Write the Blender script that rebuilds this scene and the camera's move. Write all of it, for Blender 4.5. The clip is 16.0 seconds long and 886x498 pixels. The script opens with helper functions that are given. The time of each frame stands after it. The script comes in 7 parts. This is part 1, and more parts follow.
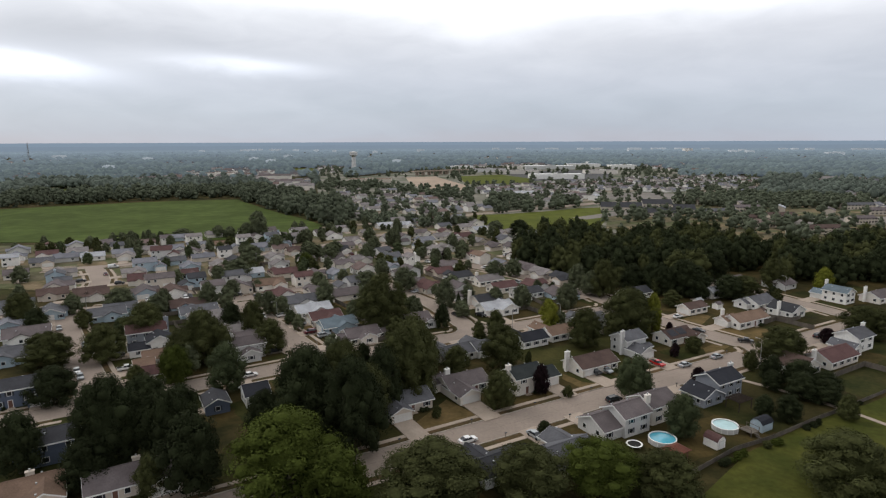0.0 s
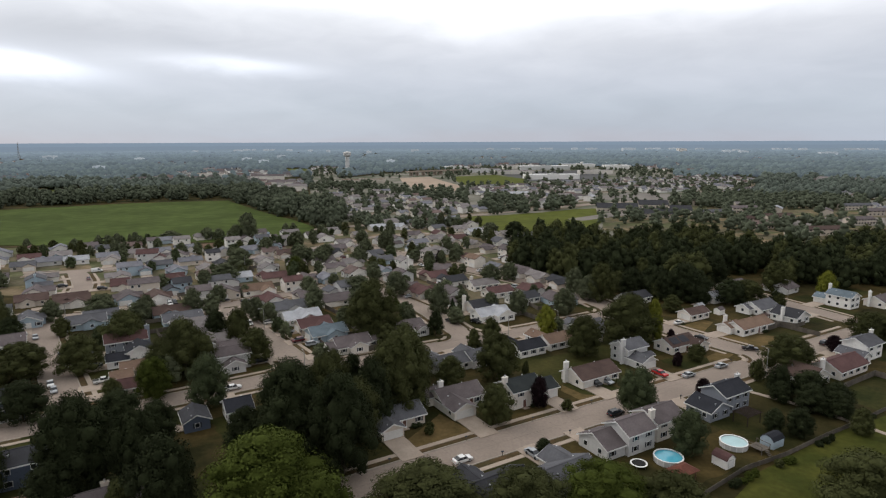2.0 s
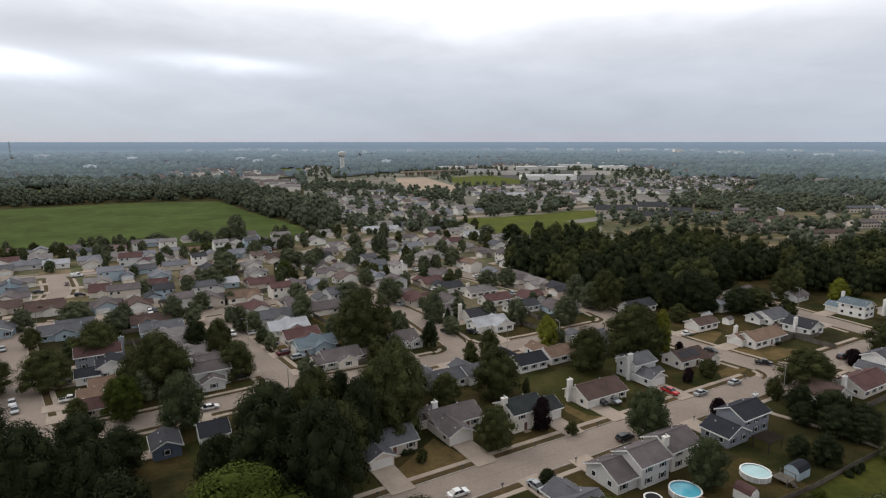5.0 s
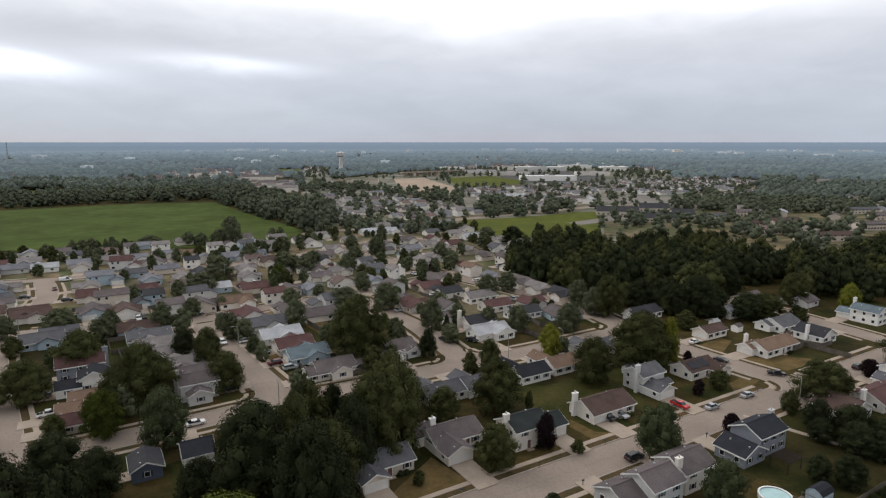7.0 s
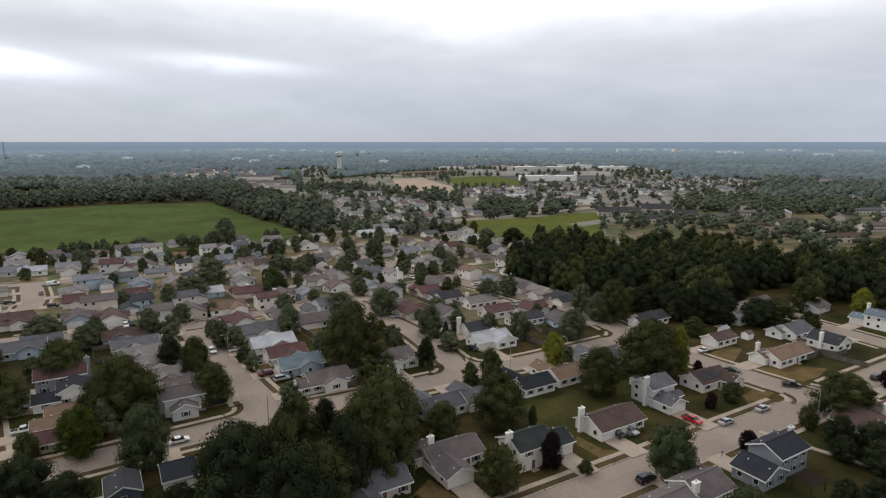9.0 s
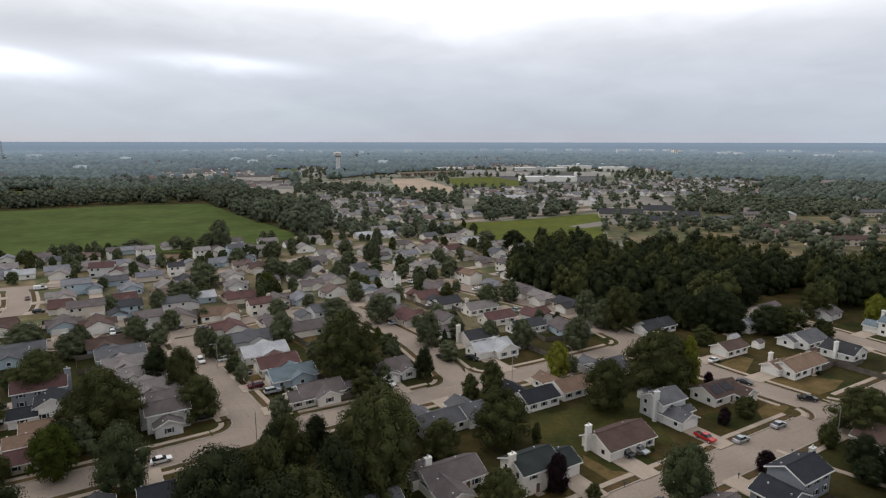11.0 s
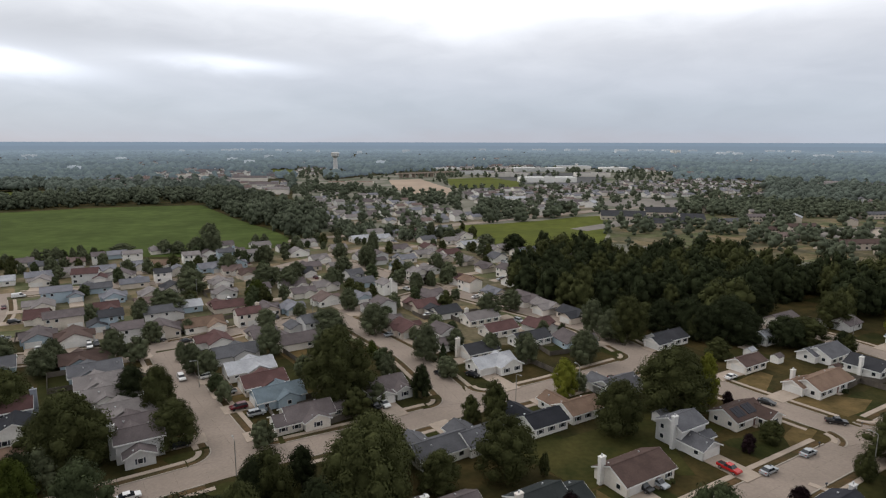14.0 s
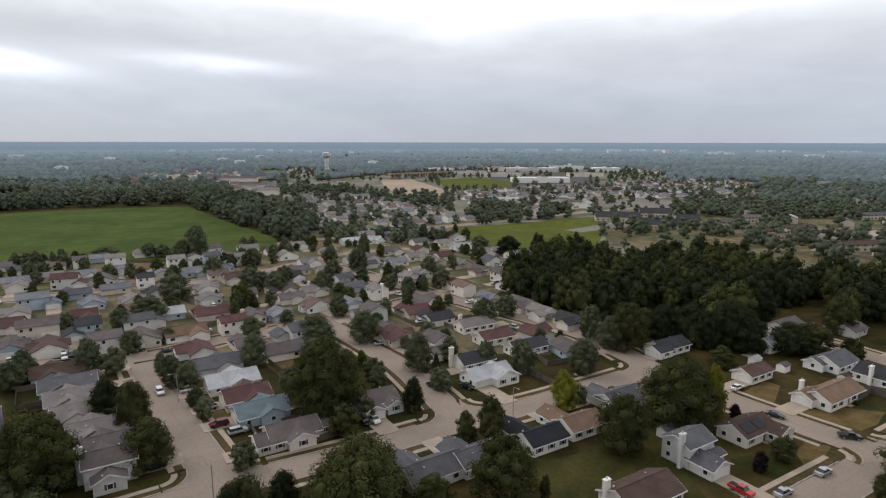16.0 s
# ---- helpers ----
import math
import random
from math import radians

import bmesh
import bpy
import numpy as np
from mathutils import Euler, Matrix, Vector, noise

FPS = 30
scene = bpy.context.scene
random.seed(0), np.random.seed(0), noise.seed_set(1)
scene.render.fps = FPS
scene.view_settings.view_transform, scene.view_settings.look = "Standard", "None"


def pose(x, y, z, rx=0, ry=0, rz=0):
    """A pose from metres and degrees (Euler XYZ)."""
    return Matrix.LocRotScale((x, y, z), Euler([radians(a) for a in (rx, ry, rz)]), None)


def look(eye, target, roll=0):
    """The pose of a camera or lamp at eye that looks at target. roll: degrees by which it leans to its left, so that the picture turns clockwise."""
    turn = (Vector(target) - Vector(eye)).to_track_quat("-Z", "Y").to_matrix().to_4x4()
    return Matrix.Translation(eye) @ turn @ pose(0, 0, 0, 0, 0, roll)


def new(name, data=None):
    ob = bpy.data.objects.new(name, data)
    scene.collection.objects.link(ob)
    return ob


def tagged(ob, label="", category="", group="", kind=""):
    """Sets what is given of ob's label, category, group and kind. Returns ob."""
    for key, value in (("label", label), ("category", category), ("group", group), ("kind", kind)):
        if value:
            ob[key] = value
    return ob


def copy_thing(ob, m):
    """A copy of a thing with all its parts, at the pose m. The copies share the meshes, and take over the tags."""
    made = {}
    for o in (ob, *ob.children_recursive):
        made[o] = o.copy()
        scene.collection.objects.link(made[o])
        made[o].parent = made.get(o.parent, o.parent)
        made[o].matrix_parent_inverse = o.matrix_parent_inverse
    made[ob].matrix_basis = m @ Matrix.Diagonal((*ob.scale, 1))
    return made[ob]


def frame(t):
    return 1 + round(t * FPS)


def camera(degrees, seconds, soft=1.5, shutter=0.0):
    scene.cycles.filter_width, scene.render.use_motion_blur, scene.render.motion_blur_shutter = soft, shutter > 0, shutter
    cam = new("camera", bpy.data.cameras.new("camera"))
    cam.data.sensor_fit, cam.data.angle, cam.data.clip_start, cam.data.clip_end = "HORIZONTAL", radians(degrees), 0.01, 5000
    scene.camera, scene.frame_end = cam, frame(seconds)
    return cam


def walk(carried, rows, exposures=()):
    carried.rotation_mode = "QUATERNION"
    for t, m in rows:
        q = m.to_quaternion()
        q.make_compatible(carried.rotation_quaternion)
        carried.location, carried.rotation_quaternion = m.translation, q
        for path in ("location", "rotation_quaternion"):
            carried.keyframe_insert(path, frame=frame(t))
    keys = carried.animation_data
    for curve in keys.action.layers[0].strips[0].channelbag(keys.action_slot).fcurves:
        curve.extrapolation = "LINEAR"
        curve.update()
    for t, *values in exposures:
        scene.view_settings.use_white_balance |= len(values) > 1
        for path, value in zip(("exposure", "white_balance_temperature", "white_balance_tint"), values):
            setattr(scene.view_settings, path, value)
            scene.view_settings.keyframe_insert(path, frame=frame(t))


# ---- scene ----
cam = camera(72.8, 16.0, 1.2)
PATH = [
    (0, (-0.582, -1.553, 69.792), (-0.62, 0.415, 69.441), -0.2),
    (0.5, (-0.388, 0.534, 69.819), (-0.421, 2.502, 69.468), -0.4),
    (1, (-0.255, 2.645, 69.863), (-0.282, 4.614, 69.513), -0.3),
    (1.5, (-0.235, 4.818, 69.917), (-0.259, 6.787, 69.567), -0.3),
    (2, (-0.291, 7.013, 69.952), (-0.311, 8.982, 69.601), -0.2),
    (2.5, (-0.281, 9.145, 69.922), (-0.298, 11.114, 69.571), -0.2),
    (3, (-0.207, 11.239, 69.905), (-0.22, 13.208, 69.554), -0.2),
    (3.5, (-0.135, 13.39, 69.912), (-0.146, 15.359, 69.561), -0.2),
    (4, (-0.128, 15.56, 69.953), (-0.138, 17.528, 69.602), -0.1),
    (6.5, (-0.01, 26.276, 70.132), (-0.013, 28.246, 69.782), -0.0),
    (7, (0.046, 28.339, 70.206), (0.043, 30.308, 69.856), -0.0),
    (7.5, (0.056, 30.523, 70.182), (0.055, 32.492, 69.832), -0.0),
    (8, (0.03, 32.668, 70.166), (0.029, 34.637, 69.817), -0.0),
    (8.5, (-0.013, 34.922, 70.244), (-0.013, 36.891, 69.893), 0.0),
    (9, (0.113, 37.205, 70.316), (0.113, 39.174, 69.965), 0.0),
    (11.5, (0.286, 48.028, 70.528), (0.289, 49.997, 70.178), 0.1),
    (12, (0.327, 50.343, 70.539), (0.331, 52.312, 70.188), 0.1),
    (12.5, (0.345, 52.554, 70.579), (0.349, 54.523, 70.229), 0.1),
    (13, (0.25, 54.739, 70.685), (0.256, 56.708, 70.335), 0.1),
    (13.5, (0.19, 56.952, 70.78), (0.197, 58.921, 70.431), 0.1),
    (14, (0.233, 59.123, 70.885), (0.241, 61.092, 70.535), 0.1),
    (14.5, (0.264, 61.33, 70.95), (0.273, 63.3, 70.601), 0.0),
    (15, (0.151, 63.565, 71.007), (0.162, 65.534, 70.657), 0.0),
    (15.5, (0.137, 65.838, 71.002), (0.155, 67.807, 70.652), 0.0),
    (16, (0.174, 68.075, 71.008), (0.207, 70.044, 70.658), 0.1),
]
walk(cam, [(t, look(eye, target, roll)) for t, eye, target, roll in PATH])

# ---- light: an overcast summer evening ----
world = bpy.data.worlds.new("sky")
scene.world = world
world.use_nodes = True
wn, wl = world.node_tree.nodes, world.node_tree.links
wn.clear()


def wnode(kind, **values):
    n = wn.new(kind)
    for key, value in values.items():
        n.inputs[key].default_value = value
    return n


def wmath(op, a, b=None, clamp=False):
    n = wn.new("ShaderNodeMath")
    n.operation, n.use_clamp = op, clamp
    for i, v in enumerate((a, b)):
        if v is None:
            continue
        if isinstance(v, bpy.types.NodeSocket):
            wl.new(v, n.inputs[i])
        else:
            n.inputs[i].default_value = v
    return n.outputs[0]


SUN_UP, SUN_ROUND = 42, -62
sky = wn.new("ShaderNodeTexSky")
sky.sky_type, sky.sun_disc = "NISHITA", False
sky.sun_elevation, sky.sun_rotation = radians(SUN_UP), radians(SUN_ROUND)
way = wn.new("ShaderNodeTexCoord").outputs["Generated"]
split = wn.new("ShaderNodeSeparateXYZ")
wl.new(way, split.inputs[0])
up = wmath("MAXIMUM", split.outputs[2], 0.0)
# soft layered cloud: noise stretched sideways over bearing and height
bearing = wmath("ARCTAN2", split.outputs[0], split.outputs[1])
deck = wn.new("ShaderNodeCombineXYZ")
wl.new(bearing, deck.inputs[0])
wl.new(wmath("MULTIPLY", up, 3.2), deck.inputs[1])
big = wnode("ShaderNodeTexNoise", Scale=2.6, Detail=3.0, Roughness=0.5, Distortion=0.3)
wl.new(deck.outputs[0], big.inputs["Vector"])
fine = wnode("ShaderNodeTexNoise", Scale=9.0, Detail=5.0, Roughness=0.55, Distortion=0.4)
wl.new(deck.outputs[0], fine.inputs["Vector"])
cloud = wmath("ADD", wmath("MULTIPLY", big.outputs[0], 0.62), wmath("MULTIPLY", fine.outputs[0], 0.38))
ruffle = wmath("MULTIPLY", wmath("SUBTRACT", cloud, 0.5), 0.30)


def glow(at, height, wide, above, below, slope, power):
    """A place where the cloud is thinner (or thicker) than round it, with a ragged edge; heights as sines, slope for each radian."""
    a = wmath("SUBTRACT", wmath("ADD", bearing, wmath("MULTIPLY", ruffle, 0.5)), radians(at))
    line = wmath("ADD", wmath("MULTIPLY", a, slope), height)
    e = wmath("SUBTRACT", wmath("ADD", up, wmath("MULTIPLY", ruffle, 0.11)), line)
    e = wmath("MAXIMUM", wmath("DIVIDE", e, above), wmath("DIVIDE", e, -below))
    a = wmath("DIVIDE", a, radians(wide))
    d = wmath("ADD", wmath("MULTIPLY", a, a), wmath("MULTIPLY", e, e))
    return wmath("MULTIPLY", wmath("EXPONENT", wmath("MULTIPLY", d, -1.0)), power)


# height: grey low down, white at the top of the view, dimmer again overhead
rise = wn.new("ShaderNodeValToRGB")
rise.color_ramp.elements[0].position, rise.color_ramp.elements[0].color = 0.0, (0.470, 0.490, 0.568, 1)
rise.color_ramp.elements[1].position, rise.color_ramp.elements[1].color = 0.70, (0.99, 0.985, 0.98, 1)
for at, tone in ((0.018, (0.452, 0.500, 0.590, 1)), (0.05, (0.480, 0.528, 0.615, 1)), (0.09, (0.560, 0.592, 0.672, 1)), (0.15, (0.690, 0.705, 0.760, 1)), (0.19, (0.84, 0.85, 0.89, 1)), (0.26, (0.95, 0.945, 0.955, 1))):
    step = rise.color_ramp.elements.new(at)
    step.color = tone
wl.new(wmath("ADD", up, wmath("MULTIPLY", ruffle, 0.25)), rise.inputs[0])
shade = wmath("ADD", 0.80, wmath("MULTIPLY", cloud, 0.40))
lumps = 0.0
for spot in ((-35.5, 0.108, 6.0, 0.013, 0.020, -0.075, 0.95), (-18.5, 0.117, 5.5, 0.009, 0.013, -0.055, 0.55), (3.5, 0.215, 5.5, 0.20, 0.050, 0.0, 0.55), (21, 0.215, 10.0, 0.20, 0.040, -0.06, 0.55),
             (-33, 0.153, 7.0, 0.022, 0.022, 0.0, -0.16), (-20, 0.145, 9.0, 0.016, 0.016, 0.0, -0.06), (-10, 0.215, 22.0, 0.20, 0.020, 0.0, 0.24)):
    lumps = wmath("ADD", glow(*spot), lumps)
low = wn.new("ShaderNodeMix")
low.data_type, low.blend_type = "RGBA", "MULTIPLY"
low.inputs[0].default_value = 1.0
wl.new(rise.outputs[0], low.inputs[6])
# the cloud is thin ahead, towards the hidden sun, and thick behind
ahead = wn.new("ShaderNodeMapRange")
ahead.interpolation_type = "SMOOTHSTEP"
for key, value in (("From Min", -0.75), ("From Max", 0.35), ("To Min", 0.75), ("To Max", 1.0)):
    ahead.inputs[key].default_value = value
wl.new(split.outputs[1], ahead.inputs["Value"])
wl.new(wmath("MULTIPLY", wmath("ADD", shade, lumps), ahead.outputs[0]), low.inputs[7])
deck_light = wnode("ShaderNodeBackground", Strength=1.0)
wl.new(low.outputs[2], deck_light.inputs[0])
clear_light = wnode("ShaderNodeBackground", Strength=0.012)
wl.new(sky.outputs[0], clear_light.inputs[0])
total = wn.new("ShaderNodeAddShader")
wl.new(deck_light.outputs[0], total.inputs[0])
wl.new(clear_light.outputs[0], total.inputs[1])
wl.new(total.outputs[0], wn.new("ShaderNodeOutputWorld").inputs[0])

sun = new("sun", bpy.data.lights.new("sun", "SUN"))
sun.data.energy, sun.data.angle, sun.data.color = 0.90, radians(24), (1.0, 0.94, 0.86)
sun.matrix_world = look((0, 0, 300), (-math.sin(radians(SUN_ROUND)), -math.cos(radians(SUN_ROUND)), 300 - math.tan(radians(SUN_UP))))

# ---- materials ----
def material(name, colour, rough=0.8, metal=0.0, vary=0.25, grain=6.0, coarse=0.6, bump=0.0, bump_scale=20.0, second=None, island=0.0, each=0.0, spec=0.3):
    """Two scales of mottling round a base colour, a fine relief, and differences from piece to piece."""
    m = bpy.data.materials.new(name)
    m.use_nodes = True
    nodes, links = m.node_tree.nodes, m.node_tree.links
    b = nodes["Principled BSDF"]
    b.inputs["Roughness"].default_value, b.inputs["Metallic"].default_value = rough, metal
    b.inputs["Specular IOR Level"].default_value = spec
    place = nodes.new("ShaderNodeNewGeometry").outputs["Position"]
    second = second or [c * (1 - vary) for c in colour]
    last = None
    for scale, share in ((coarse, 1.0), (grain, 0.5)):
        n = nodes.new("ShaderNodeTexNoise")
        n.inputs["Scale"].default_value, n.inputs["Detail"].default_value = scale, 5.0
        links.new(place, n.inputs["Vector"])
        ramp = nodes.new("ShaderNodeValToRGB")
        ramp.color_ramp.elements[0].position, ramp.color_ramp.elements[1].position = 0.36, 0.64
        links.new(n.outputs[0], ramp.inputs[0])
        if last is None:
            ramp.color_ramp.elements[0].color, ramp.color_ramp.elements[1].color = (*second, 1), (*colour, 1)
            last = ramp.outputs[0]
        else:
            k = 1 - vary * 0.8
            ramp.color_ramp.elements[0].color, ramp.color_ramp.elements[1].color = (k, k, k, 1), (1.06, 1.06, 1.06, 1)
            mix = nodes.new("ShaderNodeMix")
            mix.data_type, mix.blend_type = "RGBA", "MULTIPLY"
            mix.inputs[0].default_value = share * 1.4
            links.new(last, mix.inputs[6]), links.new(ramp.outputs[0], mix.inputs[7])
            last = mix.outputs[2]
    for amount, source in ((island, "geo"), (each, "object")):
        if amount:
            if source == "geo":
                r = nodes.new("ShaderNodeNewGeometry").outputs["Random Per Island"]
            else:
                r = nodes.new("ShaderNodeObjectInfo").outputs["Random"]
            hsv = nodes.new("ShaderNodeHueSaturation")
            mr = nodes.new("ShaderNodeMapRange")
            mr.inputs["To Min"].default_value, mr.inputs["To Max"].default_value = 1 - amount, 1 + amount
            links.new(r, mr.inputs["Value"]), links.new(mr.outputs[0], hsv.inputs["Value"])
            links.new(last, hsv.inputs["Color"])
            last = hsv.outputs[0]
    links.new(last, b.inputs["Base Color"])
    if bump:
        n = nodes.new("ShaderNodeTexNoise")
        n.inputs["Scale"].default_value, n.inputs["Detail"].default_value = bump_scale, 4.0
        links.new(place, n.inputs["Vector"])
        bp = nodes.new("ShaderNodeBump")
        bp.inputs["Strength"].default_value, bp.inputs["Distance"].default_value = bump, 0.05
        links.new(n.outputs[0], bp.inputs["Height"]), links.new(bp.outputs[0], b.inputs["Normal"])
    return m


def courses(m, gap, depth):
    """Adds level courses (lap siding, shingle rows) as relief."""
    nodes, links = m.node_tree.nodes, m.node_tree.links
    place = nodes.new("ShaderNodeNewGeometry").outputs["Position"]
    z = nodes.new("ShaderNodeSeparateXYZ")
    links.new(place, z.inputs[0])
    saw = nodes.new("ShaderNodeMath")
    saw.operation = "FRACT"
    k = nodes.new("ShaderNodeMath")
    k.operation, k.inputs[1].default_value = "MULTIPLY", 1 / gap
    links.new(z.outputs[2], k.inputs[0]), links.new(k.outputs[0], saw.inputs[0])
    bp = nodes.new("ShaderNodeBump")
    bp.inputs["Strength"].default_value, bp.inputs["Distance"].default_value = 0.6, depth
    links.new(saw.outputs[0], bp.inputs["Height"]), links.new(bp.outputs[0], nodes["Principled BSDF"].inputs["Normal"])
    return m


# mist, and ash and rose on further houses, carry haze in the shingle colour
ROOFS = {"slate": (0.112, 0.113, 0.125), "taupe": (0.138, 0.117, 0.120), "brown": (0.098, 0.066, 0.058), "maroon": (0.112, 0.062, 0.060), "tan": (0.19, 0.128, 0.095),
         "dark": (0.050, 0.051, 0.058), "black": (0.030, 0.032, 0.040), "green": (0.036, 0.042, 0.043), "silver": (0.42, 0.43, 0.46), "chalk": (0.72, 0.72, 0.71), "ash": (0.222, 0.202, 0.200), "rose": (0.17, 0.125, 0.115), "steel": (0.15, 0.19, 0.22), "mist": (0.195, 0.198, 0.224)}
WALLS = {"white": (0.84, 0.82, 0.79), "cream": (0.76, 0.715, 0.66), "tan": (0.60, 0.53, 0.46), "pale": (0.60, 0.595, 0.59), "bluegrey": (0.38, 0.47, 0.54), "navy": (0.10, 0.125, 0.18), "storm": (0.25, 0.27, 0.31)}
roof_mat = {k: courses(material("shingles_" + k, c, 0.9, spec=0.14, vary=0.22, grain=3.0, coarse=0.35, each=0.12), 0.14, 0.02) for k, c in ROOFS.items()}
wall_mat = {k: courses(material("siding_" + k, c, 0.6, vary=0.10, grain=2.0, coarse=0.25, each=0.06), 0.2, 0.02) for k, c in WALLS.items()}
trim_mat = material("white_trim", (0.80, 0.80, 0.79), 0.5, vary=0.06)
door_mat = material("garage_paint", (0.72, 0.71, 0.69), 0.5, vary=0.08)
entry_mat = material("entry_door_paint", (0.16, 0.08, 0.06), 0.5, vary=0.1)
shutter_mat = material("shutter_paint", (0.05, 0.06, 0.08), 0.6)
glass_mat = material("window_glass", (0.02, 0.024, 0.03), 0.06, vary=0.1, spec=0.6)
metal_mat = material("vent_metal", (0.55, 0.56, 0.58), 0.45, 0.8, vary=0.15)
panel_mat = material("solar_glass", (0.010, 0.011, 0.020), 0.4, vary=0.1, spec=0.2)
road_mat = material("worn_concrete_road", (0.284, 0.232, 0.196), 0.92, spec=0.2, vary=0.16, grain=1.4, coarse=0.08, bump=0.15, bump_scale=6)
walk_mat = material("pale_concrete", (0.375, 0.308, 0.252), 0.9, vary=0.15, grain=2.5, coarse=0.3)
kerb_mat = material("kerb_concrete", (0.375, 0.332, 0.285), 0.9, vary=0.2)
timber_mat = material("dark_brown_timber", (0.036, 0.024, 0.019), 0.8, vary=0.3)
rust_mat = courses(material("rust_red_shingles", (0.15, 0.055, 0.038), 0.9, vary=0.3, grain=3.0, coarse=0.5), 0.14, 0.02)
tar_mat = material("tarred_joint", (0.265, 0.215, 0.172), 0.9, vary=0.35, grain=0.6)
asphalt_mat = material("asphalt", (0.06, 0.06, 0.062), 0.9, vary=0.2)
lawn_mat = material("dry_lawn", (0.056, 0.045, 0.018), 0.95, vary=0.35, grain=0.9, coarse=0.13, second=(0.028, 0.027, 0.010), bump=0.5, bump_scale=4, spec=0.05)


def by_lot(m, width, depth, turn, tones):
    """Each garden's grass has its own tone: some watered and green, some dried out."""
    nodes, links = m.node_tree.nodes, m.node_tree.links
    b = nodes["Principled BSDF"]
    before = b.inputs["Base Color"].links[0].from_socket
    place = nodes.new("ShaderNodeNewGeometry").outputs["Position"]
    rough_edge = nodes.new("ShaderNodeTexNoise")
    rough_edge.inputs["Scale"].default_value = 0.25
    links.new(place, rough_edge.inputs["Vector"])
    shift = nodes.new("ShaderNodeVectorMath")
    shift.operation = "MULTIPLY_ADD"
    shift.inputs[1].default_value = (3.0, 3.0, 0.0)
    links.new(rough_edge.outputs[1], shift.inputs[0]), links.new(place, shift.inputs[2])
    way = nodes.new("ShaderNodeMapping")
    way.inputs["Rotation"].default_value = (0, 0, radians(-turn))
    way.inputs["Scale"].default_value = (1 / width, 1 / depth, 0)
    links.new(shift.outputs[0], way.inputs["Vector"])
    cell = nodes.new("ShaderNodeVectorMath")
    cell.operation = "FLOOR"
    links.new(way.outputs[0], cell.inputs[0])
    dice = nodes.new("ShaderNodeTexWhiteNoise")
    links.new(cell.outputs[0], dice.inputs["Vector"])
    ramp = nodes.new("ShaderNodeValToRGB")
    ramp.color_ramp.interpolation = "CONSTANT"
    e = ramp.color_ramp.elements
    e[0].position, e[0].color, e[1].position, e[1].color = 0.0, (*tones[0], 1), 1 / len(tones), (*tones[1], 1)
    for k in range(2, len(tones)):
        e.new(k / len(tones)).color = (*tones[k], 1)
    links.new(dice.outputs[0], ramp.inputs[0])
    mix = nodes.new("ShaderNodeMix")
    mix.data_type, mix.blend_type, mix.inputs[0].default_value = "RGBA", "MULTIPLY", 1.0
    links.new(before, mix.inputs[6]), links.new(ramp.outputs[0], mix.inputs[7]), links.new(mix.outputs[2], b.inputs["Base Color"])
    return m


by_lot(lawn_mat, 15.0, 13.0, 33, ((1.0, 1.0, 1.0), (0.80, 0.92, 0.80), (1.38, 1.24, 1.2), (0.85, 0.86, 0.86), (0.82, 1.02, 0.82), (1.2, 1.1, 1.08)))
town_ground_mat = material("pale_town_ground", (0.225, 0.210, 0.180), 0.95, vary=0.3, grain=0.12, coarse=0.02, second=(0.085, 0.098, 0.062), spec=0.05)
mid_lawn_mat = by_lot(material("pale_garden_grass", (0.175, 0.144, 0.096), 0.95, vary=0.35, grain=0.6, coarse=0.1, second=(0.092, 0.086, 0.046), spec=0.05), 15.0, 13.0, 33, ((1.0, 1.0, 1.0), (0.75, 0.92, 0.75), (1.3, 1.2, 1.15), (0.8, 0.85, 0.85)))
dull_lawn_mat = material("dull_green_lawn", (0.060, 0.055, 0.018), 0.95, vary=0.35, grain=0.8, coarse=0.11, second=(0.033, 0.036, 0.011), bump=0.4, bump_scale=4, spec=0.05)
mown_mat = material("mown_grass", (0.072, 0.074, 0.016), 0.95, vary=0.35, grain=0.7, coarse=0.09, second=(0.044, 0.052, 0.011), bump=0.4, bump_scale=4, spec=0.05)
tan_lawn_mat = material("tan_lawn", (0.150, 0.104, 0.046), 0.95, vary=0.3, grain=0.9, coarse=0.2, second=(0.088, 0.066, 0.028), bump=0.4, bump_scale=4, spec=0.05)
bright_grass_mat = material("bright_grass", (0.105, 0.118, 0.026), 0.95, vary=0.3, grain=0.12, coarse=0.02, second=(0.078, 0.092, 0.022), spec=0.03)
verge_mat = material("brown_verge_grass", (0.105, 0.068, 0.036), 0.95, vary=0.3, grain=0.9, coarse=0.2, second=(0.055, 0.048, 0.024), spec=0.05)
crop_mat = material("green_crop", (0.074, 0.102, 0.028), 0.95, vary=0.35, grain=0.10, coarse=0.022, second=(0.052, 0.072, 0.020), bump=0.6, bump_scale=1.2, spec=0.03)
# grass of the far yards, its colour lightened in place of haze
yard_mat = material("haze_paled_grass", (0.150, 0.118, 0.072), 0.95, vary=0.3, grain=0.25, coarse=0.03, second=(0.085, 0.082, 0.045))
dirt_mat = material("bare_earth", (0.36, 0.275, 0.205), 0.95, vary=0.2, grain=0.1, coarse=0.012)
bark_mat = material("bark", (0.10, 0.08, 0.062), 0.95, vary=0.3, grain=8)
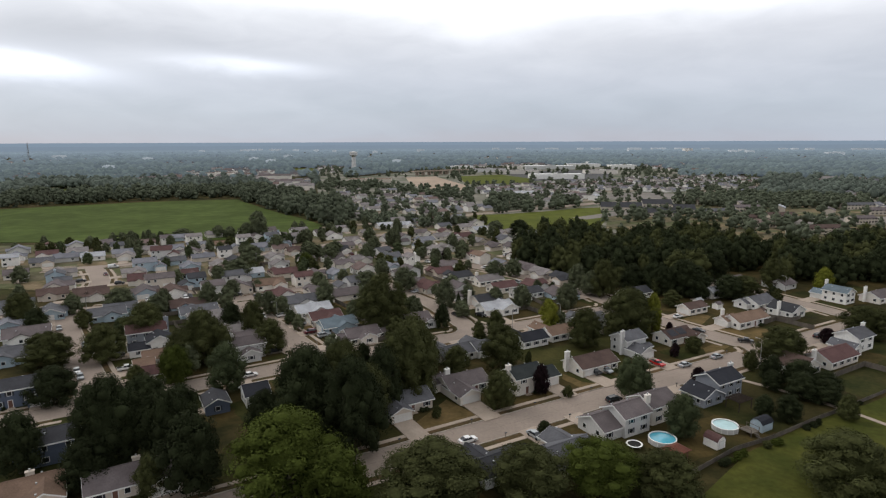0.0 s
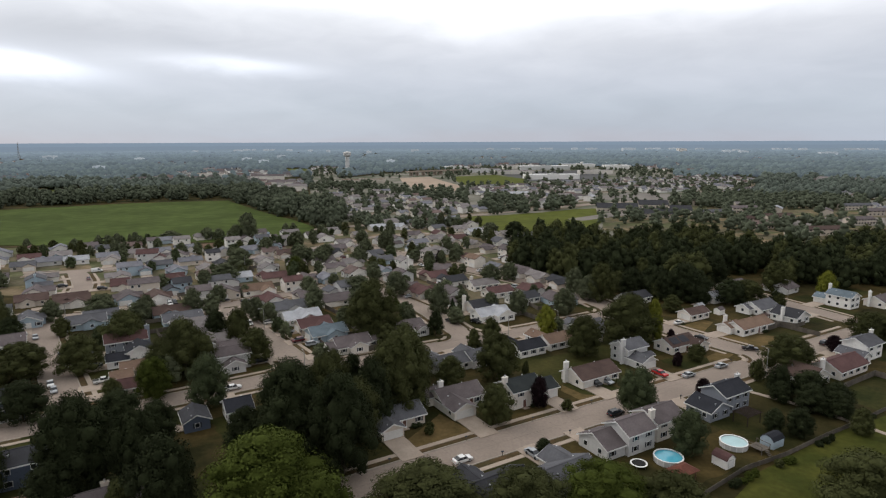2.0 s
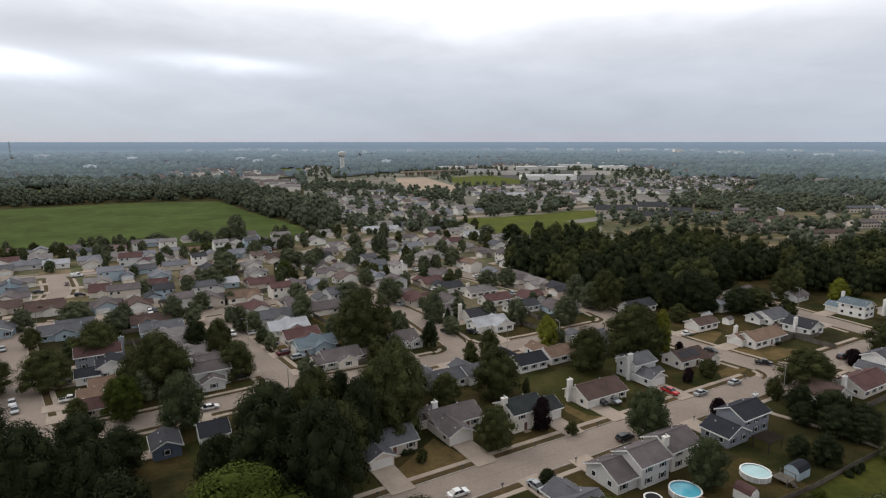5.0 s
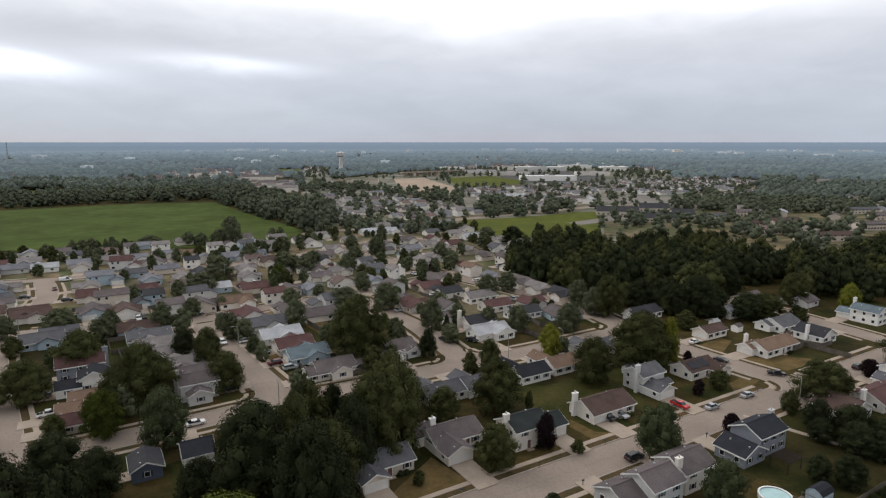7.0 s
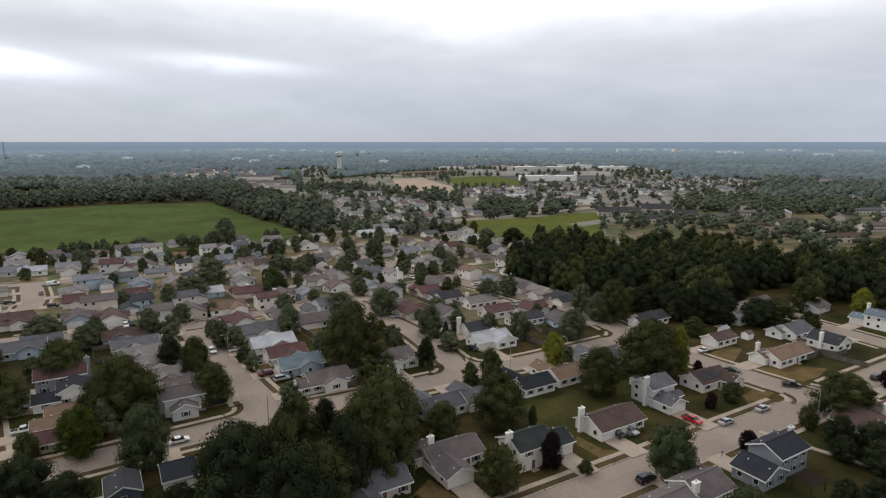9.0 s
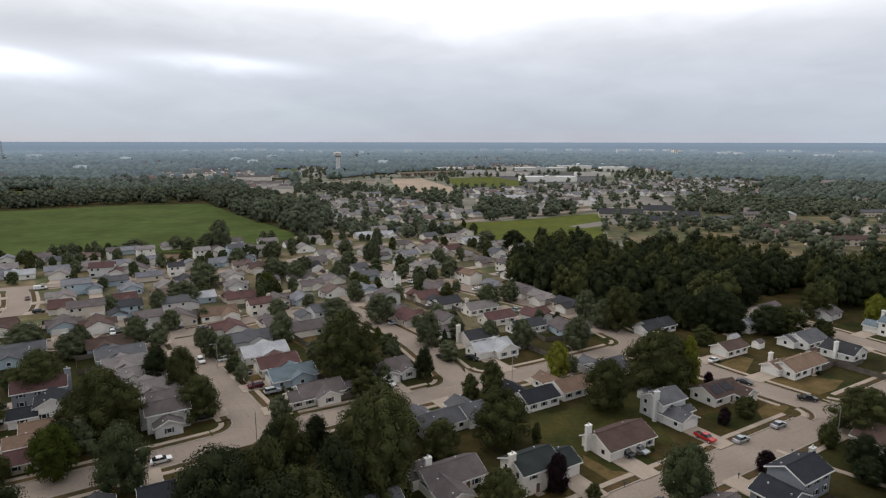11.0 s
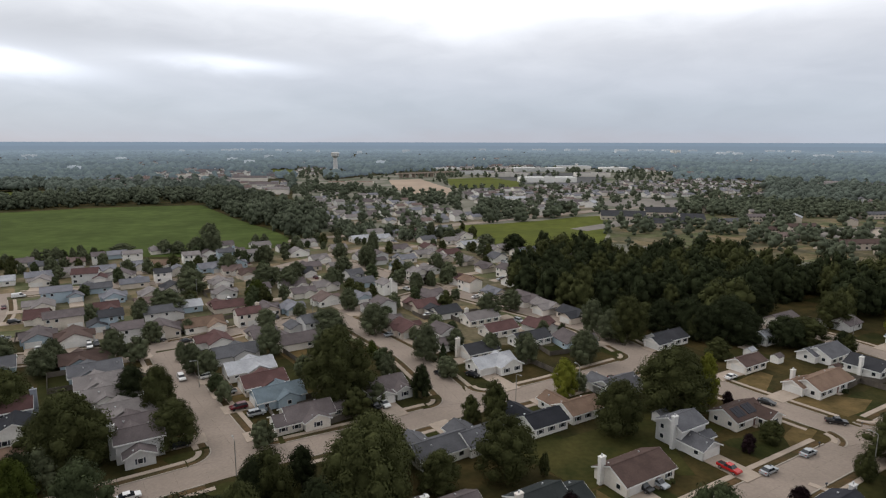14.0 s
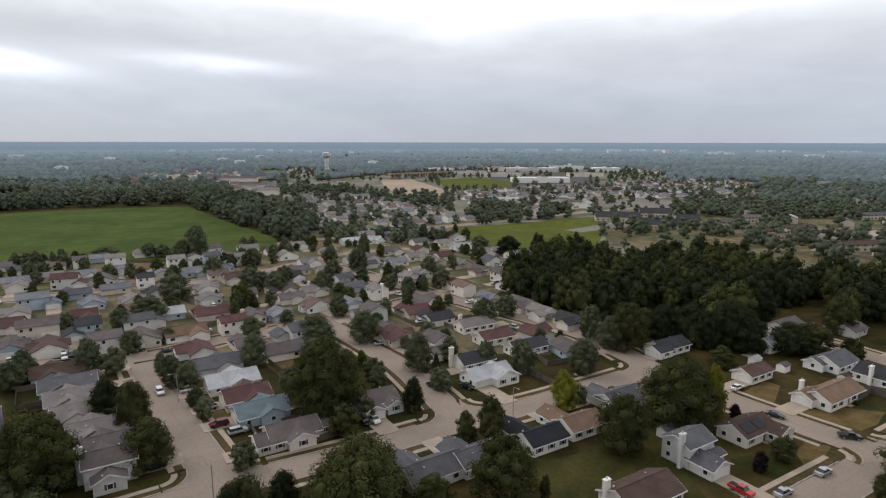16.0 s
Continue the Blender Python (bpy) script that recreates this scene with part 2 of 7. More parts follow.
# soft: green for trees further back, lightened in colour to stand for haze
LEAVES = {"soft": (0.112, 0.126, 0.072), "light": (0.068, 0.086, 0.018), "mid": (0.066, 0.072, 0.028), "dark": (0.033, 0.041, 0.019), "lime": (0.165, 0.175, 0.028), "purple": (0.022, 0.013, 0.015), "blue": (0.070, 0.086, 0.042), "cone": (0.033, 0.045, 0.021)}
leaf_mat = {k: material("leaves_" + k, c, 0.9, vary=0.35, grain=1.6, coarse=0.25, bump=0.6, bump_scale=2.0, island=0.10, each=0.16, spec=0.04) for k, c in LEAVES.items()}
# paler, bluer leaves for trees further off: haze mixed into the base colour
beyond_leaf_mat = material("hazed_foliage_beyond", (0.118, 0.136, 0.092), 0.9, vary=0.3, grain=0.4, coarse=0.05, island=0.12, spec=0.05)
worn_asphalt_mat = material("worn_asphalt", (0.20, 0.18, 0.16), 0.9, vary=0.25, grain=0.2, coarse=0.03)
# the same for the woods behind them, with haze in the colour
far_leaf_mat = material("hazed_distant_foliage", (0.108, 0.130, 0.108), 0.9, vary=0.3, grain=0.15, coarse=0.01, island=0.25, spec=0.1)


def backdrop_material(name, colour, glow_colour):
    """A plain distant band, with the bright air in front of it put into its emission."""
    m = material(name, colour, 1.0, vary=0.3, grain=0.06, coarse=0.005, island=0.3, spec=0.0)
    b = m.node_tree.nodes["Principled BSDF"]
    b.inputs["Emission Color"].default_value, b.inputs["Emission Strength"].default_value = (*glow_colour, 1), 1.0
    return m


# colour of the far air, added to distant materials as emission
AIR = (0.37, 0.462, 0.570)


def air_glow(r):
    """The haze glow given to woods at a distance r, for the air in front of them."""
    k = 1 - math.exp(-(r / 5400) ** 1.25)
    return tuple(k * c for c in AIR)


# far buildings glow a little as well, in place of haze
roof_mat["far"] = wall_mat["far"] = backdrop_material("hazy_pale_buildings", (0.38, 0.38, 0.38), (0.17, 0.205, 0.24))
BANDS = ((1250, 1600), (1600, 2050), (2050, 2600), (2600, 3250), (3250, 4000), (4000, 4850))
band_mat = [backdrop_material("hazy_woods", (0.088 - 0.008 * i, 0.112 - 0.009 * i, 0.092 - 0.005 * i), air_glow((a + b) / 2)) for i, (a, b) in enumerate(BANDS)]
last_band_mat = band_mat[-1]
# the horizon's blue-grey is mostly emission, put in as haze
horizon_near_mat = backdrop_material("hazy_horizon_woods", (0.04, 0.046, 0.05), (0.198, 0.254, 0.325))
horizon_mat = backdrop_material("hazy_skyline_woods", (0.03, 0.035, 0.04), (0.215, 0.280, 0.360))
fence_mat = material("grey_fence_wood", (0.145, 0.125, 0.105), 0.9, vary=0.3, each=0.15)
water_mat = material("pool_water", (0.10, 0.42, 0.55), 0.05, vary=0.1, spec=0.5)
cover_mat = material("pool_cover", (0.42, 0.60, 0.62), 0.5, vary=0.1)
tyre_mat = material("tyre_rubber", (0.02, 0.02, 0.02), 0.8)
lamp_mat = material("grey_pole_metal", (0.33, 0.33, 0.32), 0.5, 0.4)
red_mat = material("red_lamp_plastic", (0.35, 0.02, 0.02), 0.3)


# ---- builders ----
CACHE = {}


def mesh_of(key, make):
    """One mesh for each key; make() gives vertices and faces."""
    if key not in CACHE:
        verts, faces = make()
        me = bpy.data.meshes.new(str(key[0]))
        me.from_pydata(verts, [], faces)
        me.update()
        CACHE[key] = me
    return CACHE[key]


def part(name, mesh, mat, parent=None, label="", m=None):
    """Links a mesh as one object, with its material on the object, under a thing or a part."""
    if not mesh.materials:
        mesh.materials.append(mat)
    ob = new(name, mesh)
    if mesh.materials[0] != mat:
        ob.material_slots[0].link = "OBJECT"
        ob.material_slots[0].material = mat
    if parent:
        ob.parent = parent
    if m is not None:
        ob.matrix_basis = m
    if label:
        ob["label"] = label
    return ob


def merge(*pieces):
    verts, faces = [], []
    for v, f in pieces:
        n = len(verts)
        verts += v
        faces += [tuple(i + n for i in face) for face in f]
    return verts, faces


def box(x0, x1, y0, y1, z0, z1):
    v = [(x, y, z) for z in (z0, z1) for x, y in ((x0, y0), (x1, y0), (x1, y1), (x0, y1))]
    return v, [(3, 2, 1, 0), (4, 5, 6, 7), (0, 1, 5, 4), (1, 2, 6, 5), (2, 3, 7, 6), (3, 0, 4, 7)]


def turned(piece):
    """The piece turned a quarter, so that x becomes y."""
    return [(-y, x, z) for x, y, z in piece[0]], piece[1]


def moved(piece, dx, dy, dz=0):
    return [(x + dx, y + dy, z + dz) for x, y, z in piece[0]], piece[1]


def gable_wall(L, W, h, rise, base=0.0):
    """Walls of a block with its ridge along x, and gables at both ends."""
    a, b = L / 2, W / 2
    v = [(-a, -b, base), (a, -b, base), (a, b, base), (-a, b, base), (-a, -b, h), (a, -b, h), (a, b, h), (-a, b, h), (-a, 0, h + rise), (a, 0, h + rise)]
    return v, [(3, 2, 1, 0), (0, 1, 5, 4), (2, 3, 7, 6), (1, 2, 6, 9, 5), (3, 0, 4, 8, 7), (4, 5, 9, 8), (6, 7, 8, 9)]


def gable_roof(L, W, h, rise, over=0.45, thick=0.2):
    """Two slopes with eaves, a real thickness and a ridge cap."""
    a, b = L / 2 + over, W / 2 + over
    drop = rise * over / (W / 2)
    lift = 0.05
    e, r = h - drop + lift, h + rise + lift
    v = []
    for x in (-a, a):
        v += [(x, -b, e), (x, 0, r), (x, b, e), (x, b, e + thick), (x, 0, r + thick), (x, -b, e + thick)]
    f = [(5, 4, 1, 0), (4, 3, 2, 1), (6, 7, 10, 11), (7, 8, 9, 10), (0, 1, 7, 6), (1, 2, 8, 7), (3, 4, 10, 9), (4, 5, 11, 10), (0, 6, 11, 5), (2, 3, 9, 8)]
    cap = box(-a, a, -0.16, 0.16, r + thick - 0.05, r + thick + 0.03)
    return merge((v, f), cap)


def hip_roof(L, W, h, rise, over=0.45, thick=0.2):
    a, b = L / 2 + over, W / 2 + over
    c = max(L / 2 - W / 2, 0.3)
    e = h - 0.1
    v = [(-a, -b, e), (a, -b, e), (a, b, e), (-a, b, e), (-a, -b, e + thick), (a, -b, e + thick), (a, b, e + thick), (-a, b, e + thick), (-c, 0, h + rise + thick), (c, 0, h + rise + thick)]
    return v, [(3, 2, 1, 0), (0, 1, 5, 4), (1, 2, 6, 5), (2, 3, 7, 6), (3, 0, 4, 7), (4, 5, 9, 8), (5, 6, 9), (6, 7, 8, 9), (7, 4, 8)]


def fascia(L, W, h, rise, over=0.45):
    """White rake and eaves boards, one band round the edge of a gable roof."""
    a, b = L / 2 + over, W / 2 + over
    e, r = h - rise * over / (W / 2), h + rise
    edge = ((-a, -b, e, -1, -1), (a, -b, e, 1, -1), (a, 0, r, 1, 0), (a, b, e, 1, 1), (-a, b, e, -1, 1), (-a, 0, r, -1, 0))
    v = []
    for x, y, z, ox, oy in edge:
        v += [(x, y, z - 0.1), (x + 0.055 * ox, y + 0.055 * oy, z - 0.1), (x + 0.055 * ox, y + 0.055 * oy, z + 0.21), (x, y, z + 0.21)]
    return v, [(4 * i + k, 4 * ((i + 1) % 6) + k, 4 * ((i + 1) % 6) + (k + 1) % 4, 4 * i + (k + 1) % 4) for i in range(6) for k in range(4)]


def window_frame(w, h):
    return box(-w / 2, w / 2, -0.05, 0, -h / 2, h / 2)


def add_window(parent, x, y, z, w, h, turn=0, shutters=False):
    """A window on a wall, whose outside is -y before the turn."""
    m = Matrix.Translation((x, y, z)) @ Matrix.Rotation(radians(turn), 4, "Z")
    win = part("window", mesh_of(("window", w, h), lambda: window_frame(w, h)), trim_mat, parent, "", m)
    part("pane", mesh_of(("pane", w, h), lambda: box(-w / 2 + 0.1, w / 2 - 0.1, -0.06, -0.045, -h / 2 + 0.1, h / 2 - 0.1)), glass_mat, win)
    if shutters:
        for s in (-1, 1):
            part("shutter", mesh_of(("shutter", h), lambda: box(-0.2, 0.2, -0.05, 0, -h / 2, h / 2)), shutter_mat, win, "", Matrix.Translation((s * (w / 2 + 0.24), 0, 0)))


def garage_panels(w, h):
    pieces = [box(-w / 2 - 0.12, -w / 2, -0.08, 0, 0, h + 0.12), box(w / 2, w / 2 + 0.12, -0.08, 0, 0, h + 0.12), box(-w / 2, w / 2, -0.08, 0, h, h + 0.12)]
    for i in range(4):
        z = h * i / 4
        pieces.append(box(-w / 2, w / 2, -0.03, 0.0, z, z + h / 4 - 0.03))
        for j in range(4):
            x = -w / 2 + w * j / 4
            pieces.append(box(x + 0.1, x + w / 4 - 0.1, -0.045, -0.03, z + 0.1, z + h / 4 - 0.13))
    return merge(*pieces)


def chimney_stack(h):
    return merge(box(-0.75, 0.75, -0.4, 0.4, 0, h), box(-0.85, 0.85, -0.5, 0.5, h, h + 0.14))


def flue(h):
    n, v, f = 8, [], []
    for z, r in ((0, 0.14), (h, 0.14), (h, 0.2), (h + 0.12, 0.2)):
        v += [(r * math.cos(2 * math.pi * i / n), r * math.sin(2 * math.pi * i / n), z) for i in range(n)]
    for k in range(3):
        f += [(k * n + i, k * n + (i + 1) % n, (k + 1) * n + (i + 1) % n, (k + 1) * n + i) for i in range(n)]
    return v, f + [tuple(range(3 * n, 4 * n))]


ROOF_WORDS = {"chalk": "white roof", "slate": "grey shingle roof", "taupe": "grey-brown shingle roof", "brown": "brown shingle roof", "maroon": "dark red-brown shingle roof", "tan": "tan shingle roof", "dark": "dark grey shingle roof",
              "black": "near-black shingle roof", "green": "dark green-grey shingle roof", "silver": "pale silver-grey roof", "ash": "pale grey shingle roof", "rose": "pale red-brown shingle roof", "steel": "blue-grey shingle roof", "mist": "grey shingle roof paled for haze"}
WALL_WORDS = {"white": "white", "cream": "cream", "tan": "tan", "pale": "light grey", "bluegrey": "blue-grey", "navy": "dark navy", "storm": "stormy grey"}
FOOTPRINTS = []


def start_house(x, y, facing, roof, wall, storeys, reach):
    thing = new("house")
    thing.matrix_basis = pose(x, y, 0, 0, 0, facing + 90)
    tagged(thing, f"{storeys} {WALL_WORDS[wall]} sided house with a {ROOF_WORDS[roof]}", "house", "houses of the estate")
    FOOTPRINTS.append((x, y, reach))
    return thing


def block(thing, L, W, h, rise, roof, wall, along="x", dx=0.0, dy=0.0, base=0.0, near=True, name=""):
    """A gabled block: walls, roof and boards."""
    m = Matrix.Translation((dx, dy, 0)) @ Matrix.Rotation(0 if along == "x" else radians(90), 4, "Z")
    part(name + "wall", mesh_of(("wall", L, W, h, rise, base), lambda: gable_wall(L, W, h, rise, base)), wall_mat[wall], thing, "", m)
    top = part(name + "roof", mesh_of(("roof", L, W, h, rise), lambda: gable_roof(L, W, h, rise)), roof_mat[roof], thing, "", m)
    if near:
        part("fascia", mesh_of(("fascia", L, W, h, rise), lambda: fascia(L, W, h, rise)), trim_mat, top)
        for i in range(2):
            vx = (0.22 + 0.2 * i) * L * (-1) ** i
            part("vent_pipe", mesh_of(("vent_pipe",), lambda: flue(0.35)), metal_mat, top, "", Matrix.Translation((vx, W * 0.2, h + rise * 0.6 + 0.1)))
    return top


def chimney(thing, x, y, h, wall):
    c = part("chimney", mesh_of(("chimney", h), lambda: chimney_stack(h)), wall_mat[wall], thing, "boxed chimney clad in siding", Matrix.Translation((x, y, 0)))
    part("flue", mesh_of(("flue",), lambda: flue(0.4)), metal_mat, c, "", Matrix.Translation((0, 0, h + 0.14)))


def front_door(thing, x, y):
    d = part("front_door", mesh_of(("front_door",), lambda: merge(box(-0.47, 0.47, -0.05, 0, 0.15, 2.2), box(-0.3, 0.3, -0.07, -0.05, 0.35, 1.0), box(-0.3, 0.3, -0.07, -0.05, 1.2, 2.0))), entry_mat, thing, "", Matrix.Translation((x, y, 0)))
    part("door_frame", mesh_of(("door_frame",), lambda: merge(box(-0.6, -0.47, -0.07, 0, 0.15, 2.32), box(0.47, 0.6, -0.07, 0, 0.15, 2.32), box(-0.47, 0.47, -0.07, 0, 2.2, 2.32))), trim_mat, d)
    part("door_step", mesh_of(("door_step",), lambda: box(-0.9, 0.9, -1.2, 0, -0.05, 0.15)), walk_mat, thing, "", Matrix.Translation((x, y, 0)))


def garage_door(thing, x, y, w=4.9):
    spot = thing.matrix_basis @ Vector((x, y, 0))
    facing = math.degrees(thing.matrix_basis.to_euler().z) - 90
    GARAGES.append((spot.x, spot.y, facing, w + 0.6))
    part("garage_door", mesh_of(("garage_door", w), lambda: garage_panels(w, 2.15)), door_mat, thing, "panelled garage door", Matrix.Translation((x, y, 0)))


BUSHES = []


def bushes(thing, places):
    """Remembers where the low shrubs along a house front stand."""
    for x, y in places:
        q = thing.matrix_basis @ Vector((x, y, 0))
        BUSHES.append((q.x, q.y))


def ranch(x, y, facing, roof, wall, L=13.0, W=8.5, side=1, chimney_at=0, detail=True, pitch=0.48):
    """One storey; a garage wing with its own gable comes forward at one end (side 9: the garage lies inside the block)."""
    thing = start_house(x, y, facing, roof, wall, "single-storey", max(L, W) * 0.62)
    h, rise = 2.6, W / 2 * pitch
    block(thing, L, W, h, rise, roof, wall, near=detail)
    gw = 6.4
    if side in (1, -1):
        gx, deep = side * (L / 2 - gw / 2), W / 2 + 3.4
        block(thing, deep, gw, h, gw / 2 * pitch, roof, wall, "y", gx, -(W / 2 + 3.4) + deep / 2, near=detail, name="garage_")
        garage_door(thing, gx, -(W / 2 + 3.4) - 0.01)
    else:
        gx = L / 2 - gw / 2
        garage_door(thing, gx, -W / 2 - 0.01)
    s = -side if side in (1, -1) else -1
    wx = s * (L / 2 - 2.0)
    add_window(thing, wx, -W / 2, 1.5, 1.7, 1.3, 0, detail)
    if detail:
        front_door(thing, s * (L / 2 - 5.0), -W / 2)
        bushes(thing, ((s * (L / 2 - 1.2), -W / 2 - 1.0), (s * (L / 2 - 3.2), -W / 2 - 1.1)))
        if L > 13:
            add_window(thing, s * (L / 2 - 7.2), -W / 2, 1.5, 1.2, 1.3)
    for wxx in (-L / 4, L / 4 + 0.6)[:2 if detail else 1]:
        add_window(thing, wxx, W / 2, 1.5, 1.4, 1.2, 180)
    add_window(thing, -L / 2, 0.8, 1.5, 1.1, 1.2, -90)
    if detail:
        add_window(thing, L / 2, 0.8, 1.5, 1.1, 1.2, 90)
    if chimney_at == 1:
        chimney(thing, -s * 1.0, 0.6, h + rise + 0.9, wall)
    elif chimney_at == 2:
        chimney(thing, -L / 2 - 0.4, 0.4, h + rise + 1.0, wall)
    return thing


def two(x, y, facing, roof, wall, L=9.5, W=8.0, side=1, chimney_at=0, detail=True, pitch=0.45):
    """Two storeys, with a lower garage wing beside the main block (side 9: no wing)."""
    thing = start_house(x, y, facing, roof, wall, "two-storey", max(L, W) * 0.75)
    h, rise = 5.1, W / 2 * pitch
    block(thing, L, W, h, rise, roof, wall, near=detail)
    if side in (1, -1):
        gw, deep = 6.2, 7.4
        gx, gy = side * (L / 2 + gw / 2 - 2.0), -W / 2 - 1.6 + deep / 2 - 1.0
        block(thing, deep, gw, 2.7, gw / 2 * pitch, roof, wall, "y", gx, gy, near=detail, name="garage_")
        garage_door(thing, gx, gy - deep / 2 - 0.01)
        s = -side
    else:
        garage_door(thing, L / 2 - 3.0, -W / 2 - 0.01)
        s = -1
    for wx in (s * (L / 2 - 1.4), s * (L / 2 - 4.2)):
        add_window(thing, wx, -W / 2, 4.1, 1.2, 1.35, 0, detail)
    add_window(thing, s * (L / 2 - 1.6), -W / 2, 1.5, 1.8, 1.4, 0, detail)
    if detail:
        front_door(thing, s * (L / 2 - 4.2), -W / 2)
        bushes(thing, ((s * (L / 2 - 0.9), -W / 2 - 1.1), (s * (L / 2 - 2.6), -W / 2 - 1.0)))
    for wx in (-L / 4, L / 4):
        add_window(thing, wx, W / 2, 4.1, 1.1, 1.3, 180)
        if detail:
            add_window(thing, wx, W / 2, 1.4, 1.5, 1.3, 180)
    add_window(thing, -L / 2, 1.2, 4.1, 1.0, 1.2, -90)
    if detail:
        add_window(thing, L / 2, 1.2, 4.1, 1.0, 1.2, 90)
    if chimney_at == 1:
        chimney(thing, s * 1.5, 0.9, h + rise + 0.8, wall)
    elif chimney_at == 2:
        chimney(thing, -L / 2 - 0.4, 0.0, h + rise + 1.0, wall)
    return thing


def deep(x, y, facing, roof, wall, L=9.0, W=13.0, chimney_at=0, detail=True, side=1, pitch=0.48):
    """One storey, narrow and deep: the gable with the garage door faces the street; a lower cross gable behind."""
    thing = start_house(x, y, facing, roof, wall, "single-storey", max(L, W) * 0.62)
    h, rise = 2.6, L / 2 * pitch
    block(thing, W, L, h, rise, roof, wall, "y", near=detail)
    block(thing, L + 2.2, W * 0.45, h, W * 0.225 * pitch, roof, wall, "x", 0, W * 0.12, near=False, name="rear_")
    garage_door(thing, -side * (L / 2 - 3.0), -W / 2 - 0.01)
    add_window(thing, side * (L / 2 - 1.2), -W / 2, 1.5, 1.3, 1.3, 0, detail)
    for s in (-1, 1) if detail else (-1,):
        add_window(thing, s * (L / 2 + 1.1), W * 0.12, 1.5, 1.2, 1.2, 90 * s)
        add_window(thing, s * L / 2, -W / 2 + 2.2, 1.5, 1.2, 1.2, 90 * s)
    add_window(thing, 1.5, W / 2, 1.5, 1.6, 1.3, 180)
    if chimney_at:
        chimney(thing, -L / 2 - 0.4, -0.5, h + rise + 0.9, wall)
    return thing


STREET = 31.0
SIDES = {"front": (0, -1, 0), "right": (1, 0, 90), "back": (0, 1, 180), "left": (-1, 0, -90)}


def home(roof, wall, words, blocks, garage, entry=None, stack=None, panels=(), stack_wall=None):
    """A house of gabled blocks (u0, u1, v0, v1, eaves, ridge axis), in metres along the main street and across it.
    garage: block, side, place along the side, width; entry: block, place along its front; stack: u, v, height."""
    a = radians(STREET)
    u0, u1, v0, v1 = blocks[0][:4]
    cu, cv = (u0 + u1) / 2, (v0 + v1) / 2
    x, y = cu * math.cos(a) - cv * math.sin(a), cu * math.sin(a) + cv * math.cos(a)
    thing = start_house(x, y, STREET - 90, roof, wall, words, max(u1 - u0, v1 - v0) * 0.62)
    local = [(b[0] - cu, b[1] - cu, b[2] - cv, b[3] - cv) + tuple(b[4:]) for b in blocks]
    gb, gside, gat, gw = garage
    tops = []
    for i, (p0, p1, q0, q1, h, axis) in enumerate(local):
        long_, wide = (p1 - p0, q1 - q0) if axis == "u" else (q1 - q0, p1 - p0)
        # a wing that leans on a taller block keeps its own slope, so that no two slopes lie in one plane
        rise = wide / 2 * (0.50 - 0.015 * i)
        tops.append(block(thing, round(long_, 2), round(wide, 2), h, round(rise, 3), roof, wall, "x" if axis == "u" else "y", (p0 + p1) / 2, (q0 + q1) / 2, near=True, name="wing_" if i else ""))
        for side, (sx, sy, turn) in SIDES.items():
            run = (p1 - p0) if sy else (q1 - q0)
            n = int(run / 3.3)
            for k in range(n):
                at = run * ((k + 0.5) / n - 0.5)
                wx = (p0 + p1) / 2 + (at if sy else sx * (p1 - p0) / 2)
                wy = (q0 + q1) / 2 + (sy * (q1 - q0) / 2 if sy else at)
                ox, oy = wx + sx * 0.6, wy + sy * 0.6
                if any(j != i and b[0] - 0.7 < ox < b[1] + 0.7 and b[2] - 0.7 < oy < b[3] + 0.7 for j, b in enumerate(local)):
                    continue
                taken = (i == gb and side == gside and abs(at - gat) < gw / 2 + 0.8) or (entry and i == entry[0] and side == "front" and abs(at - entry[1]) < 1.4)
                if not taken:
                    add_window(thing, wx, wy, 1.5, 1.2, 1.25, turn, side == "front")
                if h > 4:
                    add_window(thing, wx, wy, 4.0, 1.1, 1.25, turn, side == "front")
    p0, p1, q0, q1 = local[gb][:4]
    sx, sy, turn = SIDES[gside]
    gx = (p0 + p1) / 2 + (gat if sy else sx * ((p1 - p0) / 2 + 0.01))
    gy = (q0 + q1) / 2 + (sy * ((q1 - q0) / 2 + 0.01) if sy else gat)
    spot = thing.matrix_basis @ Vector((gx, gy, 0))
    GARAGES.append((spot.x, spot.y, STREET - 90 + turn, gw + 0.6))
    part("garage_door", mesh_of(("garage_door", gw), lambda: garage_panels(gw, 2.15)), door_mat, thing, "panelled garage door", Matrix.Translation((gx, gy, 0)) @ Matrix.Rotation(radians(turn), 4, "Z"))
    if entry:
        e = local[entry[0]]
        front_door(thing, (e[0] + e[1]) / 2 + entry[1], e[2])
        bushes(thing, (((e[0] + e[1]) / 2 + entry[1] + 2.0, e[2] - 1.1), ((e[0] + e[1]) / 2 + entry[1] + 3.6, e[2] - 1.0)))
    if stack:
        chimney(thing, stack[0] - cu, stack[1] - cv, stack[2], stack_wall or wall)
    for i, at in panels:
        p0, p1, q0, q1, h, axis = local[i]
        tilt = math.atan2(0.50 - 0.015 * i, 1)
        part("solar_panel", mesh_of(("solar_panels",), lambda: merge(*[box(-1.75 + 1.2 * k, -0.6 + 1.2 * k, -1.5, 1.5, -0.02, 0.04) for k in range(3)])), panel_mat, tops[i], "black solar panels", Matrix.Translation((at, -(q1 - q0) / 4, h + (q1 - q0) / 8 + 0.36)) @ Matrix.Rotation(tilt, 4, "X"))
    return thing


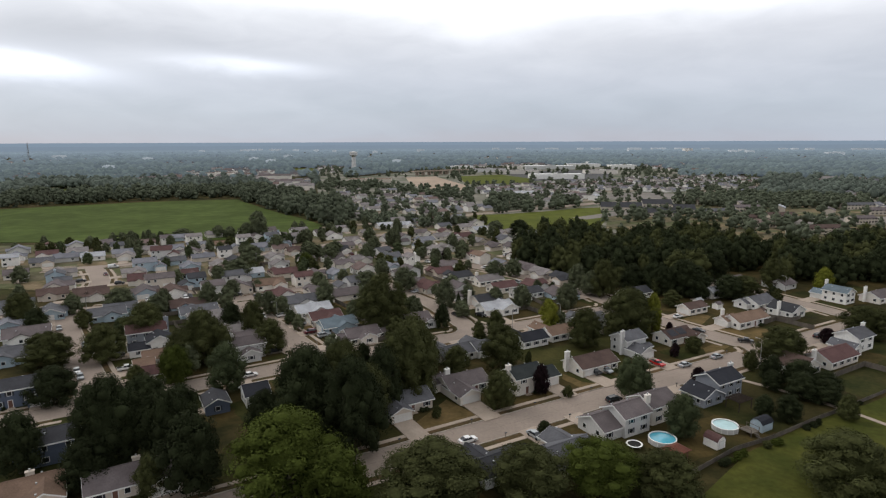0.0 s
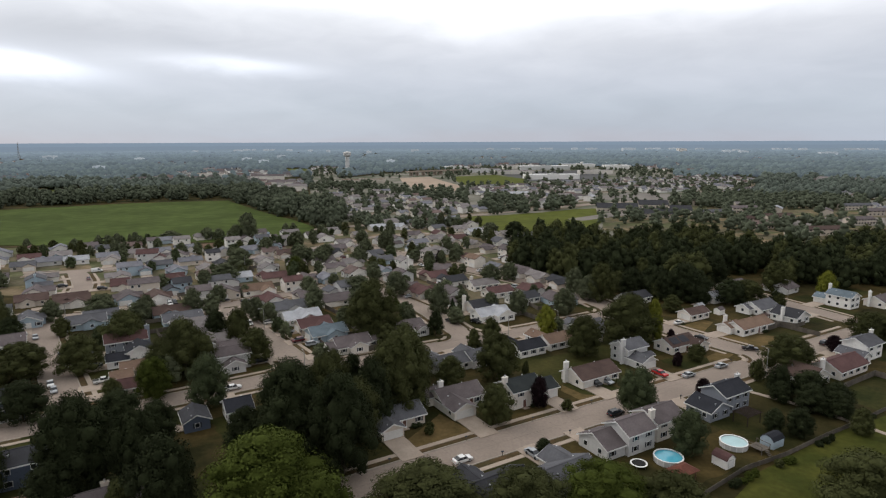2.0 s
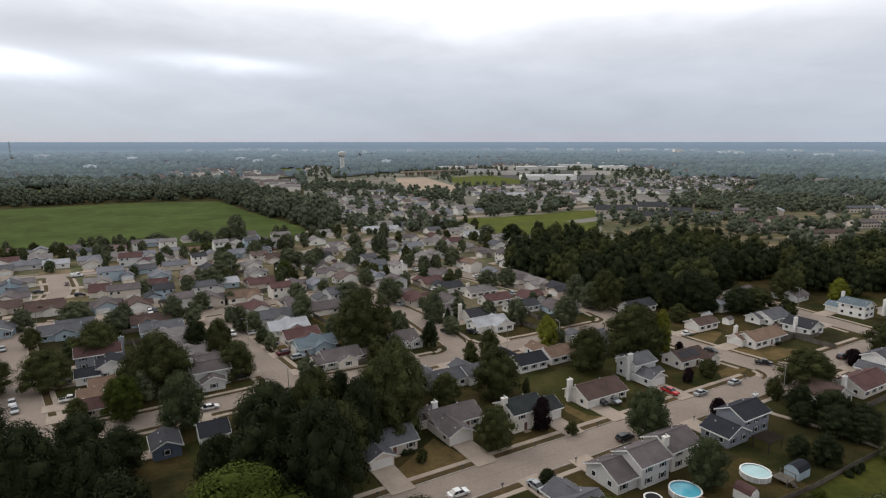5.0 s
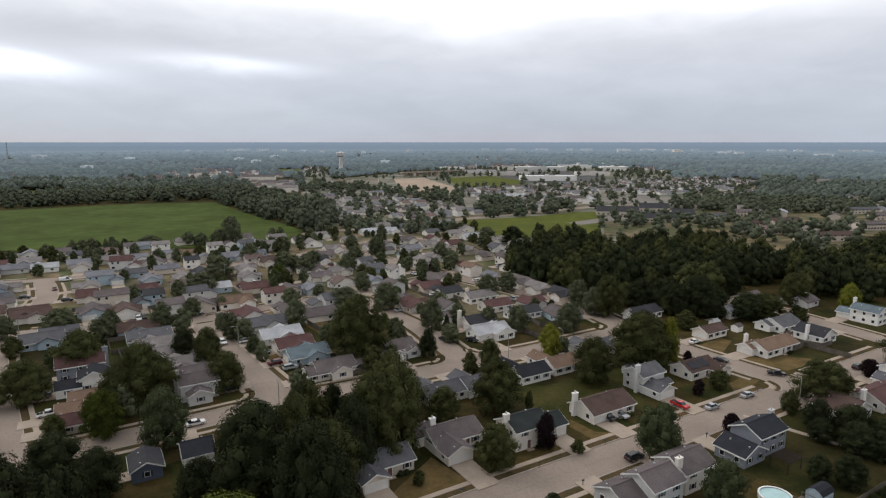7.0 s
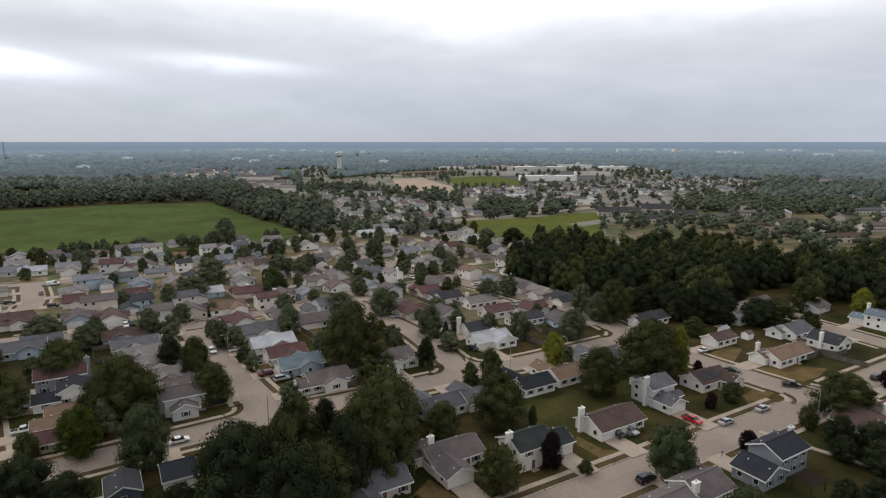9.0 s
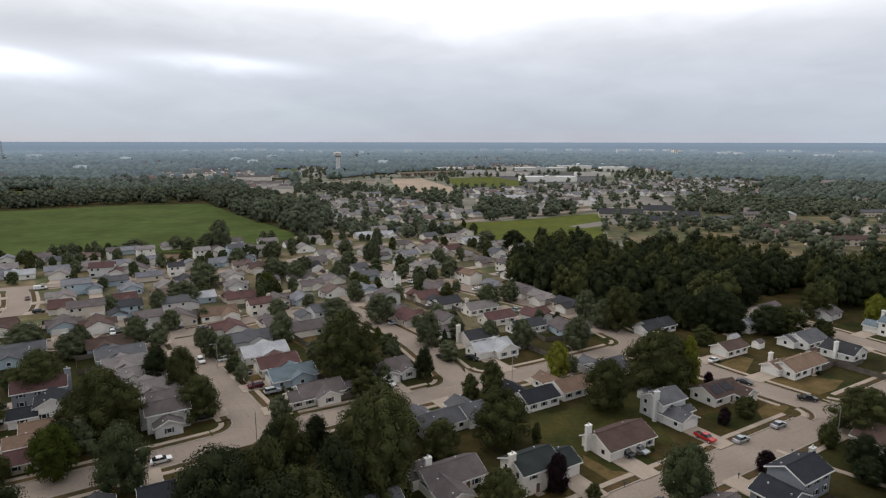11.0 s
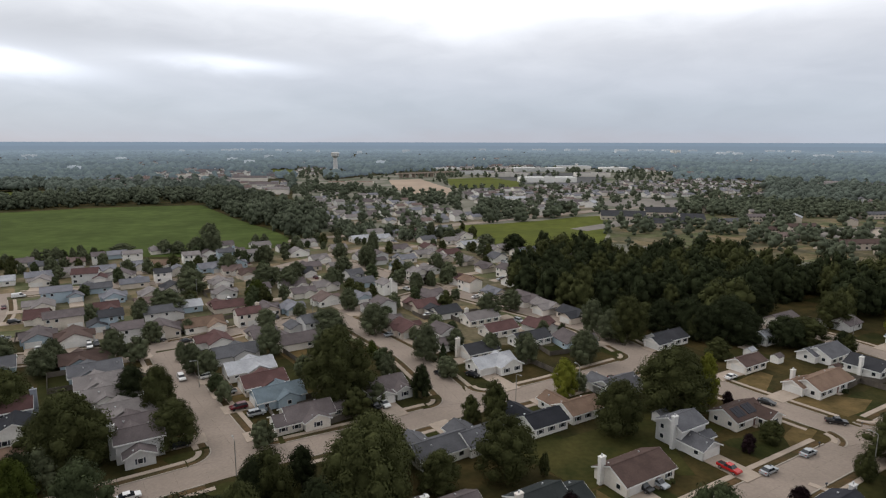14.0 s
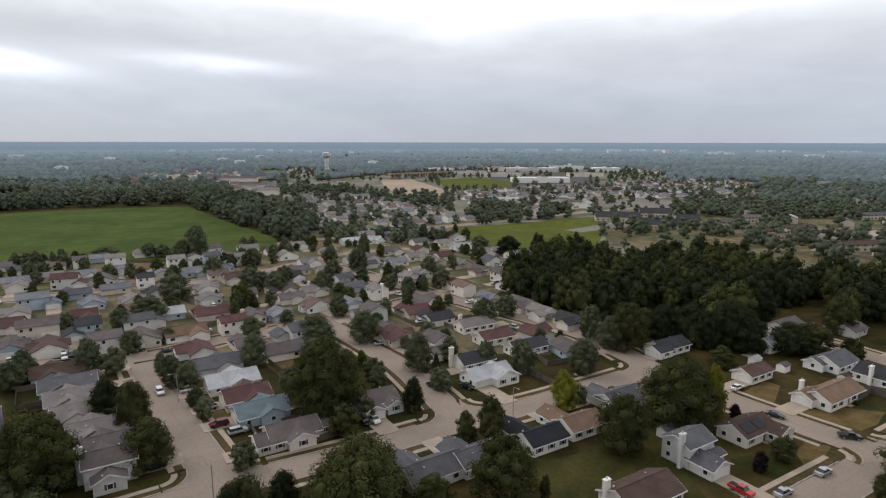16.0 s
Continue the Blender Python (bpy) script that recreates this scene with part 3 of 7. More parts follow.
def ribbon(points, width, z, edge=0.0):
    """A strip of the given width along a line of points, with mitred bends; edge: a skirt below it."""
    p = [Vector((x, y)) for x, y in points]
    left, right = [], []
    for i, q in enumerate(p):
        a = (q - p[i - 1]).normalized() if i else (p[1] - q).normalized()
        b = (p[i + 1] - q).normalized() if i < len(p) - 1 else a
        t = (a + b).normalized()
        n = Vector((-t.y, t.x))
        k = width / 2 / max(n.dot(Vector((-a.y, a.x))), 0.4)
        left.append(q + n * k), right.append(q - n * k)
    n = len(p)
    v = [(q.x, q.y, z) for q in left + right]
    f = [(i, i + n, i + n + 1, i + 1) for i in range(n - 1)]
    if edge:
        v += [(q.x, q.y, z - edge) for q in left + right]
        f += [(i, i + 1, i + 1 + 2 * n, i + 2 * n) for i in range(n - 1)] + [(i + n + 1, i + n, i + 3 * n, i + 1 + 3 * n) for i in range(n - 1)]
        f += [(0, 2 * n, 3 * n, n), (n - 1, 2 * n - 1, 4 * n - 1, 3 * n - 1)]
    return v, f


def offset(points, d):
    """The line moved d metres to its left."""
    p = [Vector((x, y)) for x, y in points]
    out = []
    for i, q in enumerate(p):
        a = (q - p[i - 1]).normalized() if i else (p[1] - q).normalized()
        b = (p[i + 1] - q).normalized() if i < len(p) - 1 else a
        t = (a + b).normalized()
        n = Vector((-t.y, t.x))
        r = q + n * (d / max(n.dot(Vector((-a.y, a.x))), 0.4))
        out.append((r.x, r.y))
    return out


def curve_through(points, n=6):
    """More points along a smooth line through the given ones."""
    p = [Vector(q) for q in points]
    if len(p) < 3:
        return points
    p = [2 * p[0] - p[1]] + p + [2 * p[-1] - p[-2]]
    out = []
    for i in range(1, len(p) - 2):
        for k in range(n):
            t = k / n
            q = 0.5 * ((2 * p[i]) + (p[i + 1] - p[i - 1]) * t + (2 * p[i - 1] - 5 * p[i] + 4 * p[i + 1] - p[i + 2]) * t * t + (3 * p[i] - p[i - 1] - 3 * p[i + 1] + p[i + 2]) * t ** 3)
            out.append((q.x, q.y))
    return out + [(p[-2].x, p[-2].y)]


def sheet(name, points, z, mat, label, category, kind="structure"):
    """A flat piece of land with a low edge."""
    n = len(points)
    v = [(x, y, z) for x, y in points] + [(x, y, z - 0.3) for x, y in points]
    f = [tuple(range(n))] + [(i, i + n, (i + 1) % n + n, (i + 1) % n) for i in range(n)]
    return tagged(part(name, mesh_of((name, points[0]), lambda: (v, f)), mat), label, category, "", kind)


# ---- trees ----
def dome(rng, n):
    d = rng.normal(size=(n, 3))
    return d / np.linalg.norm(d, axis=1)[:, None]


ICO = [(0, 0, 1), *[(0.894 * math.cos(a), 0.894 * math.sin(a), 0.447) for a in np.arange(5) * 2 * math.pi / 5], *[(0.894 * math.cos(a + math.pi / 5), 0.894 * math.sin(a + math.pi / 5), -0.447) for a in np.arange(5) * 2 * math.pi / 5], (0, 0, -1)]
ICO_F = [(0, i + 1, (i + 1) % 5 + 1) for i in range(5)] + [(i + 1, i + 6, (i + 1) % 5 + 1) for i in range(5)] + [((i + 1) % 5 + 1, i + 6, (i + 1) % 5 + 6) for i in range(5)] + [(11, (i + 1) % 5 + 6, i + 6) for i in range(5)]


def crown_mesh(seed, clumps, leaves, size, cone=False, rads=(0.22, 0.40), core=(0.45, 0.70), loose=(0.78, 1.12)):
    """A crown 2 wide and 2 high, from 0 to 2: rounded clumps of small leaf sprays round inner boughs."""
    rng = np.random.default_rng(seed)
    verts, faces = [], []
    n0 = 0
    lean = rng.uniform(0.75, 1.05)
    bulge = rng.uniform(0.82, 1.0, 5)
    for c in range(clumps):
        t = (c + rng.uniform(0.2, 0.8)) / clumps
        a = c * 2.4 + rng.uniform(-0.5, 0.5)
        if cone:
            z, r = 0.1 + 1.85 * t, 0.85 * (1 - t) ** 0.8
            rad = 0.1 + 0.34 * (1 - t)
            k = r * 0.7
        else:
            z = 0.22 + 1.52 * t
            r = math.sin(math.pi * min(1, 0.16 + 0.8 * t) ** lean) ** 0.55 * bulge[int(a / 1.2566) % 5]
            rad = rng.uniform(*rads) * (0.75 + 0.25 * r)
            k = max(0.0, (r - rad * 0.72)) * rng.uniform(0.6, 1.0)
        centre = np.array([k * math.cos(a), k * math.sin(a), z])
        verts.append(centre + np.array(ICO) * rad * rng.uniform(*core, (12, 1)) * (1, 1, 0.85))
        faces += [tuple(i + n0 for i in f) for f in ICO_F]
        n0 += 12
        out = dome(rng, leaves)
        out = out[out[:, 2] > -0.65]
        m = len(out)
        p = centre + out * (rad * rng.uniform(*loose, (m, 1))) * (1, 1, 0.9)
        nrm = out + dome(rng, m) * 0.3
        nrm /= np.linalg.norm(nrm, axis=1)[:, None]
        s = np.cross(nrm, dome(rng, m))
        s /= np.linalg.norm(s, axis=1)[:, None] + 1e-9
        q = np.cross(nrm, s)
        w = size * rng.uniform(0.6, 1.3, (m, 1))
        verts.append(np.stack((p + s * w, p - s * w * 0.5 + q * w * 0.8, p - s * w * 0.6 - q * w * 0.75), 1).reshape(-1, 3))
        faces += [(n0 + 3 * i, n0 + 3 * i + 1, n0 + 3 * i + 2) for i in range(m)]
        n0 += 3 * m
    if not cone:
        verts.append(np.array(ICO) * (0.5, 0.5, 0.62) * rng.uniform(0.85, 1.15, (12, 1)) + (0, 0, 0.98))
        faces += [tuple(i + n0 for i in f) for f in ICO_F]
    v = np.concatenate(verts)
    wide = np.percentile(np.hypot(v[:, 0], v[:, 1]), 97)
    bottom, top = np.percentile(v[:, 2], (0.5, 99.5))
    v = (v - (0, 0, bottom)) / (wide, wide, (top - bottom) / 2)
    return v.tolist(), faces


def trunk_mesh(seed):
    """A tapered trunk with limbs, 1 high to the middle of the crown."""
    rng = np.random.default_rng(seed)
    verts, faces = [], []

    def limb(a, b, r0, r1):
        a, b = Vector(a), Vector(b)
        q = (b - a).to_track_quat("Z", "Y")
        n0 = len(verts)
        for p, r in ((a, r0), (b, r1)):
            for i in range(6):
                verts.append(tuple(p + q @ Vector((r * math.cos(i * math.pi / 3), r * math.sin(i * math.pi / 3), 0))))
        faces.extend([(n0 + i, n0 + (i + 1) % 6, n0 + 6 + (i + 1) % 6, n0 + 6 + i) for i in range(6)])

    limb((0, 0, -0.02), (0.01, 0, 0.5), 0.042, 0.032)
    limb((0.01, 0, 0.5), (0, 0.01, 1.0), 0.032, 0.012)
    for i in range(5):
        a = i * 1.3 + rng.uniform(0, 0.6)
        z = 0.42 + 0.09 * i
        limb((0, 0, z), (0.3 * math.cos(a), 0.3 * math.sin(a), z + 0.26), 0.018, 0.006)
    return verts, faces


TONE_WORDS = {"soft": "haze-paled green", "light": "bright green", "mid": "green", "dark": "dark green", "lime": "yellow-green", "purple": "dark purple-leaved", "blue": "blue-green", "cone": "dark green"}
TREE_SPOTS = []
tree_rng = random.Random(5)
CROWNS = {"near": (46, 270, 0.030, (0.17, 0.38), (0.46, 0.66)), "mid": (36, 110, 0.047, (0.21, 0.36), (0.55, 0.78)), "far": (20, 58, 0.075, (0.26, 0.42), (0.65, 0.86)), "broad": (64, 400, 0.022, (0.14, 0.33), (0.46, 0.66))}


def tree(x, y, h, w, tone, grade="mid"):
    thing = new("tree" if h > 4 else "shrub")
    thing.matrix_basis = pose(x, y, 0, 0, 0, tree_rng.uniform(0, 360))
    kind = "cone-shaped" if tone == "cone" else ("broad" if w > 0.9 * h else "upright")
    tagged(thing, f"{kind} {TONE_WORDS[tone]} leafy {'tree' if h > 4 else 'shrub'} in summer leaf", "tree" if h > 4 else "shrub", "trees of the estate")
    TREE_SPOTS.append((x, y, w / 2))
    if grade == "near" and w > 15:
        grade = "broad"
    clumps, leaves, size, rads, core = CROWNS[grade]
    seed = tree_rng.randrange(7 if grade in ("near", "broad") else 5)
    clear = 0.05 * h if h > 4 else 0.0
    cone = tone == "cone"
    crown = mesh_of(("crown", grade, seed, cone), lambda: crown_mesh(seed + 11, clumps, leaves, size, cone, rads, core))
    crown.polygons.foreach_set("use_smooth", [True] * len(crown.polygons))
    part("crown", crown, leaf_mat[tone], thing, "", Matrix.Translation((0, 0, clear)) @ Matrix.Diagonal((w / 2, w / 2, (h - clear) / 2, 1)))
    part("trunk", mesh_of(("trunk", seed % 3), lambda: trunk_mesh(seed % 3)), bark_mat, thing, "", Matrix.Diagonal((h * 0.6, h * 0.6, h * 0.62, 1)))
    return thing


# ---- ground and streets ----
def disc(r, n=96):
    v = [(0, 0, 0)] + [(r * math.cos(2 * math.pi * i / n), r * math.sin(2 * math.pi * i / n), 0) for i in range(n)]
    return v, [(0, i + 1, (i + 1) % n + 1) for i in range(n)]


tagged(part("ground", mesh_of(("ground",), lambda: disc(4980)), lawn_mat), "dry olive-brown grass ground of the estate", "ground", "", "structure")

ROADS = []


def road(label, width, *points, smooth=True):
    line = curve_through(points) if smooth else list(points)
    ROADS.append((line, width))
    k = len(ROADS)
    tagged(part(f"road_{k}", mesh_of(("road", k), lambda: ribbon(line, width, 0.02 + 0.004 * k, 0.3)), road_mat), label, "road", "", "structure")


def near_road(x, y, gap, skip=-1):
    """Whether a place lies on a street, or within gap of it."""
    for i, (line, width) in enumerate(ROADS):
        if i == skip:
            continue
        for (ax, ay), (bx, by) in zip(line, line[1:]):
            dx, dy = bx - ax, by - ay
            t = max(0, min(1, ((x - ax) * dx + (y - ay) * dy) / (dx * dx + dy * dy)))
            if math.hypot(x - ax - t * dx, y - ay - t * dy) < width / 2 + gap:
                return True
    return False


def joints(line, width, z, gap=6.0):
    """Tarred joints: one along the middle of a street and one across it every few metres."""
    strips = [ribbon(line, 0.10, z)]
    left = gap / 2
    for (ax, ay), (bx, by) in zip(line, line[1:]):
        run = math.hypot(bx - ax, by - ay)
        ux, uy = (bx - ax) / run, (by - ay) / run
        while left < run:
            x, y = ax + ux * left, ay + uy * left
            strips.append(ribbon([(x - uy * width * 0.48, y + ux * width * 0.48), (x + uy * width * 0.48, y - ux * width * 0.48)], 0.07, z))
            left += gap
        left -= run
    return merge(*strips)


WORN = "pale worn concrete residential street"
road(WORN, 9.6, (-110, 65.5), (-20, 119.5), (11.5, 138.5), (93, 187), (150, 221), (161, 227.5), smooth=False)
road(WORN, 9.0, (118, 291), (138, 278), (145.5, 265), (150.6, 253.3), (155.4, 242.5), (161, 229), (170, 212))
road(WORN, 9.6, (108, 191), (97, 205), (82.5, 226), (71, 248), (65, 264), (59, 279), (48, 295), (32, 312), (9, 336), (-19, 366), (-46, 397), (-75, 428))
road(WORN, 9.0, (-160, 111), (-112, 141), (-84, 158), (-62, 172), (-44, 183.5), (-19, 197), (2, 209.3), (34, 226.5), (71, 249))
road(WORN, 9.0, (-44, 184), (-62, 209), (-80, 234), (-95, 256))
road(WORN, 8.4, (-190, 232), (-150, 245), (-120, 253), (-104, 258), (-90, 266), (-76, 280), (-58, 292), (-30, 313), (0, 344))
road(WORN, 8.0, (7, 212), (2.7, 224), (-2.4, 235.3), (-11.2, 253.6), (-22, 269.4), (-32.7, 285), (-44, 303))
road(WORN, 9.2, (-97, 150), (-126, 187), (-142, 207), (-156, 226), (-166, 241))
road(WORN, 9.0, (-176, 283), (-186, 302), (-207, 331))
road(WORN, 8.0, (-230, 322), (-207, 331), (-175, 345), (-130, 365), (-95, 395))
road(WORN, 8.0, (-95, 395), (-75, 428), (-50, 455), (0, 470), (45, 458), (80, 430))
road("far pale concrete road beside a green lot", 9.0, (-140, 470), (7, 572), (88, 632), (167, 688), (330, 800), (520, 1000))


for k, (line, width) in enumerate(ROADS[:7]):
    tagged(part("road_joint", mesh_of(("road_joint", k), lambda: joints(line, width, 0.030 + 0.004 * (k + 1))), tar_mat), "dark tarred joints in a concrete street", "road", "", "structure")


def runs(line, d, gap, skip):
    """The pieces of a line beside a street that lie on no other street."""
    pts = offset(line, d)
    dense = []
    for (ax, ay), (bx, by) in zip(pts, pts[1:]):
        n = max(1, int(math.hypot(bx - ax, by - ay) / 1.5))
        dense += [(ax + (bx - ax) * i / n, ay + (by - ay) * i / n) for i in range(n)]
    dense.append(pts[-1])
    piece, found = [], []
    for q in dense:
        if near_road(*q, gap, skip):
            if len(piece) > 2:
                found.append(piece)
            piece = []
        else:
            piece.append(q)
    if len(piece) > 2:
        found.append(piece)
    return found


CORNER = 6.0
for k, (line, width) in enumerate(ROADS[:10]):
    for s in (-1, 1):
        for piece in runs(line, s * (width / 2 + 0.12), CORNER, k):
            tagged(part("kerb", mesh_of(("kerb", k, s, piece[0]), lambda: ribbon(piece, 0.28, 0.17 + 0.003 * k, 0.2)), kerb_mat), "low concrete kerb along the street", "kerb", "", "structure")
        for piece in runs(line, s * (width / 2 + 1.15), CORNER, k):
            tagged(part("verge", mesh_of(("verge", k, s, piece[0]), lambda: ribbon(piece, 1.55, 0.08 + 0.003 * k, 0.2)), verge_mat), "strip of dry brown grass along the kerb", "verge", "", "structure")
        for piece in runs(line, s * (width / 2 + 2.7), CORNER, k):
            tagged(part("pavement", mesh_of(("pavement", k, s, piece[0]), lambda: ribbon(piece, 1.3, 0.115 + 0.003 * k, 0.2)), walk_mat), "narrow pale concrete pavement", "pavement", "", "structure")



def corner(x, y, a_deg, wa, b_deg, wb):
    """A rounded street corner between two streets that leave the point (x, y): paving, kerb, verge and pavement."""
    a, b = (Vector((math.cos(radians(d)), math.sin(radians(d)))) for d in (a_deg, b_deg))
    cross = abs(a.x * b.y - a.y * b.x)
    R = CORNER
    o = Vector((x, y)) + (a * (R + wb / 2) + b * (R + wa / 2)) / cross
    na, nb = (b - a * a.dot(b)).normalized(), (a - b * a.dot(b)).normalized()
    a0, a1 = math.atan2(-na.y, -na.x), math.atan2(-nb.y, -nb.x)
    turn = (a1 - a0 + math.pi) % (2 * math.pi) - math.pi

    def arc(r):
        return [(o.x + r * math.cos(a0 + turn * i / 10), o.y + r * math.sin(a0 + turn * i / 10)) for i in range(11)]
    tip = Vector((x, y)) + (a * wb / 2 + b * wa / 2) / cross
    inner = tip + (Vector((x, y)) - tip) * 0.3
    edge_line = arc(R) + [(inner.x, inner.y)]
    n = len(edge_line)
    tagged(part("road_corner", mesh_of(("road_corner", x, a_deg, b_deg), lambda: ([(p, q, 0.066) for p, q in edge_line] + [(p, q, -0.2) for p, q in edge_line], [tuple(range(n))] + [(i, i + n, (i + 1) % n + n, (i + 1) % n) for i in range(n)])), road_mat), "rounded concrete street corner", "road", "", "structure")
    for name, r, w, z, mat, words in (("kerb", R - 0.12, 0.28, 0.17, kerb_mat, "low concrete kerb round a corner"), ("verge", R - 0.95, 1.0, 0.1, verge_mat, "dry brown grass round a corner"), ("pavement", R - 2.7, 1.3, 0.135, walk_mat, "pale concrete pavement round a corner")):
        tagged(part(name, mesh_of((name, x, a_deg, b_deg), lambda: ribbon(arc(r), w, z, 0.25)), mat), words, name, "", "structure")


corner(108, 192, 31, 9.6, 124, 9.6)
corner(108, 192, 211, 9.6, 124, 9.6)
corner(71, 248.5, 211, 9.0, 110, 9.6)
corner(71, 248.5, 211, 9.0, 300, 9.6)
corner(-44, 184, 26, 9.0, 125, 9.0)
corner(-44, 184, 214, 9.0, 125, 9.0)
corner(6, 211, 30, 9.0, 100, 8.0)
corner(6, 211, 211, 9.0, 100, 8.0)
corner(-96, 260, 303, 9.0, 32, 8.4)
corner(-96, 260, 303, 9.0, 197, 8.4)
corner(-97, 150, 31, 9.0, 128, 9.2)
corner(-97, 150, 212, 9.0, 128, 9.2)
corner(-44, 303, 300, 8.0, 37, 8.4)
corner(-44, 303, 300, 8.0, 214, 8.4)
corner(-1, 343, 225, 8.4, 132, 9.6)
corner(-1, 343, 225, 8.4, 314, 9.6)

GARAGES = []

# ---- open land ----
sheet("crop_field", [(-337, 416), (-252, 415), (-234, 418), (-193, 428), (-149, 428), (-124, 446), (-107, 471), (-113, 504), (-137, 543), (-186, 608), (-271, 739), (-370, 710), (-430, 670), (-518, 610)], 0.25, crop_mat, "wide green crop field with faint rows", "field")
sheet("grass_lot", [(16, 575), (51, 585), (94, 608), (132, 636), (161, 645), (151, 581), (119, 492), (98, 438), (67, 426), (58, 439), (40, 470), (14, 506)], 0.06, bright_grass_mat, "open green grass lot beside a road", "field")
sheet("estate_lawns", [(-340, 400), (-250, 285), (-120, 262), (-40, 268), (40, 262), (56, 292), (30, 345), (60, 400), (10, 500), (20, 560), (-95, 535), (-112, 475), (-150, 425), (-235, 412)], 0.006, mid_lawn_mat, "dry pale garden grass between the houses", "lawn")
sheet("flats_lawn", [(122, 482), (150, 590), (240, 670), (430, 690), (500, 600), (330, 415), (240, 400), (200, 430)], 0.004, mid_lawn_mat, "dry grass between the blocks of flats", "lawn")
sheet("meadow", [(48, 108), (66, 126), (92, 143), (110, 152), (150, 175), (190, 120), (120, 40), (30, 60)], 0.05, mown_mat, "mown green meadow behind the gardens", "field")
sheet("garden_lawn", [(18, 188), (62, 212), (72, 200), (30, 172)], 0.04, dull_lawn_mat, "back lawns of dull green grass", "lawn")
sheet("earth_site", [(-98, 1200), (-40, 1236), (-10, 1100), (20, 975), (6, 862), (-31, 866), (-71, 986)], 0.15, dirt_mat, "bare tan earth of a building site", "ground")
sheet("earth_strip", [(-184, 1135), (-137, 1167), (-122, 1075), (-160, 1052)], 0.15, dirt_mat, "strip of bare orange-tan earth", "ground")
sheet("distant_meadow", [(-629, 909), (-566, 928), (-501, 833), (-486, 776), (-522, 763)], 0.15, bright_grass_mat, "distant green meadow", "field")
sheet("distant_pasture", [(4, 1235), (96, 1293), (143, 1169), (127, 1006), (72, 983), (21, 1005)], 0.15, bright_grass_mat, "distant green pasture", "field")
sheet("distant_field", [(-453, 1635), (-381, 1636), (-306, 1328), (-347, 1287)], 0.15, bright_grass_mat, "distant pale green field", "field")
for piece in ([(-144, 763), (-128, 892), (-177, 834), (-107, 582), (-85, 549), (-63, 597), (-12, 555), (30, 568), (41, 612), (-4, 705), (-46, 804), (-91, 834)], [(68, 834), (163, 805), (177, 704), (134, 645), (86, 620), (40, 739)], [(143, 851), (213, 835), (275, 942), (339, 894), (352, 835), (427, 851), (542, 1058), (463, 1126), (319, 1083), (209, 1018), (118, 941)]):
    sheet("distant_yards", piece, 0.03, yard_mat, "grass between the distant houses, coloured pale for haze", "ground")


# ---- houses ----
home("slate", "tan", "single-storey", ((57.6, 71.2, 131.0, 139.0, 2.6, "u"), (57.6, 63.4, 127.3, 135.0, 2.5, "v")), (1, "front", 0.0, 4.9), (0, 1.0))
home("taupe", "cream", "single-storey", ((78.0, 90.8, 133.2, 141.8, 2.7, "u"), (78.1, 84.6, 127.9, 137.0, 2.5, "v"), (76.4, 82.0, 138.6, 144.6, 2.6, "u")), (1, "front", 0.0, 4.9), (0, 2.2), (80.6, 139.4, 6.0), stack_wall="white")
home("green", "cream", "two-storey", ((94.7, 104.4, 125.2, 133.2, 4.9, "u"), (104.2, 110.6, 126.0, 133.0, 3.0, "u"), (100.4, 103.4, 124.7, 128.4, 5.0, "v")), (1, "front", 0.2, 4.9), (0, -1.2), (94.2, 128.6, 8.1))
home("brown", "cream", "single-storey", ((119.9, 134.4, 126.0, 135.0, 2.6, "u"),), (0, "front", -4.0, 4.9), (0, 1.8), (119.4, 132.6, 6.2), stack_wall="white")
home("slate", "pale", "two-storey", ((145.5, 154.3, 132.9, 140.1, 5.0, "u"), (145.7, 151.9, 127.2, 134.2, 2.5, "v"), (151.6, 154.9, 130.7, 133.6, 2.4, "u")), (1, "front", 0.0, 4.9), None, (145.0, 134.6, 8.0))
home("taupe", "pale", "two-storey", ((102.4, 110.8, 92.8, 100.4, 5.0, "u"), (96.8, 103.4, 93.8, 102.8, 2.7, "u")), (1, "back", 0.0, 4.9))
home("taupe", "cream", "two-storey", ((113.2, 122.2, 94.0, 102.0, 4.7, "u"),), (0, "back", 1.0, 4.9), None, (112.7, 95.6, 7.7))
home("black", "storm", "two-storey", ((139.8, 149.8, 94.8, 102.2, 5.0, "u"), (132.8, 140.6, 94.0, 101.2, 2.7, "v")), (1, "back", 0.0, 4.9), None, (150.3, 99.0, 7.6), stack_wall="pale")
home("brown", "cream", "single-storey", ((165.2, 177.6, 131.6, 139.4, 2.6, "u"), (173.2, 179.3, 128.4, 136.4, 2.5, "v")), (1, "right", 0.5, 4.6), (0, 1.0), panels=((0, -3.2), (0, 1.2)))
home("slate", "white", "single-storey", ((233.0, 245.2, 143.2, 152.4, 2.6, "u"), (230.8, 236.4, 147.0, 153.0, 2.4, "u")), (0, "right", 0.0, 4.6))
home("silver", "white", "single-storey", ((233.2, 241.2, 164.8, 171.2, 3.0, "u"),), (0, "left", 0.0, 3.0))
home("dark", "white", "single-storey", ((199.0, 213.0, 181.6, 189.6, 2.6, "u"), (196.8, 203.2, 181.0, 187.4, 2.4, "u")), (1, "left", 0.0, 4.6))
home("silver", "white", "single-storey", ((130.8, 144.8, 193.8, 201.8, 2.6, "u"), (137.0, 145.0, 191.0, 199.6, 2.75, "v")), (0, "front", -4.0, 4.6))
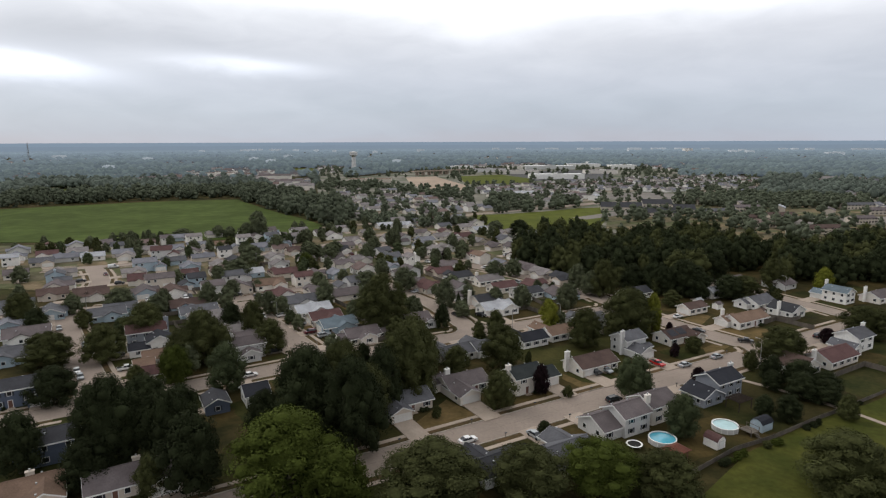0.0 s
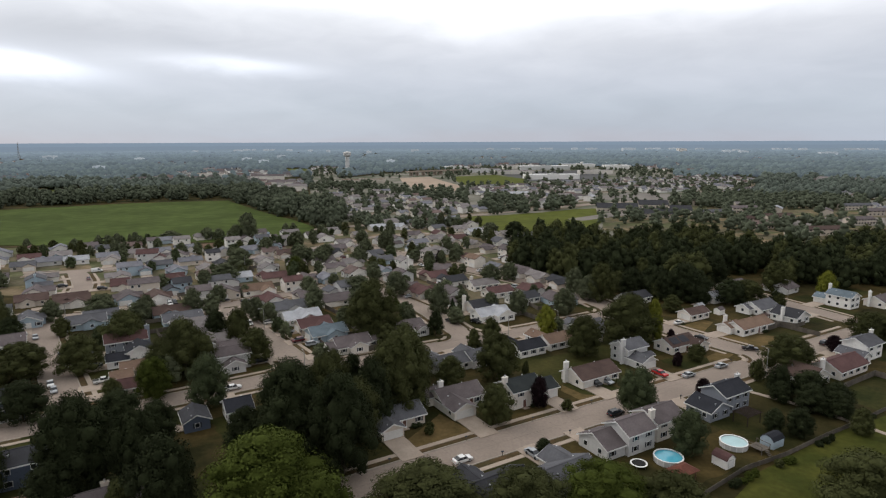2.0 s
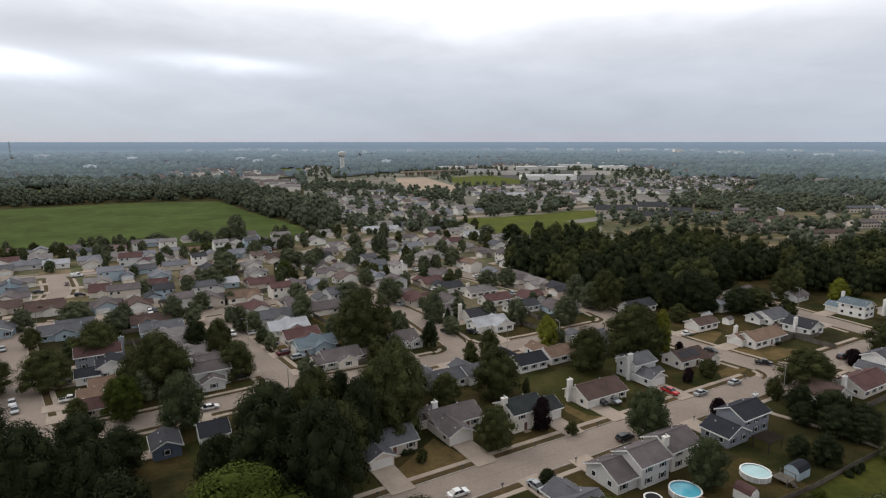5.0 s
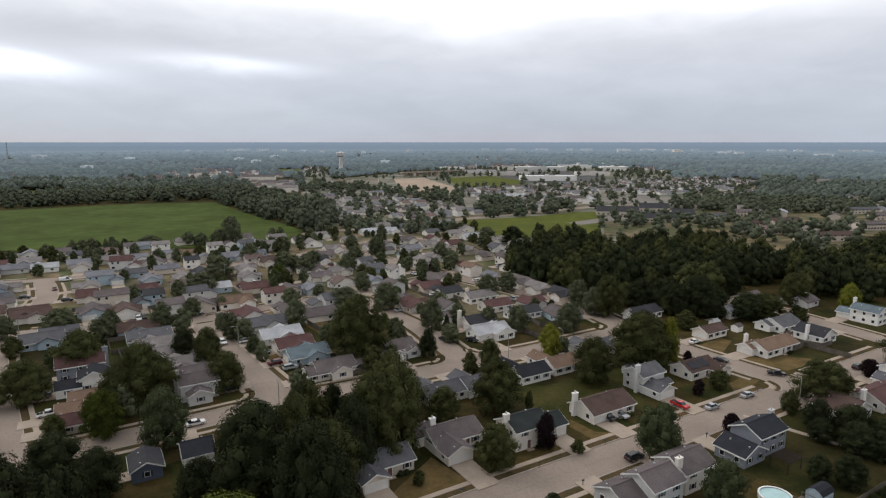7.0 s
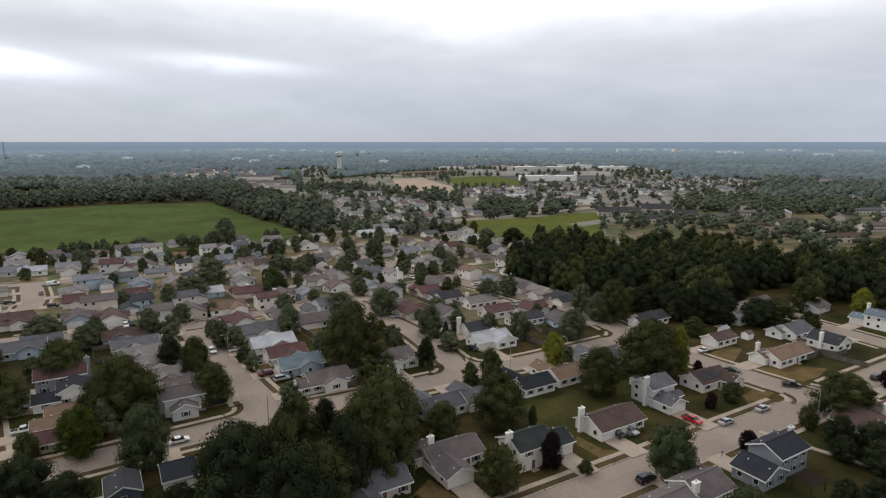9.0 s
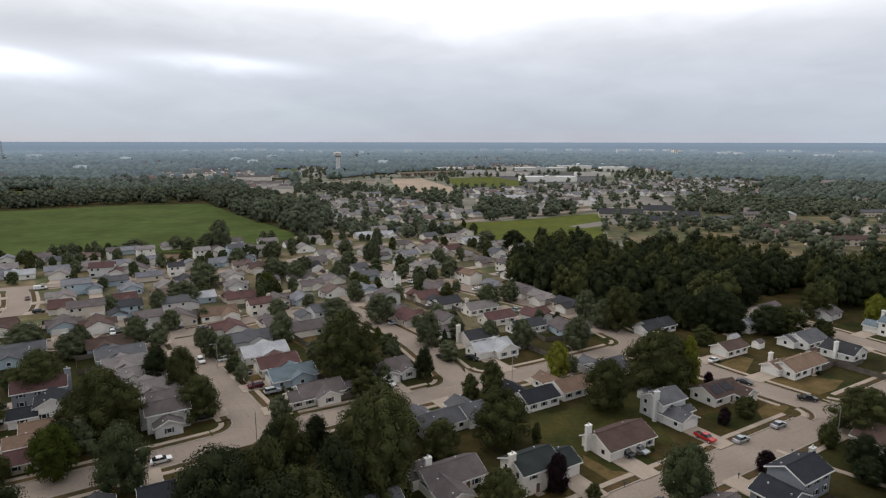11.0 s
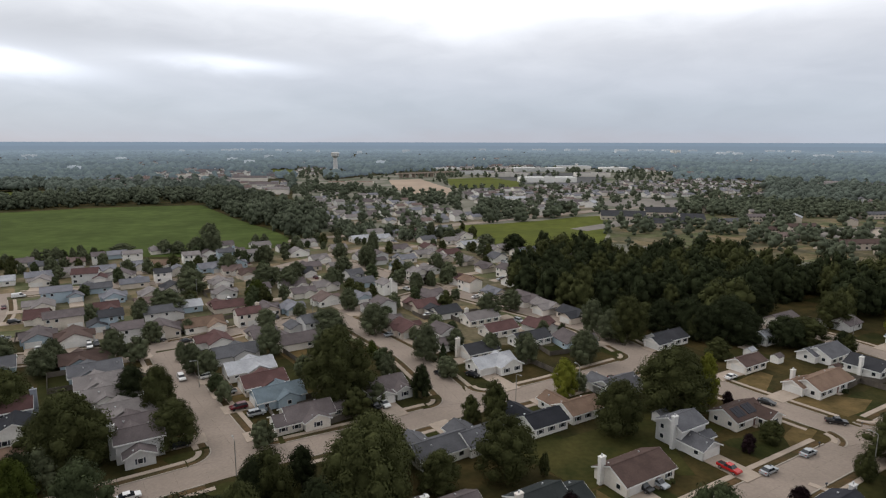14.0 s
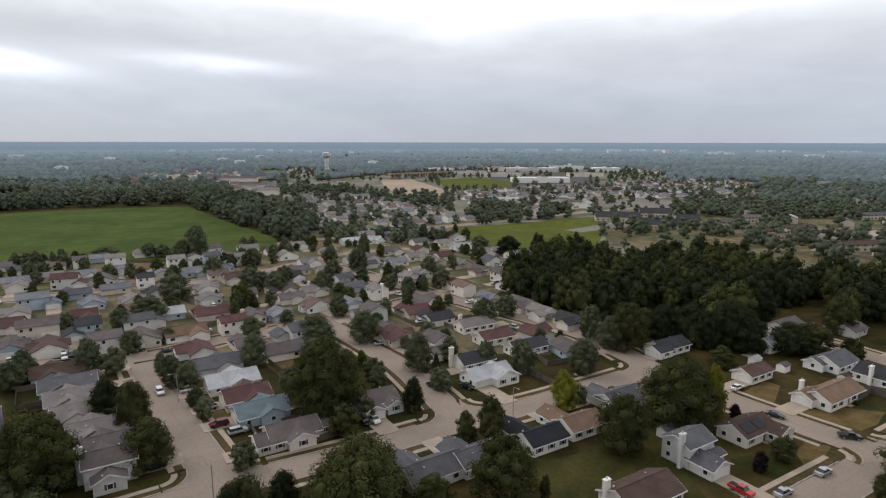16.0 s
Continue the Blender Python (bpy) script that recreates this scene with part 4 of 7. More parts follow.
home("taupe", "pale", "single-storey", ((96.2, 106.0, 194.2, 202.6, 2.8, "u"), (94.5, 100.5, 190.9, 198.6, 2.5, "v"), (101.6, 106.3, 191.8, 197.6, 2.6, "v")), (1, "front", 0.0, 4.9))
home("taupe", "cream", "single-storey", ((70.0, 82.0, 188.8, 197.0, 2.7, "u"), (73.6, 80.0, 186.6, 193.4, 2.5, "v"), (66.8, 73.4, 188.2, 194.6, 2.4, "u"), (80.8, 85.6, 190.6, 195.2, 2.3, "u")), (2, "left", 0.0, 4.6))
home("maroon", "cream", "single-storey", ((154.4, 167.4, 221.2, 229.2, 2.6, "u"),), (0, "right", 0.0, 4.6))
home("dark", "white", "single-storey", ((157.2, 170.8, 206.8, 214.6, 2.6, "u"), (158.4, 163.6, 205.0, 210.0, 2.4, "v")), (0, "right", 0.0, 4.6))
home("ash", "cream", "single-storey", ((156.2, 170.2, 237.0, 245.2, 2.6, "u"),), (0, "right", 0.0, 4.6), None, (158.0, 242.6, 6.0))
home("dark", "cream", "single-storey", ((135.2, 146.8, 205.6, 213.8, 2.6, "u"),), (0, "left", -1.0, 4.6), None, (134.6, 212.4, 6.4))
home("brown", "cream", "single-storey", ((202.4, 213.4, 152.9, 159.4, 2.6, "u"),), (0, "left", -0.6, 4.2))
home("tan", "white", "single-storey", ((202.6, 220.4, 131.0, 139.0, 2.7, "u"), (200.9, 208.0, 135.0, 140.6, 2.5, "u")), (1, "left", 0.0, 4.6), (0, 0.5), (204.6, 140.0, 5.6))
home("steel", "white", "two-storey", ((273.6, 281.0, 129.8, 139.8, 5.0, "v"), (274.4, 280.4, 139.6, 145.2, 2.5, "v")), (1, "left", 0.0, 4.4), None, (277.3, 140.2, 8.6))
home("taupe", "cream", "single-storey", ((287.0, 299.0, 122.6, 131.0, 2.6, "u"),), (0, "front", 0.0, 4.6), None, (286.6, 128.6, 6.6), stack_wall="white")
home("dark", "white", "single-storey", ((232.8, 242.0, 129.2, 139.4, 2.7, "v"),), (0, "right", 0.0, 4.6), None, (232.4, 134.4, 6.0))
home("maroon", "cream", "single-storey", ((189.6, 205.2, 91.6, 100.0, 2.6, "u"),), (0, "back", 3.0, 4.9))
home("brown", "cream", "single-storey", ((174.8, 185.4, 92.6, 102.4, 2.6, "v"),), (0, "back", 0.0, 4.9), None, (186.0, 95.2, 6.2), stack_wall="white")
home("slate", "white", "two-storey", ((213.2, 223.0, 95.6, 103.4, 4.9, "u"), (207.8, 213.6, 94.6, 102.4, 2.5, "v")), (1, "back", 0.0, 4.6), None, (223.4, 99.6, 7.9))
home("dark", "navy", "single-storey", ((18.0, 24.0, 155.8, 163.4, 2.7, "v"),), (0, "left", 0.0, 3.6))
home("black", "white", "single-storey", ((28.2, 34.4, 155.4, 162.8, 3.2, "u"),), (0, "back", 0.0, 3.6))
home("taupe", "pale", "two-storey", ((32.6, 42.4, 193.2, 200.2, 4.9, "u"), (34.0, 40.2, 189.8, 195.4, 2.7, "v")), (0, "right", 0.0, 4.6), None, (32.1, 196.6, 8.2))
home("tan", "cream", "single-storey", ((6.6, 15.6, 200.6, 208.2, 2.7, "u"), (3.8, 9.4, 196.6, 202.4, 2.4, "u")), (1, "left", 0.0, 4.4))
home("maroon", "tan", "single-storey", ((4.6, 11.6, 188.0, 194.6, 2.3, "u"),), (0, "left", 0.0, 4.4))
home("black", "white", "single-storey", ((8.8, 16.4, 214.6, 222.4, 4.0, "v"), (3.2, 9.2, 213.4, 219.6, 2.5, "u")), (1, "left", 0.0, 4.4))
home("maroon", "storm", "two-storey", ((3.2, 15.6, 226.0, 234.0, 4.7, "u"),), (0, "left", 0.0, 4.6), None, (16.1, 230.0, 8.0))
home("black", "white", "single-storey", ((119.9, 130.6, 154.8, 162.2, 2.6, "u"), (119.7, 125.6, 160.0, 168.4, 2.5, "v")), (1, "back", 0.0, 4.9), None)
home("tan", "white", "single-storey", ((132.9, 143.6, 155.4, 163.0, 2.6, "u"), (132.6, 138.6, 160.8, 168.6, 2.5, "v")), (1, "back", 0.0, 4.9), None)
ranch(9.1, 117.1, 123, "dark", "pale", L=13, W=8, side=1)
ranch(23.0, 121.0, 123, "slate", "tan", L=14, W=9, side=-1)
ranch(135.2, 288.0, -57, "taupe", "cream", L=13.4, W=8.3, side=-1, detail=False)
ranch(157.3, 283.4, 123, "taupe", "pale", L=10, W=8, side=1, detail=False)
ranch(-0.1, 186.6, 123, "slate", "white", L=14, W=8, side=1)
ranch(10.1, 192.0, 123, "slate", "white", L=12, W=8, side=1)
ranch(51.4, 222.7, 123, "slate", "white", L=12, W=8, side=1)
two(-90.5, 123.0, 123, "dark", "navy", L=9, W=8, side=1)
two(-120.7, 150.9, -57, "dark", "navy", L=10, W=8, side=1)
ranch(-67.2, 111.4, -57, "taupe", "tan", L=17, W=9, side=1, chimney_at=1)
ranch(-85.7, 105.9, -57, "tan", "tan", L=13, W=8, side=1, chimney_at=1)
deep(-74.7, 198.1, 33, "taupe", "tan", L=9, W=14)
deep(-81.0, 206.3, 33, "ash", "tan", L=9, W=14)
deep(-90.4, 215.6, 33, "ash", "white", L=9, W=14)
deep(-97.8, 224.6, 33, "ash", "pale", L=9, W=14)
deep(-105.0, 233.4, 33, "slate", "bluegrey", L=9, W=14)
deep(-113.7, 243.2, 33, "brown", "bluegrey", L=9, W=14, detail=False)
deep(-68.0, 249.6, 213, "slate", "pale", L=9, W=14, detail=False)
deep(-59.1, 236.1, 213, "silver", "white", L=9, W=14)
deep(-51.8, 225.5, 213, "maroon", "tan", L=9, W=12)
deep(-45.0, 216.3, 213, "steel", "bluegrey", L=9, W=13)
ranch(-50.6, 262.1, 123, "taupe", "cream", L=13, W=9, side=1, detail=False)
deep(-154.2, 203.1, 33, "taupe", "white", L=10, W=14)
deep(-144.6, 181.7, 33, "slate", "bluegrey", L=10, W=13)
deep(-167.1, 262.5, 33, "brown", "cream", L=10, W=13, detail=False)
deep(-140.5, 229.6, 213, "slate", "bluegrey", L=9, W=13)
two(-145.3, 283.5, -57, "taupe", "tan", L=13, W=8, side=9, detail=False)
deep(-130.3, 265.3, -57, "brown", "white", L=10, W=12, detail=False)
two(-127.7, 284.7, -57, "dark", "bluegrey", L=8, W=8, side=-1, detail=False)
two(-112.9, 268.5, -57, "taupe", "pale", L=10, W=8, side=9, detail=False)
deep(-103.2, 274.2, -57, "taupe", "tan", L=11, W=11, detail=False)
ranch(-91.0, 281.6, -57, "tan", "cream", L=14, W=9, side=1, detail=False)
two(-75.8, 288.1, -57, "maroon", "cream", L=9.2, W=7.4, side=9, detail=False)
deep(-143.3, 265.4, -57, "taupe", "bluegrey", L=9, W=12, detail=False)
ranch(-90.4, 306.9, 123, "maroon", "tan", L=12.6, W=8.3, side=1, detail=False)
ranch(-107.7, 307.1, 123, "silver", "bluegrey", L=10.9, W=8.3, side=1, detail=False)
deep(-72.4, 302.8, -57, "taupe", "tan", L=7.6, W=11.0, chimney_at=1, detail=False)
deep(-62.3, 305.0, -57, "mist", "bluegrey", L=7.6, W=10.1, detail=False)
two(-172.4, 322.2, -57, "mist", "bluegrey", L=11.8, W=8.3, side=1, detail=False)
ranch(-164.2, 339.3, 123, "slate", "bluegrey", L=12.6, W=7.4, side=1, detail=False)
ranch(-151.5, 349.8, 123, "mist", "tan", L=12.6, W=7.4, side=-1, detail=False)
deep(-132.5, 327.3, -57, "ash", "cream", L=8.4, W=11.0, detail=False)
deep(-128.3, 340.0, -57, "dark", "cream", L=8.4, W=11.0, detail=False)
deep(-147.3, 322.8, -57, "mist", "bluegrey", L=8.4, W=10.1, detail=False)
deep(-108.4, 349.4, -57, "ash", "white", L=9.2, W=11.0, detail=False)
two(-143.1, 362.3, -57, "dark", "white", L=7.6, W=7.4, side=9, detail=False)
ranch(-198.0, 375.2, -57, "ash", "cream", L=11.8, W=8.3, side=1, detail=False)
ranch(-207.9, 364.1, -57, "mist", "tan", L=11.8, W=8.3, side=1, detail=False)
ranch(-223.4, 391.7, 123, "slate", "white", L=13.4, W=8.3, side=1, detail=False)
ranch(-213.0, 401.9, 123, "rose", "cream", L=11.8, W=8.3, side=1, detail=False)
ranch(-183.5, 380.3, -57, "mist", "white", L=11.8, W=8.3, side=1, detail=False)
two(-201.7, 408.0, 123, "taupe", "white", L=6.7, W=7.4, side=9, detail=False)
ranch(-172.9, 391.3, -57, "mist", "cream", L=11.8, W=8.3, side=1, detail=False)
two(-184.7, 414.3, 123, "ash", "white", L=10.1, W=7.4, side=9, detail=False)
ranch(-157.4, 395.5, -57, "tan", "white", L=10.9, W=8.3, side=1, detail=False)
ranch(-180.7, 440.5, 123, "ash", "cream", L=10.9, W=8.3, side=1, detail=False)
two(-148.2, 410.7, -57, "ash", "white", L=9.2, W=7.4, side=1, detail=False)
two(-131.3, 420.5, 123, "slate", "bluegrey", L=9.2, W=7.4, side=9, chimney_at=2, detail=False)
two(-115.2, 417.0, -57, "ash", "white", L=8.4, W=7.4, side=-1, detail=False)
ranch(-114.1, 381.0, -57, "rose", "cream", L=10.1, W=8.3, side=1, detail=False)
ranch(-102.6, 373.0, -57, "brown", "tan", L=10.1, W=8.3, side=-1, detail=False)
ranch(-87.3, 370.4, -57, "ash", "pale", L=9.2, W=8.3, side=-1, detail=False)
ranch(-121.4, 459.9, 123, "ash", "white", L=11.8, W=8.3, side=1, detail=False)
ranch(-102.1, 449.6, 123, "taupe", "white", L=10.9, W=8.3, side=-1, detail=False)
ranch(-92.2, 470.4, -57, "ash", "white", L=10.1, W=8.3, side=1, detail=False)
ranch(-74.0, 375.4, -57, "dark", "white", L=10.1, W=8.3, side=1, detail=False)
deep(-63.8, 331.4, 213, "taupe", "cream", L=7.6, W=11.0, detail=False)
deep(-56.2, 344.5, 213, "ash", "cream", L=8.4, W=12.0, chimney_at=1, detail=False)
two(-25.6, 337.9, 33, "ash", "white", L=8.4, W=7.4, side=1, chimney_at=2, detail=False)
ranch(-38.6, 352.0, 123, "slate", "bluegrey", L=10.1, W=8.3, side=1, detail=False)
deep(-35.9, 321.7, -57, "mist", "bluegrey", L=7.6, W=9.2, detail=False)
two(-258.0, 335.7, -57, "silver", "white", L=8.4, W=7.4, side=9, detail=False)
ranch(-239.7, 335.7, -57, "slate", "tan", L=11.8, W=8.3, side=1, detail=False)
ranch(-234.1, 349.2, 123, "mist", "pale", L=12.6, W=8.3, side=1, detail=False)
ranch(-220.0, 352.7, 123, "silver", "white", L=12.6, W=8.3, side=1, detail=False)
ranch(-231.2, 303.4, -57, "taupe", "cream", L=10.9, W=8.3, side=1, detail=False)
two(-201.7, 290.7, 33, "slate", "bluegrey", L=9.2, W=8.3, side=-1, chimney_at=2, detail=False)
deep(-183.9, 261.8, 33, "brown", "tan", L=9, W=12, detail=False)
deep(-164.5, 259.9, 213, "brown", "cream", L=9, W=13, detail=False)
deep(-186.0, 241.2, 33, "slate", "pale", L=9, W=13, detail=False)
deep(-164.4, 231.3, -57, "slate", "bluegrey", L=9, W=11)
deep(-138.6, 236.4, 213, "slate", "bluegrey", L=9, W=12)
ranch(-7.2, 308.4, 123, "maroon", "tan", L=10.9, W=9.2, side=1, detail=False)
ranch(2.1, 298.9, 123, "dark", "white", L=10.9, W=8.3, side=1, detail=False)
deep(-12.4, 276.3, -57, "maroon", "tan", L=10, W=11, detail=False)
deep(-19.4, 286.1, -57, "taupe", "cream", L=7.6, W=9.2, chimney_at=2, detail=False)
two(14.5, 343.8, 213, "tan", "cream", L=10.1, W=7.4, side=9, detail=False)
two(-11.7, 363.5, 213, "ash", "cream", L=9.2, W=8.3, side=1, chimney_at=1, detail=False)
ranch(25.3, 330.5, 213, "mist", "tan", L=10.1, W=8.3, side=1, detail=False)
ranch(39.2, 320.9, 213, "taupe", "cream", L=13.4, W=8.3, side=1, detail=False)
ranch(45.5, 307.9, 213, "ash", "cream", L=11.8, W=8.3, side=1, detail=False)
ranch(54.6, 296.0, 213, "dark", "tan", L=11.8, W=8.3, side=1, detail=False)
two(36.4, 371.8, 213, "taupe", "cream", L=10.9, W=8.3, side=9, detail=False)
ranch(-22.2, 394.3, 213, "mist", "bluegrey", L=10.9, W=8.3, side=1, detail=False)
ranch(-6.3, 382.8, 213, "ash", "pale", L=10.9, W=8.3, side=1, detail=False)
ranch(-27.7, 449.1, -57, "taupe", "cream", L=12.6, W=8.3, side=1, detail=False)
ranch(-10.7, 430.0, -57, "ash", "cream", L=12.6, W=8.3, side=1, detail=False)
ranch(7.5, 481.1, -57, "ash", "cream", L=12.6, W=8.3, side=1, detail=False)
ranch(18.6, 465.3, -57, "silver", "white", L=11.8, W=8.3, side=1, detail=False)
ranch(30.3, 444.7, -57, "ash", "cream", L=11.8, W=8.3, side=1, detail=False)
ranch(42.0, 452.6, -57, "ash", "cream", L=10.9, W=8.3, side=1, detail=False)
ranch(51.0, 436.9, -57, "taupe", "cream", L=10.9, W=8.3, side=1, detail=False)
two(54.7, 426.0, -57, "mist", "bluegrey", L=9.2, W=8.3, side=1, detail=False)
two(64.3, 412.3, -57, "ash", "pale", L=8.4, W=8.3, side=1, detail=False)
ranch(76.6, 415.5, -57, "taupe", "tan", L=10.9, W=8.3, side=1, detail=False)
ranch(1.3, 416.1, 213, "ash", "tan", L=11.8, W=8.3, side=1, detail=False)
ranch(16.1, 409.4, 213, "ash", "tan", L=11.8, W=8.3, side=1, detail=False)
ranch(26.0, 389.5, 213, "taupe", "tan", L=11.8, W=8.3, side=1, detail=False)
ranch(-42.9, 493.3, -57, "silver", "white", L=11.8, W=8.3, side=1, detail=False)
ranch(-58.4, 488.6, -57, "silver", "pale", L=13.4, W=8.3, side=1, detail=False)
two(-36.7, 413.1, 213, "taupe", "pale", L=8.4, W=8.3, side=1, detail=False)
ranch(-57.5, 390.3, -57, "ash", "tan", L=10.9, W=8.3, side=1, detail=False)
ranch(-73.0, 413.4, -57, "ash", "white", L=10.1, W=8.3, side=1, detail=False)
ranch(-72.9, 390.4, 123, "taupe", "tan", L=10.1, W=8.3, side=1, detail=False)
ranch(-67.6, 449.4, -57, "ash", "tan", L=10.1, W=8.3, side=-1, detail=False)

# ---- trees read one by one ----
tree(-34.9, 110.4, 17.0, 23.6, "light", "near")
tree(-23.6, 103.7, 13.0, 14.0, "light", "near")
tree(-5.0, 108.3, 11.0, 22.2, "mid", "near")
tree(14.6, 108.7, 10.0, 16.2, "mid", "near")
tree(29.1, 111.6, 10.0, 16.6, "light", "near")
tree(41.6, 109.7, 9.0, 14.2, "mid", "near")
tree(77.8, 109.9, 13.0, 18.3, "mid", "near")
tree(-75.1, 117.4, 21.0, 15.5, "dark", "near")
tree(-63.1, 117.5, 18.2, 11.3, "dark", "near")
tree(-53.3, 109.1, 17.2, 13.4, "dark", "near")
tree(-75.7, 110.3, 11.0, 11.7, "dark", "near")
tree(-61.3, 107.3, 9.0, 6.5, "mid", "near")
tree(-93.7, 115.3, 14.0, 10.4, "dark", "near")
tree(-36.4, 134.7, 22.1, 17.4, "dark", "near")
tree(-23.1, 125.3, 22.8, 15.1, "dark", "near")
tree(-12.6, 155.8, 21.6, 16.5, "mid", "near")
tree(-37.1, 134.7, 9.5, 8.0, "mid", "near")
tree(-29.9, 140.8, 21.0, 9.8, "mid", "near")
tree(-45.9, 131.7, 12.2, 9.2, "dark", "near")
tree(8.1, 202.9, 7.6, 5.6, "mid")
tree(14.0, 202.8, 11.6, 8.0, "mid")
tree(35.3, 219.0, 11.5, 7.7, "lime")
tree(62.7, 210.4, 17.7, 21.0, "mid", "near")
tree(72.1, 212.5, 15.4, 7.8, "lime")
tree(44.1, 197.0, 14.0, 12.1, "mid", "near")
tree(14.1, 177.4, 14.0, 13.7, "mid", "near")
tree(-13.8, 177.3, 13.0, 19.8, "mid", "near")
tree(-0.0, 172.4, 9.0, 8.8, "mid", "near")
tree(-28.6, 174.1, 9.0, 6.3, "dark", "near")
tree(-36.3, 171.3, 9.0, 8.2, "mid", "near")
tree(-5.1, 143.3, 3.1, 3.1, "mid")
tree(11.6, 148.9, 10.6, 9.1, "mid", "near")
tree(23.6, 157.7, 8.8, 5.1, "purple", "near")
tree(48.4, 153.5, 12.9, 10.5, "blue", "near")
tree(70.6, 165.8, 5.0, 4.5, "purple", "near")
tree(53.8, 133.7, 10.7, 8.7, "blue", "near")
tree(139.7, 258.2, 7.0, 5.6, "dark")
tree(172.5, 276.5, 11.5, 8.6, "lime", "near")
tree(146.0, 208.4, 11.5, 16.0, "mid", "near")
tree(153.0, 211.0, 10.0, 9.0, "mid", "near")
tree(129.3, 201.6, 5.6, 5.6, "purple", "near")
tree(103.7, 183.0, 11.6, 15.1, "mid", "near")
tree(90.7, 176.2, 6.6, 4.7, "mid", "near")
tree(95.2, 155.9, 7.4, 9.5, "dark", "near")
tree(100.1, 153.4, 6.4, 8.6, "dark", "near")
tree(99.4, 143.2, 6.7, 5.6, "mid", "near")
tree(78.9, 144.3, 5.9, 5.1, "dark", "near")
tree(83.9, 142.1, 6.8, 6.9, "dark", "near")
tree(89.6, 161.6, 5.9, 6.2, "dark", "near")
tree(21.2, 134.5, 3.4, 4.0, "dark", "near")
tree(30.9, 156.3, 3.2, 3.4, "mid")
tree(-106.3, 246.7, 11.3, 8.5, "soft")
tree(-85.2, 216.8, 10.3, 9.5, "dark", "near")
tree(-74.0, 208.3, 13.3, 9.8, "mid", "near")
tree(-62.9, 192.3, 11.2, 11.9, "mid", "near")
tree(-80.8, 180.6, 17.8, 16.1, "mid", "near")
tree(-122.4, 234.8, 8.6, 9.6, "soft", "near")
tree(-77.6, 184.6, 12.1, 9.2, "mid", "near")
tree(-28.1, 215.5, 21.6, 19.3, "mid", "near")
tree(-5.1, 218.5, 10.0, 6.1, "dark")
tree(-4.6, 248.8, 12.1, 9.7, "soft", "near")
tree(1.1, 244.1, 7.3, 3.7, "cone")
tree(-16.1, 233.5, 7.8, 5.7, "soft")
tree(-22.8, 251.5, 5.7, 3.9, "light")
tree(-76.6, 236.3, 9.9, 8.1, "soft")
tree(-70.8, 234.2, 8.6, 8.0, "soft")
tree(-84.8, 247.4, 6.5, 4.4, "soft")
tree(-57.1, 251.9, 11.3, 8.8, "soft")
tree(-24.7, 276.4, 11.6, 11.9, "soft", "near")
tree(-42.0, 276.6, 9.5, 13.9, "soft", "near")
tree(17.3, 253.5, 7.7, 7.1, "soft")
tree(28.2, 246.0, 10.2, 8.6, "soft")
tree(38.1, 272.6, 6.3, 4.9, "soft")
tree(44.6, 269.5, 6.2, 4.2, "dark")
tree(46.8, 245.8, 11.1, 10.3, "soft", "near")
tree(2.4, 233.3, 6.9, 8.0, "soft")
tree(19.9, 296.4, 10.8, 10.8, "soft")
tree(30.3, 308.1, 9.2, 9.5, "soft")
tree(67.6, 266.4, 17.2, 13.3, "mid", "near")
tree(57.9, 278.6, 12.9, 9.1, "soft")
tree(-4.4, 351.7, 7.9, 5.9, "soft")
tree(-12.4, 335.8, 6.7, 4.5, "soft")
tree(-16.3, 369.7, 8.9, 9.9, "soft")
tree(92.5, 250.1, 7.2, 8.8, "mid")
tree(79.1, 214.1, 3.9, 2.9, "purple")
tree(71.8, 188.1, 4.7, 3.8, "purple")
tree(79.5, 192.8, 5.5, 6.2, "mid", "near")
tree(62.5, 269.3, 11.3, 11.6, "soft", "near")
tree(109.4, 263.0, 7.1, 9.4, "dark", "near")
tree(109.9, 271.8, 13.6, 17.6, "dark", "near")
tree(62.0, 215.9, 5.6, 5.2, "dark")
tree(22.7, 178.2, 5.6, 2.4, "mid")
tree(129.2, 262.7, 10.4, 15.2, "mid", "near")
tree(103.5, 267.0, 17.0, 17.0, "dark", "near")
tree(152.9, 284.2, 14.3, 12.5, "mid", "near")
tree(139.7, 254.6, 6.8, 5.1, "mid")
tree(-48.8, 279.9, 6.4, 8.0, "soft")
tree(-39.8, 397.4, 12.8, 8.6, "soft")
tree(-38.2, 256.7, 7.8, 10.8, "soft", "near")
tree(-42.9, 439.5, 14.4, 8.9, "soft")
tree(-61.2, 421.6, 10.3, 9.8, "soft")
tree(-43.3, 400.5, 12.3, 9.9, "soft")
tree(-53.2, 383.2, 9.2, 10.0, "soft")
tree(-52.6, 346.6, 11.0, 9.1, "soft")
tree(-38.8, 308.8, 9.6, 9.1, "soft")
tree(-66.4, 280.1, 8.6, 8.8, "soft")
tree(-82.5, 322.2, 10.1, 10.5, "light")
tree(-87.8, 352.5, 11.2, 13.3, "soft")
tree(-74.1, 346.8, 11.0, 11.5, "soft")
tree(-117.9, 336.8, 11.9, 15.1, "soft")
tree(-113.3, 301.6, 10.5, 14.5, "soft")
tree(-117.2, 287.2, 9.9, 9.1, "soft")
tree(-102.9, 265.5, 8.0, 7.5, "soft")
tree(-94.9, 277.2, 5.3, 5.5, "soft")
tree(-209.4, 406.5, 8.2, 7.5, "soft")
tree(-193.9, 398.8, 8.0, 6.7, "soft")
tree(-145.1, 434.7, 20.4, 16.2, "soft")
tree(-153.8, 434.8, 11.7, 13.5, "soft")
